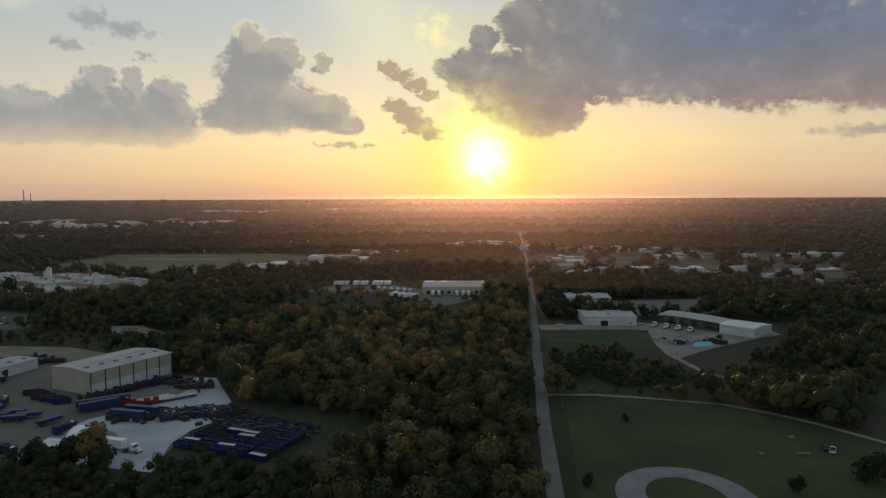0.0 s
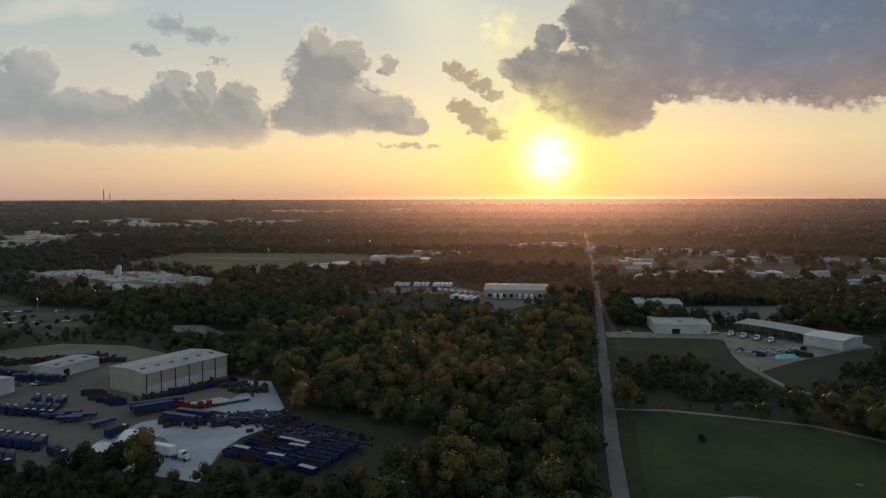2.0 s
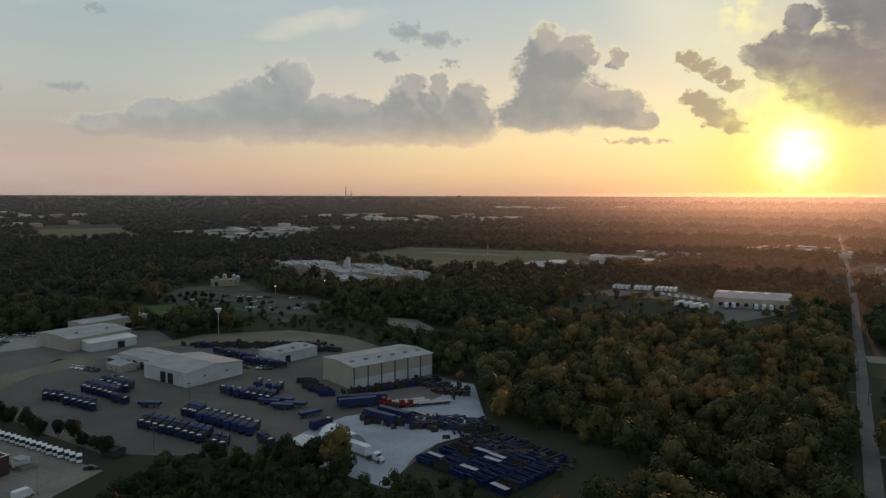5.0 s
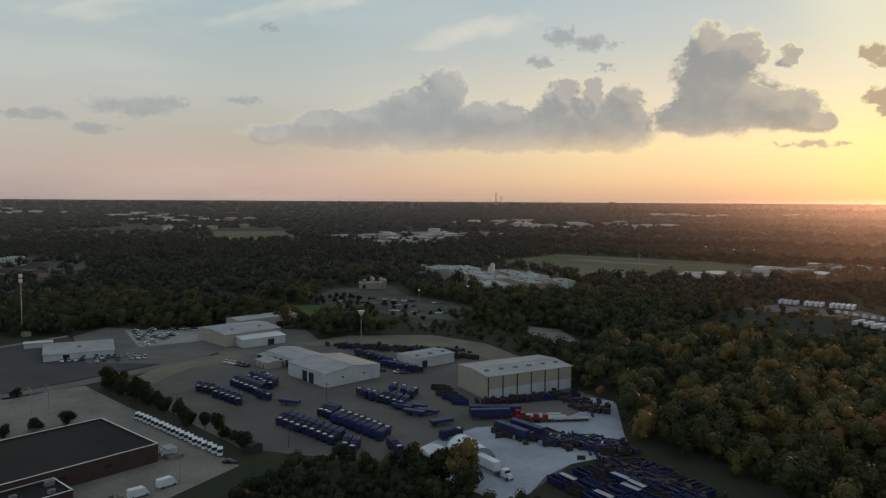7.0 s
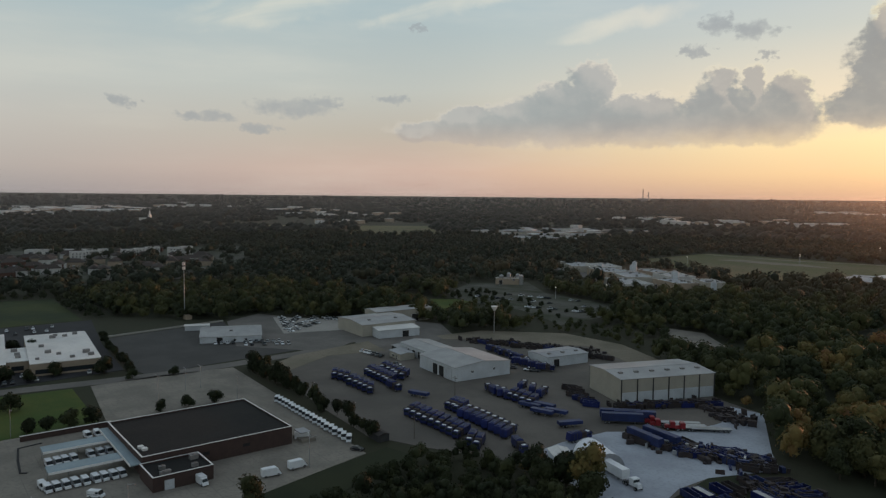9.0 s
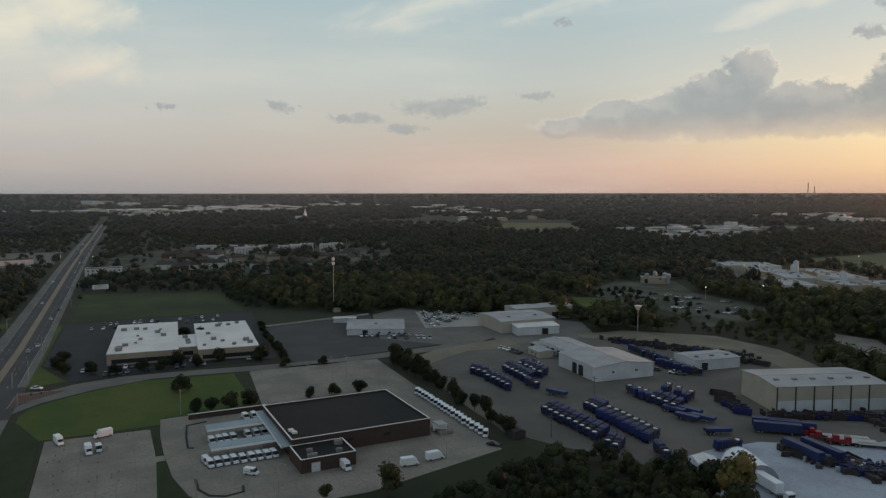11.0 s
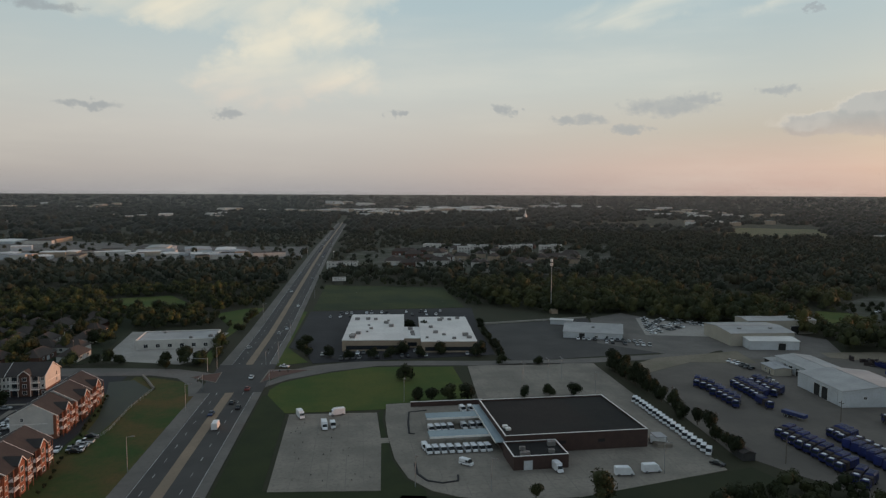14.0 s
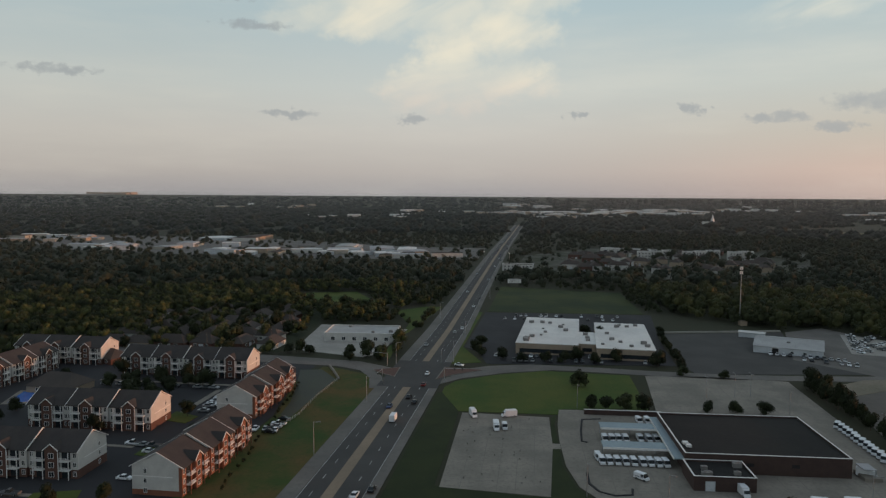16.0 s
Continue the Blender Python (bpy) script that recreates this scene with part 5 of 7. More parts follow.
def refuse_truck():
    """A front-loading refuse truck, 9.6 m long, nose towards +x."""
    r = thing("refuse_truck", "royal blue refuse truck with dark ribs and hopper", "truck", spot(0, 0), "parked refuse trucks")
    part("chassis", Geo().box(-4.6, 4.4, -0.5, 0.5, 0.6, 0.95), DARK_STEEL, r)
    g = rounded(Geo(), 2.6, 4.7, -1.2, 1.2, 0.75, 2.95, 0.25)
    cab = part("cab", g, BLUE, r)
    part("cab_roof", Geo().box(3.3, 4.2, -0.7, 0.7, 2.955, 3.12, 0, 0.1), WHITE_PAINT, cab, "pale cab roof hatch")
    part("windscreen", Geo().box(4.702, 4.73, -1.05, 1.05, 1.75, 2.6), SCREEN, cab)
    for s in (-1, 1):
        part("side_window", Geo().box(3.2, 4.3, s * 1.21 - 0.012, s * 1.21 + 0.012, 1.8, 2.5), SCREEN, cab)
        part("lift_arm", Geo().tube((1.6, s * 1.32, 2.2), (4.2, s * 1.32, 3.3), 0.12, None, 6).tube((4.2, s * 1.32, 3.3), (5.2, s * 1.32, 2.2), 0.12, None, 6), DARK_STEEL, r)
    part("hopper", rounded(Geo(), 0.4, 2.4, -1.25, 1.25, 0.95, 3.2, 0.15).box(0.7, 2.1, -0.95, 0.95, 3.21, 3.25), RUST, r, "open dark hopper")
    body = part("body", rounded(Geo(), -3.9, 0.38, -1.28, 1.28, 0.95, 3.6, 0.35), BLUE, r, "rounded blue body")
    part("roof_panel", Geo().box(-3.4, 0.0, -0.75, 0.75, 3.602, 3.66), BLUE_LIGHT, body)
    for x_ in (-2.9, -1.7, -0.5):
        part("body_rib", Geo().box(x_ - 0.09, x_ + 0.09, -1.34, -1.285, 1.0, 3.3).box(x_ - 0.09, x_ + 0.09, 1.285, 1.34, 1.0, 3.3).box(x_ - 0.09, x_ + 0.09, -0.95, 0.95, 3.662, 3.72), DARK_STEEL, body)
    g = Geo().solid([(-4.7, -1.25, 0.9), (-3.92, -1.25, 0.9), (-3.92, 1.25, 0.9), (-4.7, 1.25, 0.9)], [(-4.3, -1.2, 3.5), (-3.92, -1.2, 3.5), (-3.92, 1.2, 3.5), (-4.3, 1.2, 3.5)])
    part("tailgate", g, BLUE, body)
    wheels(r, (3.6, -2.2, -3.4), 1.1, 0.52, 0.34)
    return r


DARK_GLASS = surface("tinted_glass", (0.012, 0.014, 0.016), (0.018, 0.020, 0.022), 1.0, 0.25, spec=0.25)


def mail_van():
    r = thing("mail_van", "small white boxy mail van with a dark windscreen", "van", spot(0, 0), "parked mail vans")
    g = rounded(Geo(), -2.2, 1.15, -0.86, 0.86, 0.35, 2.1, 0.12)
    part("body", g, WHITE_PAINT, r)
    g = Geo().solid([(1.16, -0.9, 0.35), (2.2, -0.85, 0.35), (2.2, 0.85, 0.35), (1.16, 0.9, 0.35)], [(1.16, -0.88, 1.2), (2.1, -0.8, 1.0), (2.1, 0.8, 1.0), (1.16, 0.88, 1.2)])
    part("hood", g, WHITE_PAINT, r)
    part("windscreen", Geo().solid([(1.155, -0.84, 1.12), (1.72, -0.8, 1.09), (1.72, 0.8, 1.09), (1.155, 0.84, 1.12)], [(1.155, -0.84, 2.02), (1.22, -0.8, 2.02), (1.22, 0.8, 2.02), (1.155, 0.84, 2.02)]), DARK_GLASS, r)
    for s in (-1, 1):
        part("side_window", Geo().box(0.2, 1.05, s * 0.87 - 0.012, s * 0.87 + 0.012, 1.25, 1.85), SCREEN, r)
    part("stripe", Geo().box(-2.0, 1.0, -0.87, 0.87, 0.95, 1.08), BLUE_LIGHT, r, "thin blue stripe")
    wheels(r, (1.4, -1.3), 0.85, 0.33, 0.2)
    return r


def box_van(paint=None, group="parked vans"):
    r = thing("delivery_van", "white high-roofed delivery van", "van", spot(0, 0), group)
    part("body", rounded(Geo(), -2.9, 1.4, -1.0, 1.0, 0.4, 2.7, 0.18), WHITE_PAINT, r)
    part("cab", Geo().solid([(1.4, -0.98, 0.4), (2.9, -0.9, 0.4), (2.9, 0.9, 0.4), (1.4, 0.98, 0.4)], [(1.4, -0.9, 2.2), (1.9, -0.8, 2.1), (1.9, 0.8, 2.1), (1.4, 0.9, 2.2)]), WHITE_PAINT, r)
    part("windscreen", Geo().solid([(2.38, -0.8, 1.25), (2.44, -0.8, 1.25), (2.44, 0.8, 1.25), (2.38, 0.8, 1.25)], [(1.98, -0.75, 2.0), (2.03, -0.75, 2.0), (2.03, 0.75, 2.0), (1.98, 0.75, 2.0)]), SCREEN, r)
    wheels(r, (1.9, -1.9), 0.9, 0.37, 0.24)
    return r


def axles(root, xs, half, r, w_):
    """Wheel pairs of a vehicle that stands far off."""
    for x_ in xs:
        part("axle_with_wheels", Geo().tube((0, -half - w_ / 2, 0), (0, -half + w_ / 2, 0), r, None, 8).tube((0, half - w_ / 2, 0), (0, half + w_ / 2, 0), r, None, 8).tube((0, -half, 0), (0, half, 0), 0.06, None, 5), TYRE, root, at=pose(x_, 0, r))


def car(paint, label, far=False):
    r = thing("car", label, "car", spot(0, 0), "parked cars")
    prof = [(-2.25, 0.3), (2.25, 0.3), (2.25, 0.72), (1.1, 0.92), (-1.6, 0.95), (-2.25, 0.85)]
    g = Geo().solid([(x_, -0.88, z_) for x_, z_ in prof], [(x_, 0.88, z_) for x_, z_ in prof])
    part("body", g, paint, r)
    g = Geo().solid([(-1.5, -0.8, 0.93), (1.0, -0.8, 0.93), (1.0, 0.8, 0.93), (-1.5, 0.8, 0.93)], [(-1.0, -0.64, 1.42), (0.3, -0.64, 1.42), (0.3, 0.64, 1.42), (-1.0, 0.64, 1.42)])
    cabin = part("cabin", g, SCREEN, r, "dark glazed cabin")
    part("roof", Geo().box(-0.98, 0.28, -0.62, 0.62, 1.422, 1.46), paint, cabin)
    (axles if far else wheels)(r, (1.4, -1.35), 0.8, 0.32, 0.2)
    return r


def pickup(paint, label, far=False):
    r = thing("pickup_truck", label, "truck", spot(0, 0), "parked cars")
    part("body", Geo().box(-2.7, 2.6, -0.95, 0.95, 0.45, 1.0, 0, 0.04), paint, r)
    part("cab", Geo().solid([(-0.5, -0.88, 1.0), (1.2, -0.88, 1.0), (1.2, 0.88, 1.0), (-0.5, 0.88, 1.0)], [(-0.3, -0.7, 1.75), (0.6, -0.7, 1.75), (0.6, 0.7, 1.75), (-0.3, 0.7, 1.75)]), SCREEN, r, "glazed cab")
    part("cab_roof", Geo().box(-0.28, 0.58, -0.68, 0.68, 1.752, 1.8), paint, r)
    part("bed", Geo().box(-2.6, -0.55, -0.85, 0.85, 1.002, 1.03), DARK_STEEL, r)
    (axles if far else wheels)(r, (1.7, -1.6), 0.85, 0.38, 0.25)
    return r


def roll_off_box(L, label, mat, lid=None):
    """An open-topped roll-off container with ribs."""
    r = thing("roll_off_container", label, "container", spot(0, 0), "stored containers")
    g = Geo()
    for y0, y1 in ((-1.2, -1.12), (1.12, 1.2)):
        g.box(-L / 2, L / 2, y0, y1, 0.15, 1.9)
    g.box(-L / 2, -L / 2 + 0.08, -1.12, 1.12, 0.15, 1.9).box(L / 2 - 0.08, L / 2, -1.12, 1.12, 0.15, 1.9).box(-L / 2, L / 2, -1.12, 1.12, 0.15, 0.25)
    for k in range(int(L / 1.5)):
        for s in (-1, 1):
            g.box(-L / 2 + 0.7 + 1.5 * k, -L / 2 + 0.82 + 1.5 * k, s * 1.24 - 0.04, s * 1.24 + 0.04, 0.2, 1.88)
    part("shell", g, mat, r)
    part("top_rail", Geo().box(-L / 2 - 0.05, L / 2 + 0.05, -1.28, -1.1, 1.902, 2.02).box(-L / 2 - 0.05, L / 2 + 0.05, 1.1, 1.28, 1.902, 2.02), mat, r)
    if lid:
        part("cover", Geo().box(-L / 2 + 0.1, L / 2 - 0.1, -1.08, 1.08, 1.75, 1.86), lid, r, "pale cover sheet")
    else:
        part("load", Geo().box(-L / 2 + 0.1, L / 2 - 0.1, -1.1, 1.1, 0.26, 0.9, 0, 0.3), RUST, r, "dark scrap inside")
    return r


def trailer(L, mat, label, group="parked trailers", h=3.9):
    r = thing("semi_trailer", label, "trailer", spot(0, 0), group)
    part("box", rounded(Geo(), -L / 2, L / 2, -1.28, 1.28, 1.1, h, 0.08), mat, r)
    part("frame", Geo().box(-L / 2 + 0.3, L / 2 - 0.3, -0.5, 0.5, 0.85, 1.098), DARK_STEEL, r)
    part("landing_leg", Geo().box(L / 2 - 3.0, L / 2 - 2.8, -0.9, 0.9, 0.0, 1.09), GALV, r)
    wheels(r, (-L / 2 + 1.4, -L / 2 + 2.7), 1.05, 0.5, 0.4)
    return r


def tractor(mat, label, group="tractor units"):
    r = thing("tractor_unit", label, "truck", spot(0, 0), group)
    part("frame", Geo().box(-3.0, 2.6, -0.45, 0.45, 0.6, 0.95), DARK_STEEL, r)
    part("cab", rounded(Geo(), -0.3, 1.5, -1.2, 1.2, 0.951, 3.1, 0.2), mat, r)
    part("hood", Geo().box(1.502, 3.2, -0.85, 0.85, 0.7, 1.9, 0, 0.12), mat, r)
    part("windscreen", Geo().box(1.502, 1.53, -1.05, 1.05, 1.95, 2.7), SCREEN, r)
    wheels(r, (2.4, -1.6, -2.7), 1.05, 0.52, 0.34)
    return r


def flatbed(L, group="parked trailers"):
    r = thing("flatbed_trailer", "low pale flatbed trailer", "trailer", spot(0, 0), group)
    part("deck", Geo().box(-L / 2, L / 2, -1.25, 1.25, 1.0, 1.22), GALV, r)
    part("beam", Geo().box(-L / 2, L / 2, -0.4, 0.4, 0.55, 0.998), DARK_STEEL, r)
    wheels(r, (-L / 2 + 1.2, -L / 2 + 2.5), 1.0, 0.48, 0.3)
    return r


placed = set()


import functools

far_makers, far_made = {}, {}


def put(proto, x, y, rot, z=0.12):
    """The first call moves the prototype itself; later ones copy it."""
    m = spot(x, y, rot, z)
    if math.hypot(x, y - 45) > 340 and proto.name in far_makers:
        if proto.name not in far_made:
            far_made[proto.name] = far_makers[proto.name]()
        proto = far_made[proto.name]
    if proto.name not in placed:
        placed.add(proto.name)
        proto.matrix_basis = m
        return proto
    return copy_thing(proto, m)


rv = random.Random(11)


def row(proto, a, b, n, rot, wobble=2.0, z=0.12, skip=()):
    for k in range(n):
        if k in skip:
            continue
        f = k / max(1, n - 1)
        put(proto, a[0] + (b[0] - a[0]) * f + rv.uniform(-0.15, 0.15), a[1] + (b[1] - a[1]) * f + rv.uniform(-0.3, 0.3), rot + rv.uniform(-wobble, wobble), z)


refuse = refuse_truck()
row(refuse, (-197.5, 230.0), (-178.5, 227.5), 6, -72)
row(refuse, (-174.5, 227.0), (-167.0, 226.0), 3, -72)
row(refuse, (-160.0, 223.5), (-156.0, 222.8), 2, -60)
row(refuse, (-193.0, 247.0), (-188.0, 246.5), 3, -72)
row(refuse, (-182.5, 243.5), (-156.5, 238.5), 8, 108)
put(refuse, -145.0, 230.5, -28)
row(refuse, (-262.0, 240.0), (-254.0, 240.5), 3, -40)
row(refuse, (-248.0, 239.0), (-232.0, 237.0), 5, -50, 8)
row(refuse, (-257.0, 256.0), (-238.0, 252.5), 6, -62, 5)
row(refuse, (-258.0, 265.0), (-240.0, 262.0), 5, -55, 9)
put(refuse, -228.5, 246.5, -8)
row(refuse, (-197.0, 274.0), (-189.0, 273.5), 3, 150, 12)
row(refuse, (-186.0, 274.5), (-174.5, 273.5), 4, -70, 5)
row(refuse, (-192.0, 288.0), (-180.0, 286.0), 3, 120, 14)
row(refuse, (-250.0, 333.0), (-226.0, 327.0), 6, -20, 16)
row(refuse, (-222.0, 322.0), (-206.0, 321.0), 4, 30, 16)
put(refuse, -137.0, 252.0, 75)
long_blue = trailer(15.0, BLUE_LIGHT, "long blue transfer trailer on the gravel")
for x_, y_, a_ in ((-137.5, 279.5, 40), (-140.5, 283.0, 40), (-136.0, 285.5, 38), (-120.5, 266.5, -16), (-117.5, 272.0, -14)):
    put(long_blue, x_, y_, a_)
low_blue = trailer(9.0, BLUE_LIGHT, "low worn blue hoist trailer in the yard", h=2.3)
for x_, y_, a_ in ((-172.0, 268.5, 8), (-163.5, 265.5, 12), (-168.0, 272.5, 10), (-160.0, 269.5, 14), (-213.0, 247.0, 15), (-148.0, 262.0, 60)):
    put(low_blue, x_, y_, a_)
boxes = [roll_off_box(6.6, "rusty blue open roll-off container", BLUE_LIGHT), roll_off_box(6.6, "dark worn open roll-off container", RUST), roll_off_box(6.6, "dark blue open roll-off container", BLUE), roll_off_box(6.6, "blue roll-off container with a pale cover", BLUE, GALV)]
# rows of containers on the rough ground beside the gravel
for k in range(8):
    for j in range(5):
        if rv.random() < 0.93:
            put(boxes[rv.choice((0, 0, 1, 2, 2, 3))], -88 + 1.3 * k + 6.9 * j + rv.uniform(-0.5, 0.5), 236.5 + 3.25 * k - 3.0 * j + rv.uniform(-0.3, 0.3), -23 + rv.uniform(-4, 4), 0.09)
for k in range(14):
    put(boxes[rv.choice((0, 2, 1))], -76 + 2.0 * k + rv.uniform(-0.5, 0.5), 264 - 0.9 * k + rv.uniform(-1, 1.5), 62 + rv.uniform(-14, 14), 0.09)
# tangled line of bodies and scrap on the pale gravel
for k in range(34):
    f = k / 33
    put(boxes[rv.choice((0, 1, 2, 1))], -122 + 38 * f + rv.uniform(-1.5, 1.5), 269 + 4.0 * f + rv.uniform(-5.5, 6.0), rv.uniform(-30, 60), 0.15)
# containers along the yard's edges
for k in range(16):
    put(boxes[rv.choice((0, 1, 2))], -268 + 4.6 * k + rv.uniform(-1, 1), 352 + 1.0 * k + rv.uniform(-4, 4) - 0.12 * (k - 8) ** 2, rv.uniform(-30, 30), 0.12)
for k in range(9):
    put(boxes[rv.choice((1, 2))], -178 + 2.6 * k, 302 - 1.6 * k + rv.uniform(-2, 2), 20 + rv.uniform(-15, 15), 0.12)
for k in range(8):
    put(boxes[rv.choice((1, 2))], -148 + 3.4 * k, 296 + 4.6 * k * 0.9, 60 + rv.uniform(-12, 12), 0.12)
red_t = tractor(RED_PAINT, "red tractor unit with a long hood", "red tractor units")
flat = flatbed(14.0)
for x_, y_ in ((-129.0, 287.0), (-126.0, 285.6), (-121.0, 287.0), (-118.0, 288.6)):
    put(red_t, x_, y_, -140, 0.15)
    put(flat, x_ + 7.0, y_ + 6.4, -138, 0.15)
semi = trailer(13.5, WHITE_PAINT, "white box trailer on the lot")
white_t = tractor(WHITE_PAINT, "white tractor unit without a trailer", "white tractor units")
put(semi, -113.0, 235.0, -20, 0.15), put(white_t, -103.5, 231.4, -20, 0.15)
row(semi, (-104.0, 688.0), (-52.0, 686.0), 15, 88, 3, skip=(4, 9))
row(semi, (-14.0, 611.0), (22.0, 610.0), 8, 90, 1, skip=(0, 3, 4))
put(semi, 8.0, 495.0, -42, 0.1)
row(semi, (-42.0, 606.0), (-24.0, 594.0), 4, 70, 6)
row(white_t, (-60.0, 655.0), (-30.0, 635.0), 6, 60, 30)

mail = mail_van()
row(mail, (-211.4, 108.5), (-209.0, 127.6), 9, 0)
row(mail, (-231.2, 113.8), (-230.8, 120.9), 4, 0)
row(mail, (-231.2, 125.6), (-230.8, 131.1), 3, 0)
row(mail, (-250.5, 131.0), (-250.3, 133.8), 2, 0)
put(mail, -243.5, 81.6, 0), put(mail, -198.5, 117.0, 40), put(mail, -214.5, 108.0, 0)
row(mail, (-246.0, 200.5), (-189.0, 194.0), 20, -38, z=0.15)
bv = box_van()
for x_, y_, a_ in ((-179.8, 159.6, 78), (-180.0, 168.6, 84), (-201.0, 184.0, 60), (-257.5, 71.3, 10), (-257.0, 84.5, -80), (-243.0, 78.6, 0), (-188.0, 142.0, 0)):
    put(bv, x_, y_, a_, 0.15)
CAR_LABELS = ("white saloon car with dark windows", "black saloon car with dark windows", "silver saloon car with dark windows", "grey saloon car with dark windows", "dark red saloon car with dark windows", "blue saloon car with dark windows")
PICK_LABELS = ("white pickup truck with an open bed", "grey pickup truck with an open bed")
cars = [car(CAR_PAINTS[i], lb) for i, lb in enumerate(CAR_LABELS)]
picks = [pickup(CAR_PAINTS[i], lb) for i, lb in zip((0, 3), PICK_LABELS)]
for i in range(6):
    far_makers[cars[i].name] = functools.partial(car, CAR_PAINTS[i], CAR_LABELS[i], True)
for i in range(2):
    far_makers[picks[i].name] = functools.partial(pickup, CAR_PAINTS[3 * i], PICK_LABELS[i], True)
fleet = cars[:4] + cars[:3] + picks


def parked(a, b, n, rot, fill=0.75, z=0.13):
    for k in range(n):
        if rv.random() < fill:
            f = k / max(1, n - 1)
            put(rv.choice(fleet), a[0] + (b[0] - a[0]) * f, a[1] + (b[1] - a[1]) * f, rot + rv.choice((0, 180)) + rv.uniform(-3, 3), z)


# post depot, white-roofed building, office, hangars
put(cars[1], -180.0, 191.0, 30)
parked((-357.5, 88), (-351.5, 168), 28, -12, 0.5), parked((-346.5, 90), (-341.5, 166), 26, -12, 0.4)
parked((-468, 100), (-462, 180), 26, -12, 0.4), parked((-480, 105), (-474, 190), 26, -12, 0.4)
parked((-364, 232), (-348, 262), 12, -25, 0.75), parked((-352, 240), (-338, 262), 9, -25, 0.6)
parked((-376, 284), (-396, 318), 14, 20, 0.8, 0.2), parked((-368, 282), (-388, 322), 14, 20, 0.8, 0.2), parked((-384, 288), (-408, 312), 12, 20, 0.9, 0.2), parked((-392, 292), (-416, 304), 10, 20, 0.9, 0.2), parked((-372, 330), (-412, 322), 16, 80, 0.9, 0.1)
parked((-262, 276), (-252, 272), 5, -20, 0.9), parked((-296, 281), (-280, 281), 6, -60, 0.8), parked((-222, 312), (-208, 316), 6, 30, 0.8)
# apartments
parked((-232, -62), (-224, -34), 9, 84, 0.7, 0.1), parked((-262, -84), (-256, -46), 12, 84, 0.6, 0.1), parked((-300, -84), (-294, -36), 15, 82, 0.6, 0.1)
parked((-244, -27), (-240, 2), 9, 0, 0.7, 0.13), parked((-190, -92), (-186, -50), 12, 84, 0.5, 0.1), parked((-270, -80), (-300, -95), 8, 20, 0.5, 0.1), parked((-268, -30), (-300, -27), 10, 84, 0.5, 0.1)
parked((-262, -30), (-302, -24), 12, 84, 0.55, 0.1), parked((-233, -86), (-226, -66), 8, 84, 0.7, 0.1), parked((-334, -30), (-342, -84), 14, 0, 0.5, 0.1)
put(cars[0], -197.6, -31.5, 80, 0.1), put(cars[0], -219.0, -33.0, 84, 0.1)
parked((-238, 0.5), (-252, 2.5), 6, 84, 0.9, 0.2)
# highway traffic, held still
for x_, y_, a_, i in ((-252, 42.0, 171.5, -1), (-281, 46.5, 171.5, 1), (-274, 49.0, 171.5, 1), (-186, 35.5, 171.5, 0), (-319, 53.5, 171.5, 0), (-336, 68.5, 60, 0), (-419, 68.5, 171.5, 2), (-432, 73.5, 171.5, 0), (-382, 52, 171.5, 2), (-520, 85, 171.5, 0), (-560, 92, 171.5, 3), (-600, 84, 171.5, 0), (-690, 108, 171.5, 2), (-742, 100, 171.5, 0), (-820, 125, 171.5, 0), (-190, 39.8, 171.5, 1)):
    put(bv if i < 0 else cars[i], x_, y_, a_, 0.2)
for k in range(16):
    put(rv.choice(cars), -900 - 28 * k, 131 + 3.95 * k + rv.choice((-8, -4, 4, 8)), 171.7, 0.2)
put(cars[4], -300.0, 52.0, 171.5, 0.2), put(cars[5], -268.0, 39.5, -8.5, 0.2)
# workshops by the county road
row(white_t, (137.5, 459.0), (154.5, 440.5), 4, -132, 6, 0.12)
parked((93, 541), (124, 541), 13, 90, 0.9), parked((134, 541), (144, 541), 5, 60, 0.9), parked((150, 540), (160, 540), 5, 60, 0.9), parked((168, 539), (182, 539), 6, 60, 0.9)
put(picks[0], 129, 466, 10), put(picks[0], 76, 464, 0)
for k in range(22):
    put(boxes[1] if rv.random() < 0.25 else rv.choice(fleet), 128 + rv.uniform(0, 36), 399 + rv.uniform(0, 20) + 0.1 * k, rv.uniform(0, 180), 0.12)
tarp = thing("tarpaulin_heap", "pale turquoise tarpaulin over a heap", "tarpaulin", spot(147, 399, 10))
TARP = surface("turquoise_tarp", (0.22, 0.50, 0.56), (0.28, 0.56, 0.62), 0.4, 0.5)
part("sheet", Geo().solid([(-6, -2.5, 0), (6, -2.2, 0), (5.6, 2.6, 0), (-5.4, 2.4, 0)], [(-4.6, -1.2, 1.8), (4.4, -0.9, 2.2), (4.2, 1.1, 2.0), (-4.2, 1.2, 1.6)]), TARP, tarp)
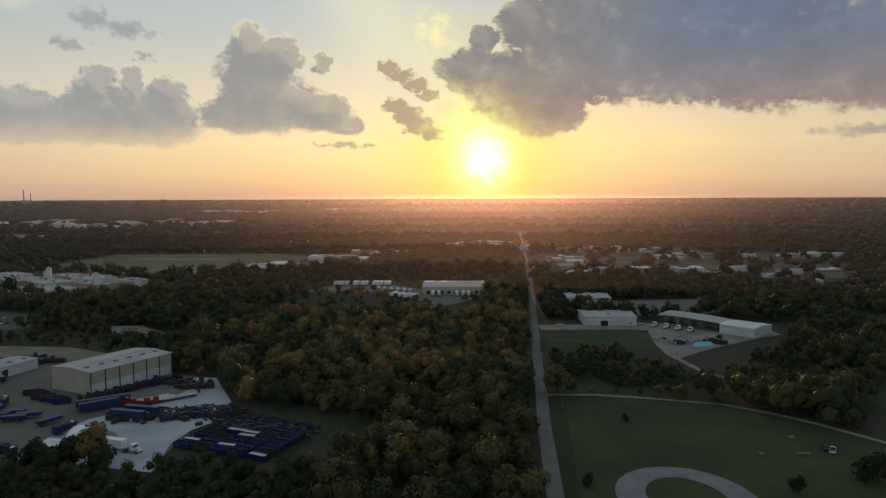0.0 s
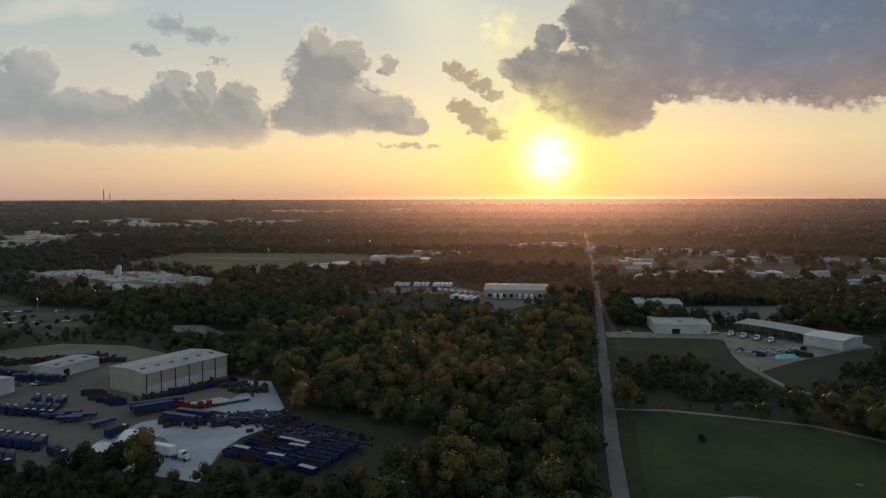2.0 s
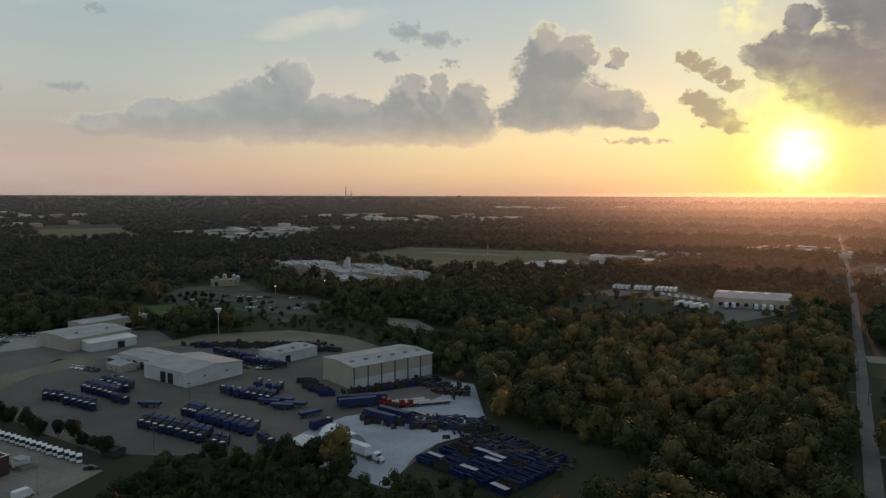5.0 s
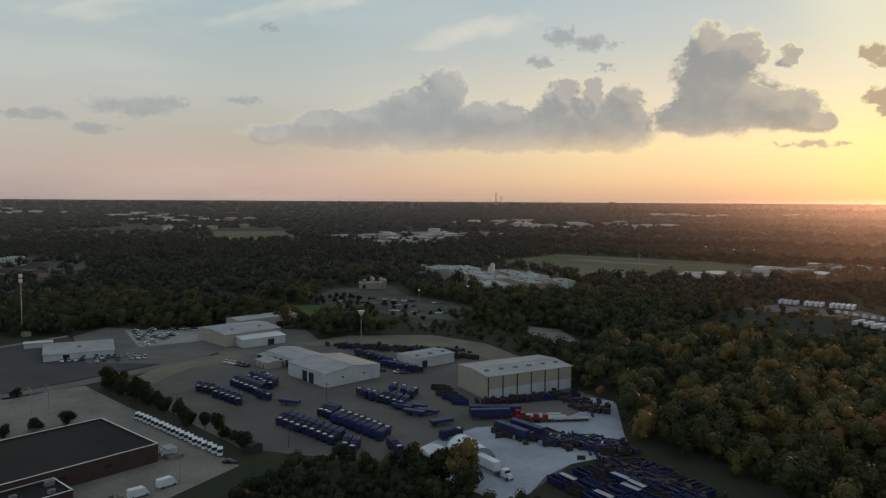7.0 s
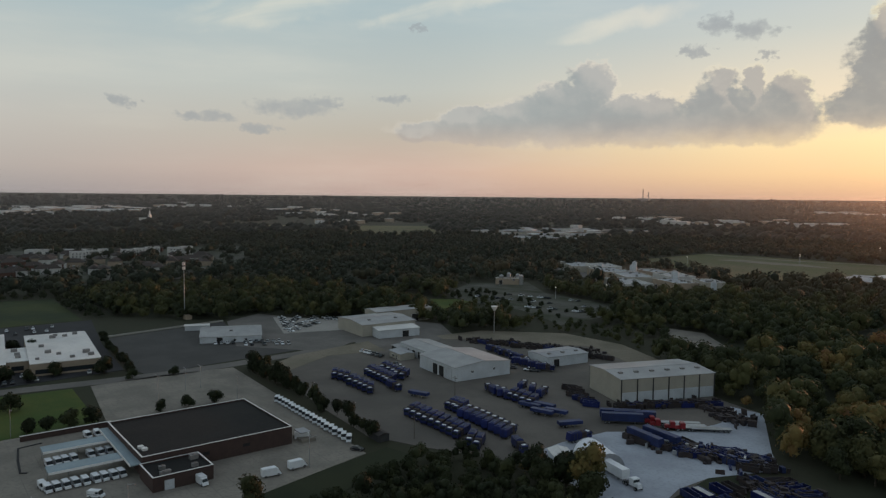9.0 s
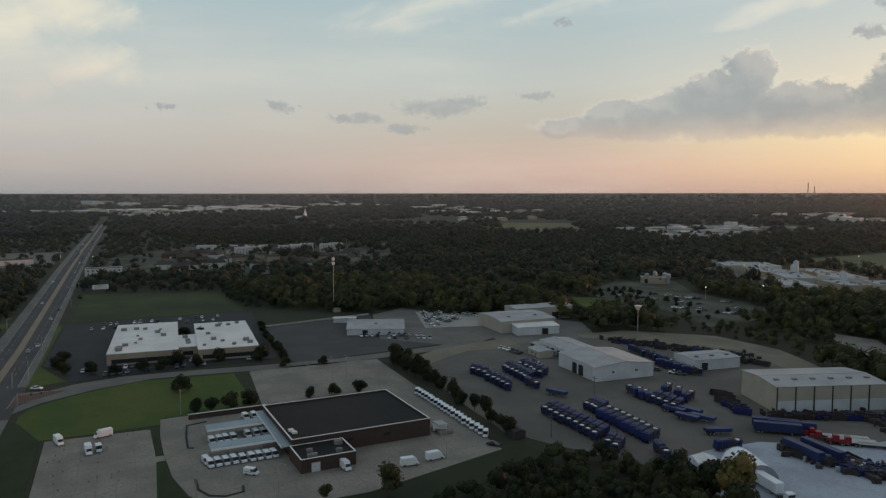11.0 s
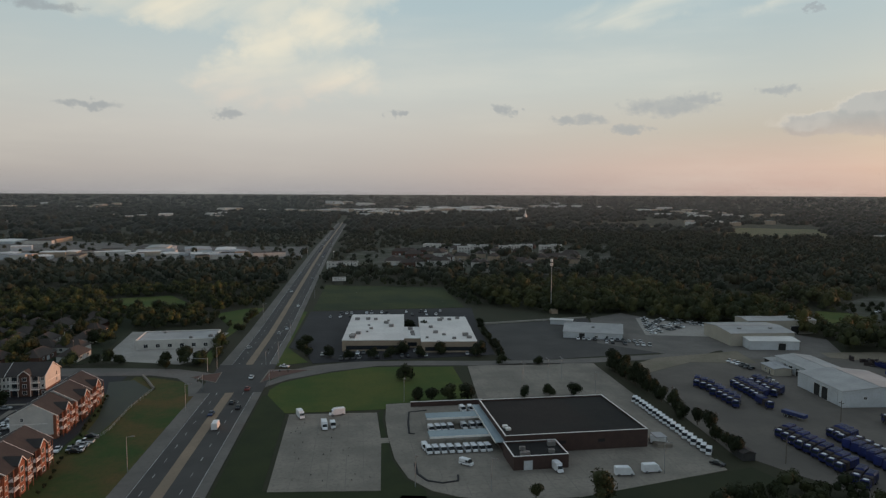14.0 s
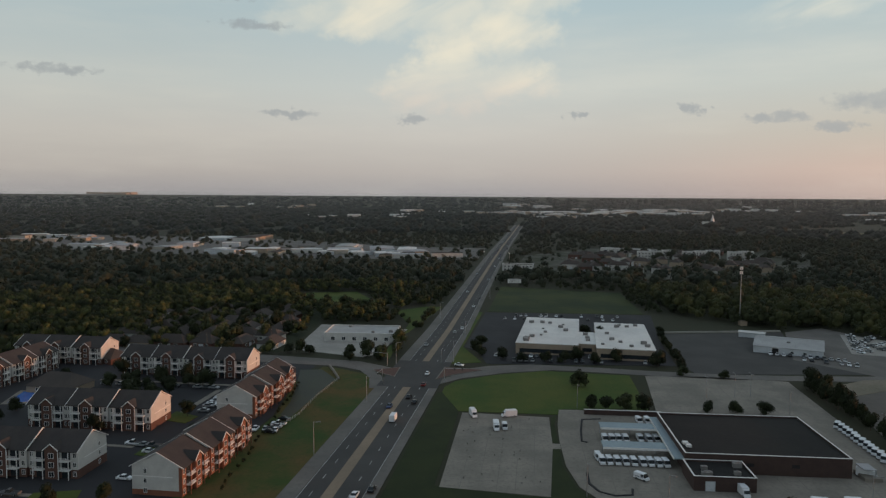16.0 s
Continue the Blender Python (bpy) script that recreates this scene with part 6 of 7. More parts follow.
# heaps of loose scrap: bars, plates, drums
def scrap(name, a, b, spread, n, mat, label, z=0.15):
    g = Geo()
    rr = random.Random(n)
    for k in range(n):
        f = rr.random()
        cx, cy = a[0] + (b[0] - a[0]) * f + rr.gauss(0, spread), a[1] + (b[1] - a[1]) * f + rr.gauss(0, spread)
        L, W, H = rr.uniform(0.5, 3.4), rr.uniform(0.25, 1.5), rr.uniform(0.25, 1.9)
        ang = rr.uniform(0, 3.14)
        c, s = math.cos(ang), math.sin(ang)
        pts = [(cx + u * c - v * s, cy + u * s + v * c) for u, v in ((-L / 2, -W / 2), (L / 2, -W / 2), (L / 2, W / 2), (-L / 2, W / 2))]
        dz = rr.uniform(0, 0.6)
        g.solid([(p, q, z) for p, q in pts], [(p + rr.uniform(-0.2, 0.2), q + rr.uniform(-0.2, 0.2), z + H + dz) for p, q in pts])
    return tagged(new(name, g.mesh(name, mat)), label, "scrap", kind="stuff")


scrap("scrap_line", (-124, 268), (-84, 275), 3.0, 260, RUST, "dark tangled scrap along the pale gravel")
scrap("scrap_line_blue", (-122, 269), (-84, 276), 3.2, 90, BLUE_LIGHT, "blue scrap bodies along the pale gravel")
scrap("scrap_line_pale", (-120, 270), (-84, 275), 3.2, 40, GALV, "pale metal pieces among dark scrap")
scrap("scrap_shed", (-150, 294), (-126, 330), 2.0, 140, RUST, "dark scrap along the tall shed")
scrap("scrap_end", (-122, 322), (-108, 312), 3.0, 110, RUST, "brown timber and scrap at the end of the gravel")
scrap("scrap_bank", (-282, 344), (-210, 372), 3.0, 200, RUST, "dark scrap below the earth bank")
scrap("scrap_field", (-82, 258), (-52, 250), 4.0, 180, RUST, "dark scrap between stored containers", 0.08)
scrap("scrap_east", (130, 408), (160, 414), 3.5, 140, GALV, "pale pipes and plates in the workshop yard", 0.1)
# park things
for x_, y_, a_ in ((103.4, 227, 0), (121, 243, 20), (115.8, 226.7, 5), (118, 226.5, 8)):
    t_ = thing("park_bench_table", "pale concrete picnic table on the lawn", "table", spot(x_, y_, a_, 0.05), "picnic tables")
    part("top", Geo().box(-1.0, 1.0, -0.4, 0.4, 0.72, 0.8), CONCRETE, t_)
    part("leg", Geo().box(-0.15, 0.15, -0.25, 0.25, 0, 0.718), CONCRETE, t_)
    for s in (-1, 1):
        part("bench", Geo().box(-1.0, 1.0, s * 0.75 - 0.15, s * 0.75 + 0.15, 0.4, 0.46), CONCRETE, t_)
put(picks[0], 128, 229.5, 60, 0.07), put(cars[5], 127, 232, 70, 0.07)
# the white fabric tents beside the gravel pad
TENT = surface("white_tent_fabric", (0.78, 0.80, 0.84), (0.70, 0.72, 0.76), 0.3, 0.7)


def hoop_tent(x_, y_, rot, L, W, h):
    r = thing("hoop_tent", "white fabric hoop tent on the gravel", "tent", spot(x_, y_, rot, 0.14))
    n = 10
    prof = [(W / 2 * math.cos(math.pi * k / n), h * math.sin(math.pi * k / n)) for k in range(n + 1)]
    part("cover", Geo().prism(prof, -L / 2, L / 2), TENT, r)
    for s in (-1, 1):
        part("end_frame", Geo().prism([(a * 1.02, b * 1.03 + 0.01) for a, b in prof], s * L / 2 - 0.1, s * L / 2 + 0.1), GALV, r)


hoop_tent(-121.5, 240.5, -30, 15, 10.5, 5.2)
shed("white_hut", "small white hut beside the tent", -130.0, 233.0, -35, 8, 6, 2.6, 3.4, WHITE_METAL, ROOF_WHITE)

# ---- poles, mast and signs ----
POLE_WOOD = surface("weathered_pole_wood", (0.13, 0.11, 0.09), (0.09, 0.08, 0.07), 1.0, 0.95)


def light_pole(x_, y_, h=9.0, arms=1, rot=0.0, z=0.1):
    r = thing("light_pole", "grey steel light pole", "street lamp", spot(x_, y_, rot, z), "light poles")
    part("pole", Geo().tube((0, 0, 0), (0, 0, h), 0.14, 0.08, 8), GALV, r)
    for k in range(arms):
        s = 1 if k == 0 else -1
        part("arm", Geo().tube((0, 0, h - 0.2), (s * 1.8, 0, h + 0.1), 0.06, None, 6), GALV, r)
        part("lamp_head", Geo().box(s * 1.9 - 0.45, s * 1.9 + 0.45, -0.2, 0.2, h + 0.0, h + 0.2), UNIT, r)
    return r


def utility_pole(x_, y_, rot=0.0, h=11.0):
    r = thing("utility_pole", "brown wooden utility pole with a crossarm", "utility pole", spot(x_, y_, rot), "utility poles")
    part("pole", Geo().tube((0, 0, -0.2), (0, 0, h), 0.17, 0.11, 8), POLE_WOOD, r)
    part("crossarm", Geo().box(-1.2, 1.2, -0.07, 0.07, h - 0.9, h - 0.75), POLE_WOOD, r)
    for s in (-1.0, 0.0, 1.0):
        part("insulator", Geo().tube((s, 0, h - 0.75), (s, 0, h - 0.5), 0.06, 0.04, 6), TRIM, r)
    return r


for x_, y_, a_ in ((-186.5, 98.6, 0), (-178.8, 118.4, 30), (-280, 166.5, 0), (-284.5, 180, 0), (-285, 186.7, 0), (-178, 171.5, 60), (-268, 112, 0), (-259, 190, 0)):
    light_pole(x_, y_, 9.5, 2 if x_ < -279 else 1, a_)
for x_, y_ in ((-217.9, 19.0), (-275, 30), (-340, 38), (-345, 66), (-400, 74), (-470, 60), (-560, 100)):
    light_pole(x_, y_, 10.5, 1, 80)
for x_, y_ in ((-372, -30), (-392, -62), (-475, -60), (-360, -60), (-352, -112), (-420, -30)):
    utility_pole(x_, y_, 20)
for k in range(9):
    utility_pole(46.0 + 0.9 * k + (0.10 * k * k), 236 + 42 * k, 80)
utility_pole(106.2, 320, 40, 14), utility_pole(64.6, 349, 30)
for x_, y_ in ((-262, 216), (-205, 208), (-238, 212), (-176, 212), (-205, 260)):
    utility_pole(x_, y_, 10, 8.0)
for k in range(14):
    light_pole(132 + 9.0 * k, 590 + 0.2 * k, 7.5, 1, 0)

mast = thing("radio_mast", "tall slim grey radio mast with antennas", "mast", spot(-455, 254.5))
part("pole", Geo().tube((0, 0, 0), (0, 0, 38), 0.34, 0.16, 10), GALV, mast)
for z_ in (36.4, 33.5):
    for k in range(6):
        a = k * 1.047
        part("antenna", Geo().box(-0.15, 0.15, -0.1, 0.1, -1.0, 1.0), TRIM, mast, at=pose(0.85 * math.cos(a), 0.85 * math.sin(a), z_, 0, 0, math.degrees(a)))
    part("ring", Geo().tube((0, 0, z_ - 0.1), (0, 0, z_ + 0.1), 0.9, None, 12), GALV, mast)
part("hut", Geo().box(2, 7, -2, 2, 0, 2.8), TAN_WALL, mast, "small equipment hut at its foot")

wt = thing("white_floodlight_mast", "pole with a white funnel-shaped head among trees", "mast", spot(-285, 372))
part("pole", Geo().tube((0, 0, 0), (0, 0, 14), 0.3, 0.2, 8), GALV, wt)
part("head", Geo().tube((0, 0, 14), (0, 0, 16.6), 0.7, 2.2, 12), TRIM, wt)

bb = thing("billboard", "pale billboard on dark posts beside the highway", "billboard", spot(-639, 128, 85))
part("panel", Geo().box(-6, 6, -0.25, 0.25, 3.5, 7.2), TRIM, bb)
for k in range(3):
    part("text_bar", Geo().box(-4.6, 4.6 - 2.4 * (k == 1), -0.30, -0.255, 6.3 - 1.0 * k, 6.7 - 1.0 * k), UNIT, bb, "grey bar in place of lettering")
for u in (-4, 4):
    part("post", Geo().tube((u, 0, 0), (u, 0, 3.5), 0.2, None, 8), DARK_STEEL, bb)

# traffic signals at the crossing
for x_, y_, a_ in ((-306, 61, 80), (-336, 34, -100), (-343, 60, 170), (-305, 34, -10)):
    ts = thing("traffic_signal", "grey signal pole with a long arm", "traffic light", spot(x_, y_, a_, 0.1), "traffic signals")
    part("pole", Geo().tube((0, 0, 0), (0, 0, 6.4), 0.16, 0.12, 8), GALV, ts)
    part("arm", Geo().tube((0, 0, 6.0), (9, 0, 6.5), 0.10, 0.07, 6), GALV, ts)
    for u in (4.5, 8.0):
        part("signal_head", Geo().box(u - 0.18, u + 0.18, -0.15, 0.15, 5.5, 6.5), DARK_STEEL, ts)
# traffic islands of brick paving
for pts in ([(-310.4, 57.0), (-333.0, 61.5), (-328.4, 80.5), (-318.6, 65.2)], [(-327.0, 27.0), (-314.5, 38.8), (-333.0, 40.6)]):
    isl = thing("traffic_island", "red paved traffic island with a pale kerb", "traffic island", spot(0, 0), "traffic islands")
    cx, cy = sum(p[0] for p in pts) / len(pts), sum(p[1] for p in pts) / len(pts)
    part("kerb", Geo().solid([(a, b, 0.0) for a, b in pts], [(a, b, 0.28) for a, b in pts]), JOINT, isl)
    inner = [(cx + (a - cx) * 0.9, cy + (b - cy) * 0.9) for a, b in pts]
    part("paving", Geo().solid([(a, b, 0.1) for a, b in inner], [(a, b, 0.32) for a, b in inner]), RED_BRICK, isl)

# bollards and small posts scattered on the empty lot
for k in range(30):
    fx, fy = rv.uniform(0, 1), rv.uniform(0, 1)
    b_ = thing("bollard", "short dark stub of a post on the concrete lot", "post", spot(-195 - 60 * fx, 62 + 27 * fy + 5 * fx, 0, 0.14), "lot posts")
    part("stem", Geo().tube((0, 0, 0), (0, 0, 0.35), 0.10, None, 6), DARK_STEEL, b_)
    part("foot", Geo().box(-0.3, 0.3, -0.3, 0.3, 0, 0.06), CONCRETE, b_)

# wire fence round the basin
for (ax, ay), (bx, by) in zip(BASIN_FENCE, BASIN_FENCE[1:]):
    n_ = int(math.hypot(bx - ax, by - ay) / 3.0)
    fence = thing("wire_fence", "thin grey wire fence along the basin", "fence", spot(ax, ay, 0, 0.1), "basin fences")
    dx_, dy_ = bx - ax, by - ay
    for k in range(n_ + 1):
        part("post", Geo().tube((dx_ * k / n_, dy_ * k / n_, 0), (dx_ * k / n_, dy_ * k / n_, 1.3), 0.06, None, 6), GALV, fence)
    for z_ in (0.5, 0.9, 1.25):
        part("wire", Geo().tube((0, 0, z_), (dx_, dy_, z_), 0.03, None, 5), GALV, fence)

# ---- houses, far sheds and works ----


def house(x_, y_, rot, L, W, label, two=False):
    r = thing("house", label, "house", spot(x_, y_, rot), "houses of the estates")
    h = 5.4 if two else 2.8
    part("shell", Geo().box(-L / 2, L / 2, -W / 2, W / 2, 0, h), rv.choice((TAN_WALL, RED_BRICK, SIDING)), r)
    o = 0.5
    part("roof", Geo().solid([(-L / 2 - o, -W / 2 - o, h), (L / 2 + o, -W / 2 - o, h), (L / 2 + o, W / 2 + o, h), (-L / 2 - o, W / 2 + o, h)],
                             [(-L / 2 + W * 0.38, -0.1, h + W * 0.34), (L / 2 - W * 0.38, -0.1, h + W * 0.34), (L / 2 - W * 0.38, 0.1, h + W * 0.34), (-L / 2 + W * 0.38, 0.1, h + W * 0.34)]), SHINGLE_TAN, r)
    for u in (-L / 4, L / 4):
        part("window", opening_mesh(1.6, 1.3, "window"), None, r, at=pose(u, -W / 2, 0.9))
    part("garage_door", opening_mesh(2.6, 2.2, "door"), None, r, at=pose(0, -W / 2, 0.05))
    return r


for k in range(34):
    a, b = k % 6, k // 6
    hx, hy = -378 - 23 * b + rv.uniform(-4, 4), -32 - 17 * a - 2 * b + rv.uniform(-3, 3)
    house(hx, hy, 80 + rv.choice((0, 90)) + rv.uniform(-8, 8), rv.uniform(13, 18), rv.uniform(9, 11), "low house with a weathered hip roof")
house(-292, -99, 78, 21, 14, "low clubhouse with a dark hip roof beside the pool")
house(-343, -101, 60, 14, 11, "small house with a dark hip roof beside the apartments")
hut = thing("dark_hut", "small dark hut with a low roof behind the trees", "hut", spot(-184, 203, -8, 0.1))
part("shell", Geo().box(-3.5, 3.5, -2, 2, 0, 2.4), DARK_STEEL, hut)
part("roof", Geo().solid([(-3.8, -2.3, 2.402), (3.8, -2.3, 2.402), (3.8, 2.3, 2.402), (-3.8, 2.3, 2.402)], [(-3.8, -0.1, 3.2), (3.8, -0.1, 3.2), (3.8, 0.1, 3.2), (-3.8, 0.1, 3.2)]), SHINGLE, hut)
# apartment homes beyond the field
for k in range(52):
    a, b = rv.random(), rv.random()
    hx, hy = -745 - 190 * b - 90 * a * b, 170 + 290 * a + 20 * b
    house(hx, hy, 70 + rv.choice((0, 90)) + rv.uniform(-15, 15), rv.uniform(16, 26), rv.uniform(10, 13), "two-storey house with a hip roof", True)
flat_building("long_store", "long low store with a pale flat roof", -1042, 348, 61, 95, 18, 6, SIDING, ROOF_METAL, [("s", -40 + 10 * i, 0.2, 5, 3, "window") for i in range(9)], units=3)
ch = thing("church", "far white church with a pointed spire", "church", spot(-2082, 852, 30, 3))
part("nave", Geo().box(-14, 14, -8, 8, 0, 9), SIDING, ch)
part("tower", Geo().box(14.1, 21, -3.5, 3.5, 0, 18), TRIM, ch)
part("spire", Geo().tube((17.5, 0, 18), (17.5, 0, 32), 3.2, 0.2, 8), TRIM, ch)
for k in range(8):
    flat_building("apartment_slab", "pale far apartment block with window rows", -930 - 12 * (k % 3), 330 + 20 * k, 80, 17, 13, 11, SIDING, ROOF_GREY, [("s", -6 + 4 * i, 1 + 3.3 * j, 1.6, 1.6, "window") for i in range(4) for j in range(3)], category="apartment")
flat_building("highway_inn", "pale two-storey block near the highway", -785, 148, 82, 34, 16, 7, SIDING, SHINGLE_TAN, [("s", -14 + 4 * i, 1 + 3.2 * j, 1.6, 1.6, "window") for i in range(8) for j in range(2)], units=2)


town = Geo()


def far_sheds(rows, seed, low=3.5, high=7.0, label="far low shed with a pale flat roof"):
    """Low commercial buildings: place, spread, how many, longest side."""
    rr = random.Random(seed)
    for cx, cy, sx, sy, n, big in rows:
        for k in range(n):
            L, W = rr.uniform(0.35, 1.0) * big, rr.uniform(0.3, 0.6) * big
            wall_, roof_ = rr.choice((WHITE_METAL, BEIGE_METAL, TAN_WALL, SIDING)), rr.choice((ROOF_WHITE, ROOF_METAL, SHINGLE_TAN, ROOF_GREY))
            hx, hy = cx + rr.uniform(-sx, sx), cy + rr.uniform(-sy, sy)
            h = rr.uniform(low, high)
            if math.hypot(hx, hy) > 1900:
                h *= 2.0
                ra = radians(rr.uniform(-10, 10))
                ring = [(hx + a * math.cos(ra) - b * math.sin(ra), hy + a * math.sin(ra) + b * math.cos(ra)) for a, b in ((-L / 2, -W / 2), (L / 2, -W / 2), (L / 2, W / 2), (-L / 2, W / 2))]
                base = float(rise(math.hypot(hx, hy)))
                town.solid([(a, b, base - 1) for a, b in ring], [(a, b, base + h) for a, b in ring], rr.choice((0, 1)), cap=False)
                town.face([(a, b, base + h) for a, b in ring], 2)
            else:
                r = thing("far_shed", label, "building", spot(hx, hy, rr.choice((0, 90)) + rr.uniform(-10, 10), float(rise(math.hypot(hx, hy)))), "far sheds")
                part("shell", Geo().box(-L / 2, L / 2, -W / 2, W / 2, -1, h), wall_, r)
                part("roof", Geo().solid([(-L / 2 - 0.3, -W / 2 - 0.3, h), (L / 2 + 0.3, -W / 2 - 0.3, h), (L / 2 + 0.3, W / 2 + 0.3, h), (-L / 2 - 0.3, W / 2 + 0.3, h)], [(-L / 2, -0.5, h + 0.9), (L / 2, -0.5, h + 0.9), (L / 2, 0.5, h + 0.9), (-L / 2, 0.5, h + 0.9)]), roof_, r)
            OPEN.append([(hx - 0.5 * L, hy - 0.6 * L), (hx + 0.5 * L, hy - 0.6 * L), (hx + 0.5 * L, hy + 0.45 * L), (hx - 0.5 * L, hy + 0.45 * L)])


far_sheds([(-190, 860, 40, 25, 6, 46), (-150, 960, 45, 40, 9, 50), (-100, 1070, 40, 40, 8, 36),             # sheds beyond the meadow
           (-970, 20, 30, 70, 11, 44), (-1000, -150, 40, 110, 20, 46), (-1090, -380, 50, 120, 18, 48), (-1270, -620, 60, 80, 14, 46), (-1300, -310, 14, 50, 3, 90), (-1080, -60, 30, 80, 6, 60),   # shopping strip
           (-1000, 1400, 130, 220, 30, 60), (-900, 1150, 80, 80, 12, 40),                                       # works far to the west
           (150, 765, 30, 18, 5, 22), (200, 790, 30, 20, 5, 24), (290, 790, 60, 24, 8, 27), (390, 755, 50, 30, 9, 27), (350, 690, 40, 30, 5, 20),  # suburb
           (60, 1255, 60, 30, 9, 44), (110, 1180, 40, 40, 8, 26), (240, 1130, 110, 40, 14, 30), (330, 1000, 90, 60, 12, 30), (520, 985, 50, 30, 7, 44), (165, 930, 30, 60, 8, 24), (95, 985, 16, 14, 2, 24),
           (-1200, 2250, 260, 260, 24, 60), (-800, 2300, 90, 60, 8, 60), (-1080, 3700, 200, 90, 14, 90), (-590, 4030, 60, 20, 3, 120),
           (-3050, 750, 160, 420, 36, 120), (-3400, 1000, 200, 300, 16, 140), (-2700, 560, 100, 200, 10, 80), (-4600, -2020, 60, 130, 8, 150), (-4100, 560, 120, 120, 10, 150), (-3200, 150, 200, 300, 12, 90), (-2600, -250, 200, 200, 8, 80), (-3900, -900, 200, 300, 8, 90), (-2300, 1700, 200, 200, 10, 70), (-2900, 1900, 300, 200, 10, 90), (-3600, 1650, 200, 240, 12, 90), (-1700, 1350, 160, 160, 6, 40)], 5)

tagged(new("far_town", town.mesh("far_town", [TAN_WALL, SIDING, ROOF_WHITE, ROOF_METAL])), "many low pale buildings of the distant town", "buildings", kind="stuff")
# the works beyond the truck yard: tanks, silos, pale blocks
for k, (cx, cy, L, W, h) in enumerate(((-478, 728, 60, 30, 7), (-440, 720, 40, 26, 9), (-412, 690, 44, 30, 8), (-372, 668, 50, 28, 8), (-340, 690, 36, 26, 9), (-318, 652, 40, 22, 8), (-290, 660, 28, 18, 10), (-350, 625, 50, 26, 7), (-380, 720, 34, 22, 8))):
    flat_building("works_hall", "pale works hall with rooftop plant", cx, cy, -40 + 6 * (k % 3), L, W, h, (BEIGE_METAL, SIDING, TAN_WALL)[k % 3], (ROOF_GREY, ROOF_METAL, ROOF_GREY)[k % 3], [("s", -L / 3 + L / 6 * i, 0.2, 3, 3, "dark") for i in range(5)], units=6, seed=k)
for k, (cx, cy, h) in enumerate(((-392, 700, 13), (-388, 698, 17), (-330, 672, 14), (-326, 668, 14), (-276, 640, 11), (-430, 700, 12))):
    r = thing("silo", "pale round silo of the works", "silo", spot(cx, cy), "silos of the works")
    part("drum", Geo().tube((0, 0, 0), (0, 0, h), 2.4, None, 14), WHITE_METAL, r)
    part("cone", Geo().tube((0, 0, h), (0, 0, h + 1.4), 2.4, 0.4, 14), ROOF_METAL, r)
# the concrete plant
for cx, cy, h in ((-452, 566, 7), (-447, 571, 9), (-441, 577, 8), (-430, 569, 8.5)):
    r = thing("silo", "grey silo of the concrete plant", "silo", spot(cx, cy), "silos of the plant")
    part("drum", Geo().tube((0, 0, 0), (0, 0, h), 2.1, None, 14), GALV, r)
    part("cone", Geo().tube((0, 0, h), (0, 0, h + 1.2), 2.1, 0.4, 14), GALV, r)
flat_building("plant_house", "pale plant house between the silos", -441, 562, 40, 22, 9, 6, TAN_WALL, ROOF_METAL, [("s", -6, 0.2, 3, 4, "dark"), ("s", 6, 4, 2, 1.4, "window")], units=3)
parked((-420, 500), (-330, 520), 34, 80, 0.35, 0.1), parked((-400, 478), (-310, 500), 34, 80, 0.3, 0.1), parked((-340, 465), (-290, 480), 18, 80, 0.4, 0.1)
# power station chimneys on the horizon
ps = thing("power_station", "far power station with two thin chimneys", "power station", spot(-2360, 4040, 0, 66))
part("hall", Geo().box(-34, 34, -20, 20, -50, 14), UNIT, ps)
part("chimney", Geo().tube((-10, 0, 0), (-10, 0, 74), 3.2, 2.2, 10), UNIT, ps)
part("chimney", Geo().tube((28, 0, 0), (28, 0, 52), 2.8, 2.0, 10), UNIT, ps)

# ---- trees, last of the large things because they fill what is left ----
near_crowns = [leaf_cloud(rng, 5.6, 10.5, 9, 620, 0.52, 7) for _ in range(9)]
mid_crowns = [leaf_cloud(rng, 6.0, 10.5, 7, 250, 0.72, 5, 3) for _ in range(14)]
belt_crowns = [leaf_cloud(rng, 6.0, 10.5, 7, 420, 0.62, 6) for _ in range(8)]
far_crowns = [leaf_cloud(rng, 9.0, 10.5, 4, 52, 1.7, 5, 3) for _ in range(10)]
hazy_crowns = [leaf_cloud(rng, 26.0, 5.0, 3, 2, 3.0, 7, 3) for _ in range(6)]
crown_meshes = [quick_mesh("crown", V, F, LEAF) for V, F in near_crowns]
dark_meshes = [quick_mesh("crown", V, F, LEAF_DARK) for V, F in near_crowns]
green_meshes = [quick_mesh("crown", V, F, LEAF_GREEN) for V, F in near_crowns]


def trunk_mesh():
    g = Geo()
    g.tube((0, 0, -0.3), (0.1, 0.05, 5.5), 0.34, 0.2, 8)
    for a in range(5):
        ang = a * 1.26
        g.tube((0.08, 0.04, 3.6 + 0.35 * a), (2.4 * math.cos(ang), 2.4 * math.sin(ang), 6.8 + 0.5 * a), 0.14, 0.05, 6)
    return g.mesh("trunk", BARK)


TRUNK = trunk_mesh()


def tree(x, y, s, meshes=None, z=0.0, name="tree", label="broad tree with dark green and rust autumn leaves", group="woodland trees", flat=1.0):
    root = thing(name, label, "tree", Matrix.Translation((x, y, z)) @ Matrix.Rotation(rng.uniform(0, 6.28), 4, "Z") @ Matrix.Diagonal((s, s, s * flat, 1)), group)
    part("trunk", TRUNK, None, root)
    part("crown", (meshes or crown_meshes)[rng.integers(9)], None, root)
    return root


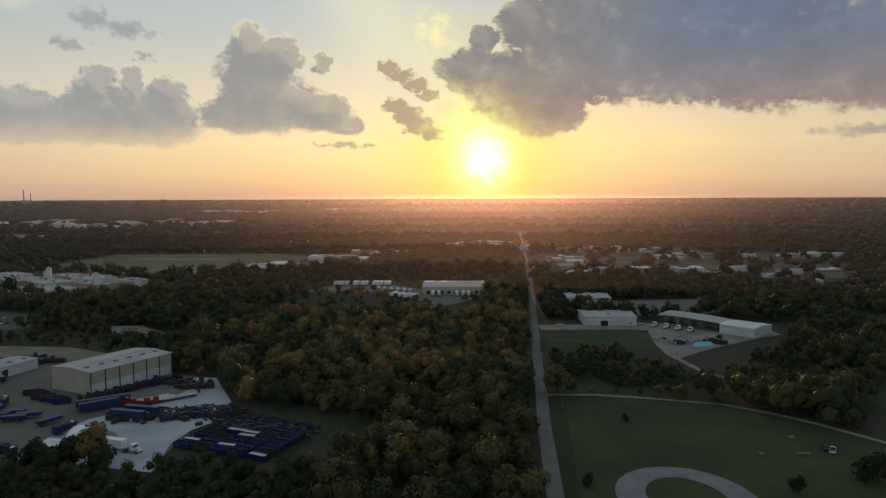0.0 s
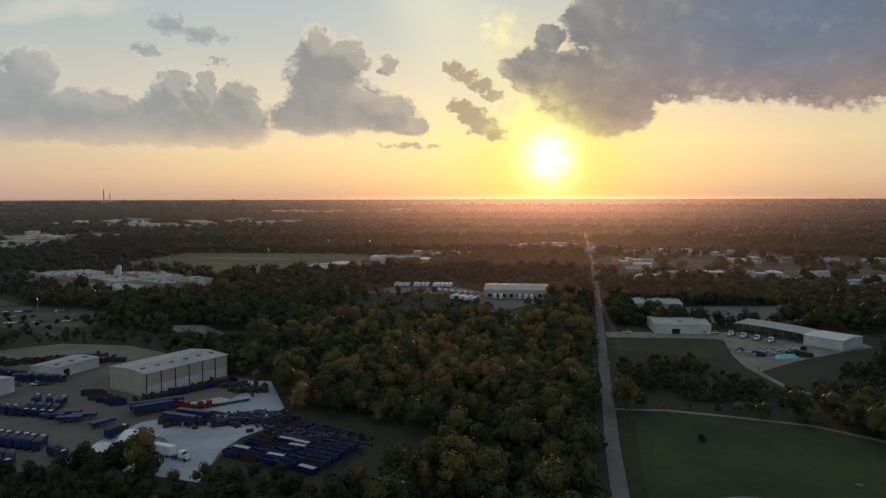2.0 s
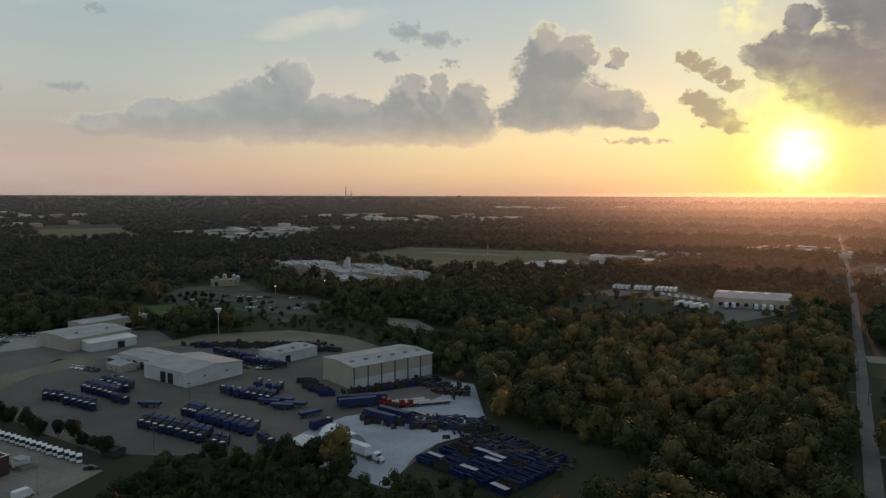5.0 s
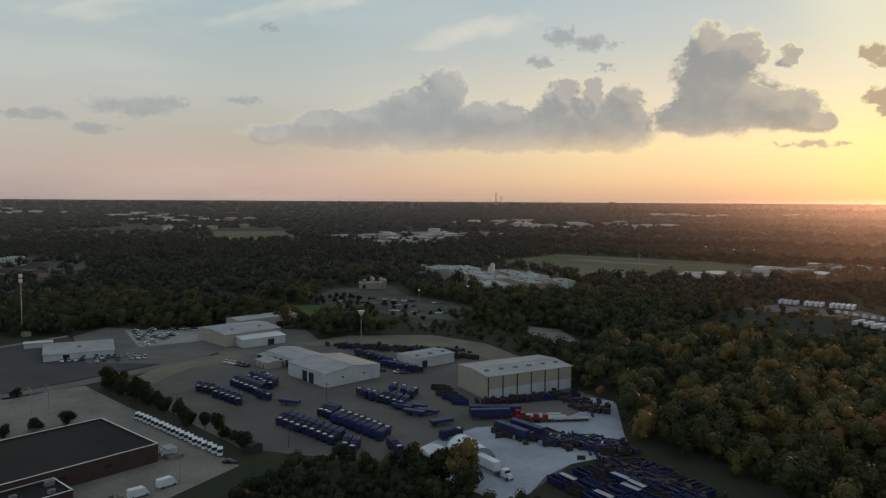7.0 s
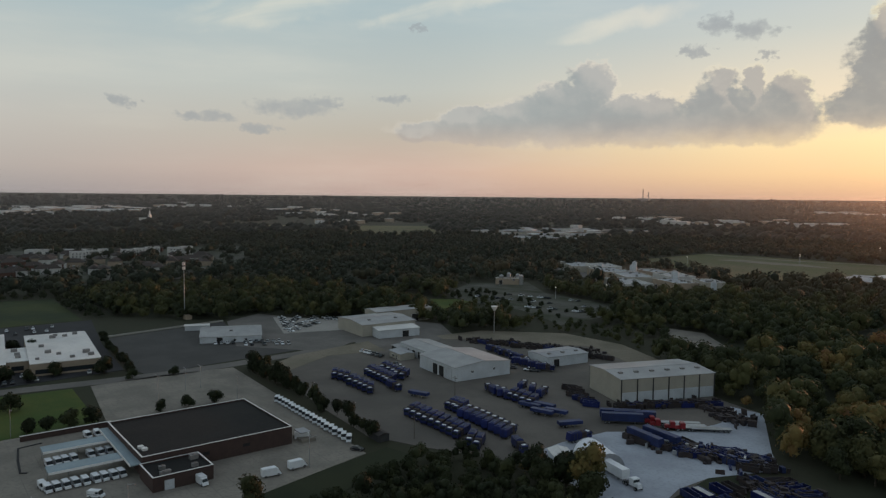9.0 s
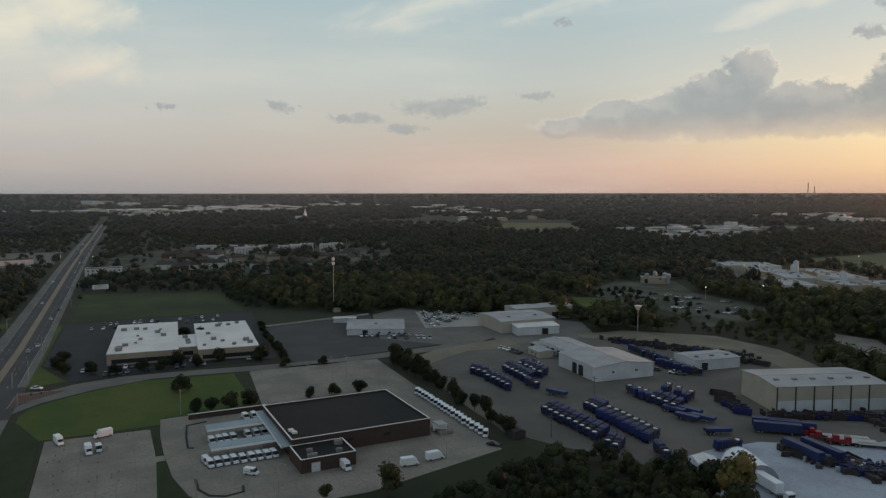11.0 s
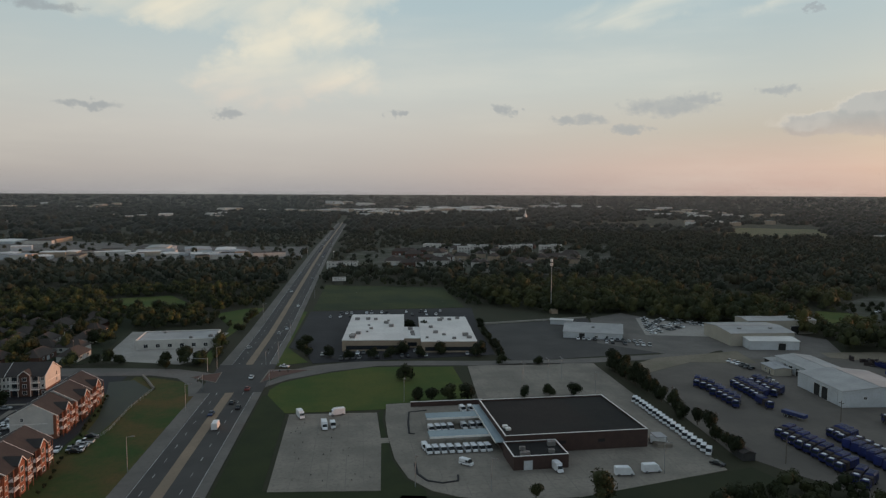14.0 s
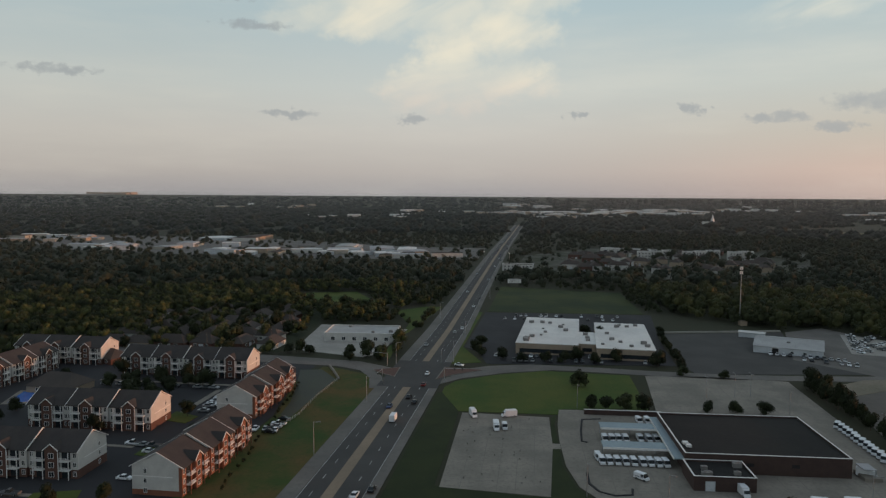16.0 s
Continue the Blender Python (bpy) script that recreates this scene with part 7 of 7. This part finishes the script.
x, y = wooded(118, 640, 8.2)
size = np.clip(np.exp(rng.normal(-0.16, 0.30, len(x))) * (1 + 0.18 * np.sin(x * 0.05) * np.cos(y * 0.043)), 0.45, 1.22)
# low bushes rather than trees north of the park, beside the yard and before the depot
bush = ((x > 50) & (x < 185) & (y > 296) & (y < 450)) | ((x > -130) & (x < 40) & (y > 500)) | ((x < -150) & (y > 395) & (y < 450))
size[bush] *= 0.5
low = (x < -32) & (y < 226)
size[low] = np.where(x[low] < -106, np.clip(size[low] * 0.65, 0.40, 0.62), np.clip(size[low] * 0.62, 0.36, 0.58))
stay = ~bush | (rng.random(len(x)) < 0.5)
x, y, size, bush, low = x[stay], y[stay], size[stay], bush[stay], low[stay]
near = (x > -72) & (x < 60) & (y > 172) & (y < 318) & ~bush & ~low
for i in np.nonzero(near)[0]:
    tree(x[i], y[i], size[i])
fuzz = rng.normal(0, 22, len(x))
warm_side = (x + fuzz > -105) & (x + fuzz < 60) & (y > 215) & (rng.random(len(x)) < 0.72)
front = low & ~near
olive = (x < -280) & (y + 1.5 * fuzz < 10)
size[olive] *= 1.25
for nm, pick, mat, lb in (("woodland_autumn", ~near & warm_side, LEAF, "mixed wood of olive and rust autumn trees"), ("woodland_green", ~near & ~warm_side & ~front & ~olive, LEAF_GREEN, "mixed wood of dull green trees"), ("woodland_olive", olive, LEAF_OLIVE, "mixed wood of olive and yellow-green trees"), ("woodland_front", ~near & ~warm_side & front, LEAF_GREEN, "dark trees below the truck yard")):
    scatter(nm, mid_crowns, x[pick], y[pick], np.zeros(pick.sum()), size[pick], mat, lb)
# dense dark belt below the yard
x, y = wooded(118, 330, 6.2, 5.0, 54.0)
belt = (rng.random(len(x)) < 0.85) & (x < -26) & (x > -158) & (y < 213) & (y > 150)
grow = np.where(x[belt] < -108, 0.38 + 0.2 * rng.random(belt.sum()), 0.38 + 0.18 * rng.random(belt.sum()))
scatter("belt_trees", belt_crowns, x[belt], y[belt], -2.6 * grow, grow, LEAF_DARK, "dense dark trees and shrubs below the yard")
# thickets north of the park
x, y = wooded(280, 480, 4.4, -30.0, -4.0)
thick = (y > 297) & (y < 400) & (np.sin(x * 0.11 + 1.0) * np.cos(y * 0.09) > -0.35)
scatter("thicket", mid_crowns, x[thick], y[thick], np.zeros(thick.sum()), 0.26 + 0.2 * rng.random(thick.sum()), LEAF_DARK, "low dark thicket of shrubs beside the park", "shrubs")
x, y = wooded(640, 1500, 18.0)
size = 0.65 + 0.55 * rng.random(len(x))
size[(x < -740) & (y < 330)] *= 0.62
# sunward trees get the colour with the reddish veil painted in
sunward = x + rng.normal(0, 120, len(x)) > -420
for nm, pick, mat, lb in (("woodland_middle", ~sunward, LEAF_FAR, "dense dark wood of dull green trees"), ("woodland_brown", sunward, LEAF_SUNWARD, "dense dark wood of autumn trees, browned for the sunward veil")):
    scatter(nm, far_crowns, x[pick], y[pick], np.zeros(pick.sum()), size[pick], mat, lb)
x, y = wooded(1500, 4700, 58.0)
r = np.hypot(x, y)
scatter("woodland_far", hazy_crowns, x, y, rise(r) - 2.5, 0.9 + 0.5 * rng.random(len(x)), LEAF_RIM, "endless far woods towards the horizon")

# single trees
DARK_LABEL = "small dense dark green tree"
for x_, y_, s_ in ((-267.8, 116.7, 0.52), (-265.5, 122.5, 0.48), (-266, 130, 0.55), (-265, 137, 0.56), (-263.5, 160.5, 0.42), (-262, 171, 0.45), (-260, 181, 0.46), (-299.6, 119, 0.62), (-358.7, 80, 0.5), (-352.6, 91, 0.5), (-336, 164.5, 0.7),
                  (-347, 147, 0.55), (-320, 171, 0.42), (-313, 187, 0.38), (-346, 100, 0.45), (-345, 112, 0.5), (-344, 121, 0.55), (-350, 128, 0.6), (-343, 136, 0.5), (-356, 14, 0.55), (-362, -8, 0.45), (-358, 22, 0.7), (-352, 29, 0.55), (-345, 15, 0.4),
                  (-404, 152, 0.6), (-418, 146, 0.55), (-372, 78, 0.5), (-384, 82, 0.5), (42.3, 202, 0.34), (68.5, 263, 0.25), (124, 202, 0.9), (101, 198, 0.4), (-356, -48, 0.7)):
    tree(x_, y_, s_ * 1.25, dark_meshes, -1.6 * s_, "small_tree", DARK_LABEL, "placed trees", 0.95)
for k in range(34):
    f = k / 33
    if k in (17, 23) or (f > 0.4 and k % 2):
        continue
    tree(-300 + 118 * f + rng.uniform(-1.5, 1.5), 219 - 17 * f + rng.uniform(-1.5, 1.5), (0.62 if f < 0.35 else 0.46) * rng.uniform(0.85, 1.25), dark_meshes, -0.9, "hedge_tree", "dark green tree in the row between the lots", "hedge trees", 1.35)
for x_, y_, s_ in ((-163.9, 143.5, 0.85), (-111, 220.5, 1.15), (-170, 128, 0.4)):
    tree(x_, y_, s_, None, 0, "tree", "rounded yellow-green autumn tree", "placed trees", 1.05)
for x_, y_, s_ in ((-117, 218, 1.05), (-121, 213, 0.95), (-106, 214, 0.9), (-128, 217, 0.9)):
    tree(x_, y_, s_, dark_meshes, -0.5, "tree", "broad dark green tree before the gravel pad", "placed trees")
for k in range(56):
    a, b = rng.uniform(0, 1), rng.uniform(0, 1)
    tree(-372 - 120 * a, -26 - 90 * b, 0.45 + 0.4 * rng.random(), dark_meshes, -0.8, "garden_tree", "dark green garden tree among houses", "garden trees")
for x_, y_ in ((-300, -60), (-298, -48), (-303, -72), (-296, -38), (-285, -60), (-262, -100), (-270, -115), (-230, -22), (-256, -34), (-330, -88), (-300, -100), (-340, -60), (-225, -100), (-246, -98), (-182, -30), (-180, -44), (-262, -52), (-266, -58), (-258, -60), (-271, -50), (-276, -55), (-282, -50), (-252, -66), (-246, -52), (-288, -66), (-296, -80), (-266, -70), (-240, -60), (-216, -70), (-212, -88), (-318, -46), (-322, -60)):
    tree(x_, y_, 0.5 + 0.16 * rng.random(), dark_meshes, 0.05, "yard_tree", "dark green tree between the apartment blocks", "yard trees")
for k in range(22):
    tree(-190 - 112 * k / 21 + rng.uniform(-1, 1), -1.5 - 0.5 * math.sin(k) - 0.0 * k, 0.13, dark_meshes, 0.1, "shrub", "clipped dark shrub beside the apartment wall", "shrubs")
for k in range(13):
    f = k / 12
    tree(-418 + 82 * f + rng.uniform(-1.5, 1.5), 190 - 14 * f + rng.uniform(-1, 1), 0.32 + 0.2 * rng.random(), dark_meshes, -0.5, "edge_tree", "dark green tree along the empty lot", "edge trees")
for x_, y_ in ((-290, -70), (-284, -51), (-295, -41), (-306, -52), (-312, -82), (-300, -60), (-278, -64), (-272, -62)):
    tree(x_, y_, 0.75, dark_meshes, 0.05, "court_tree", "broad dark tree in the apartment car park", "yard trees")
for k in range(30):
    a, b = rng.uniform(0, 1), rng.uniform(0, 1)
    tree(-425 + 140 * a, 462 + 45 * b - 20 * a, 0.3 + 0.2 * rng.random(), green_meshes, -0.6, "lot_tree", "dark green tree between parked cars", "lot trees")

# ---- evening haze: thin veils in the air that the low sun and the sky shine through ----
def haze(thick):
    m = bpy.data.materials.new("evening_haze")
    m.use_nodes = True
    n = Tree_nodes(m.node_tree)
    at = n.add("ShaderNodeNewGeometry").outputs["Position"]
    up = n.add("ShaderNodeSeparateXYZ")
    n.put(up.inputs[0], at)
    drift = n.noise(n.vm("MULTIPLY", at, (0.0011, 0.0011, 0.03)), 1.0, 3.0)
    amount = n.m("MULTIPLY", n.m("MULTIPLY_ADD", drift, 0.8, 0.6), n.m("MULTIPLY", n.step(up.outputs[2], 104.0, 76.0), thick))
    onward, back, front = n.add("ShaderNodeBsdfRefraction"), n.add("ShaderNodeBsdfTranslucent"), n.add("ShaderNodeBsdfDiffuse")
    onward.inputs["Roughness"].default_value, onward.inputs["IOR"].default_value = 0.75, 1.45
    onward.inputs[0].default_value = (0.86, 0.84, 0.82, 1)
    # blue of the skylit air is put into the sheet's colour
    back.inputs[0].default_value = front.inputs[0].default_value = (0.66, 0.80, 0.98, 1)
    spread, lit_air, veil_mix = n.add("ShaderNodeMixShader"), n.add("ShaderNodeMixShader"), n.add("ShaderNodeMixShader")
    spread.inputs[0].default_value, lit_air.inputs[0].default_value = 0.35, 0.72
    n.t.links.new(back.outputs[0], spread.inputs[1]), n.t.links.new(front.outputs[0], spread.inputs[2])
    n.t.links.new(spread.outputs[0], lit_air.inputs[1]), n.t.links.new(onward.outputs[0], lit_air.inputs[2])
    n.put(veil_mix.inputs[0], amount)
    n.t.links.new(n.add("ShaderNodeBsdfTransparent").outputs[0], veil_mix.inputs[1])
    n.t.links.new(lit_air.outputs[0], veil_mix.inputs[2])
    n.t.links.new(veil_mix.outputs[0], n.add("ShaderNodeOutputMaterial").inputs[0])
    return m


HAZE_RINGS = ((540, 0.007), (780, 0.010), (1100, 0.013), (1500, 0.016), (2000, 0.020), (2600, 0.026), (3300, 0.034), (4100, 0.055))
# each ring is an added see-through sheet standing in for hazy air
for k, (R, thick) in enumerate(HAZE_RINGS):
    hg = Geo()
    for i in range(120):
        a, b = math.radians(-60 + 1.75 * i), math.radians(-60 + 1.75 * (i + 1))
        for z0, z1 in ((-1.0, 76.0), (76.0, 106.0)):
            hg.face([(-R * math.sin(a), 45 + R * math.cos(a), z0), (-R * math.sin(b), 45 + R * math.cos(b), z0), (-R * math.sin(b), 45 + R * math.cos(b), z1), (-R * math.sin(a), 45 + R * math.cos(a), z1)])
    tagged(new("backdrop_%d" % (k + 1), hg.mesh("backdrop", haze(thick))), "added thin sheet that imitates evening haze over the far woods", "haze", kind="structure")

# ---- lamps that are already lit ----
LAMP_ON = bpy.data.materials.new("lit_lamp")
LAMP_ON.use_nodes = True
lo_ = Tree_nodes(LAMP_ON.node_tree)
em = lo_.add("ShaderNodeEmission")
em.inputs[0].default_value, em.inputs[1].default_value = (1.0, 0.93, 0.8, 1), 2.5
lo_.t.links.new(em.outputs[0], lo_.add("ShaderNodeOutputMaterial").inputs[0])
for x_, y_, h in ((-340, 1010, 12), (-330, 985, 12), (-425, 880, 10), (-250, 1165, 14), (-225, 1180, 14), (-300, 1200, 14), (140, 1390, 10), (150, 1400, 10), (120, 1300, 9), (-420, 665, 12), (-330, 560, 10), (-905, 118, 11), (-880, 148, 11), (-950, -20, 9), (-3050, 330, 14), (-2950, 300, 14), (-352, 520, 9), (85, 1040, 8)):
    lp = thing("lit_street_lamp", "thin pole with a lit white lamp", "street lamp", spot(x_, y_, 0, float(rise(math.hypot(x_, y_)))), "lit lamps")
    part("pole", Geo().tube((0, 0, 0), (0, 0, h), 0.2, 0.12, 6), GALV, lp)
    part("lamp_head", Geo().tube((0, 0, h), (0, 0, h + 0.6), 0.3, 0.2, 8), LAMP_ON, lp)
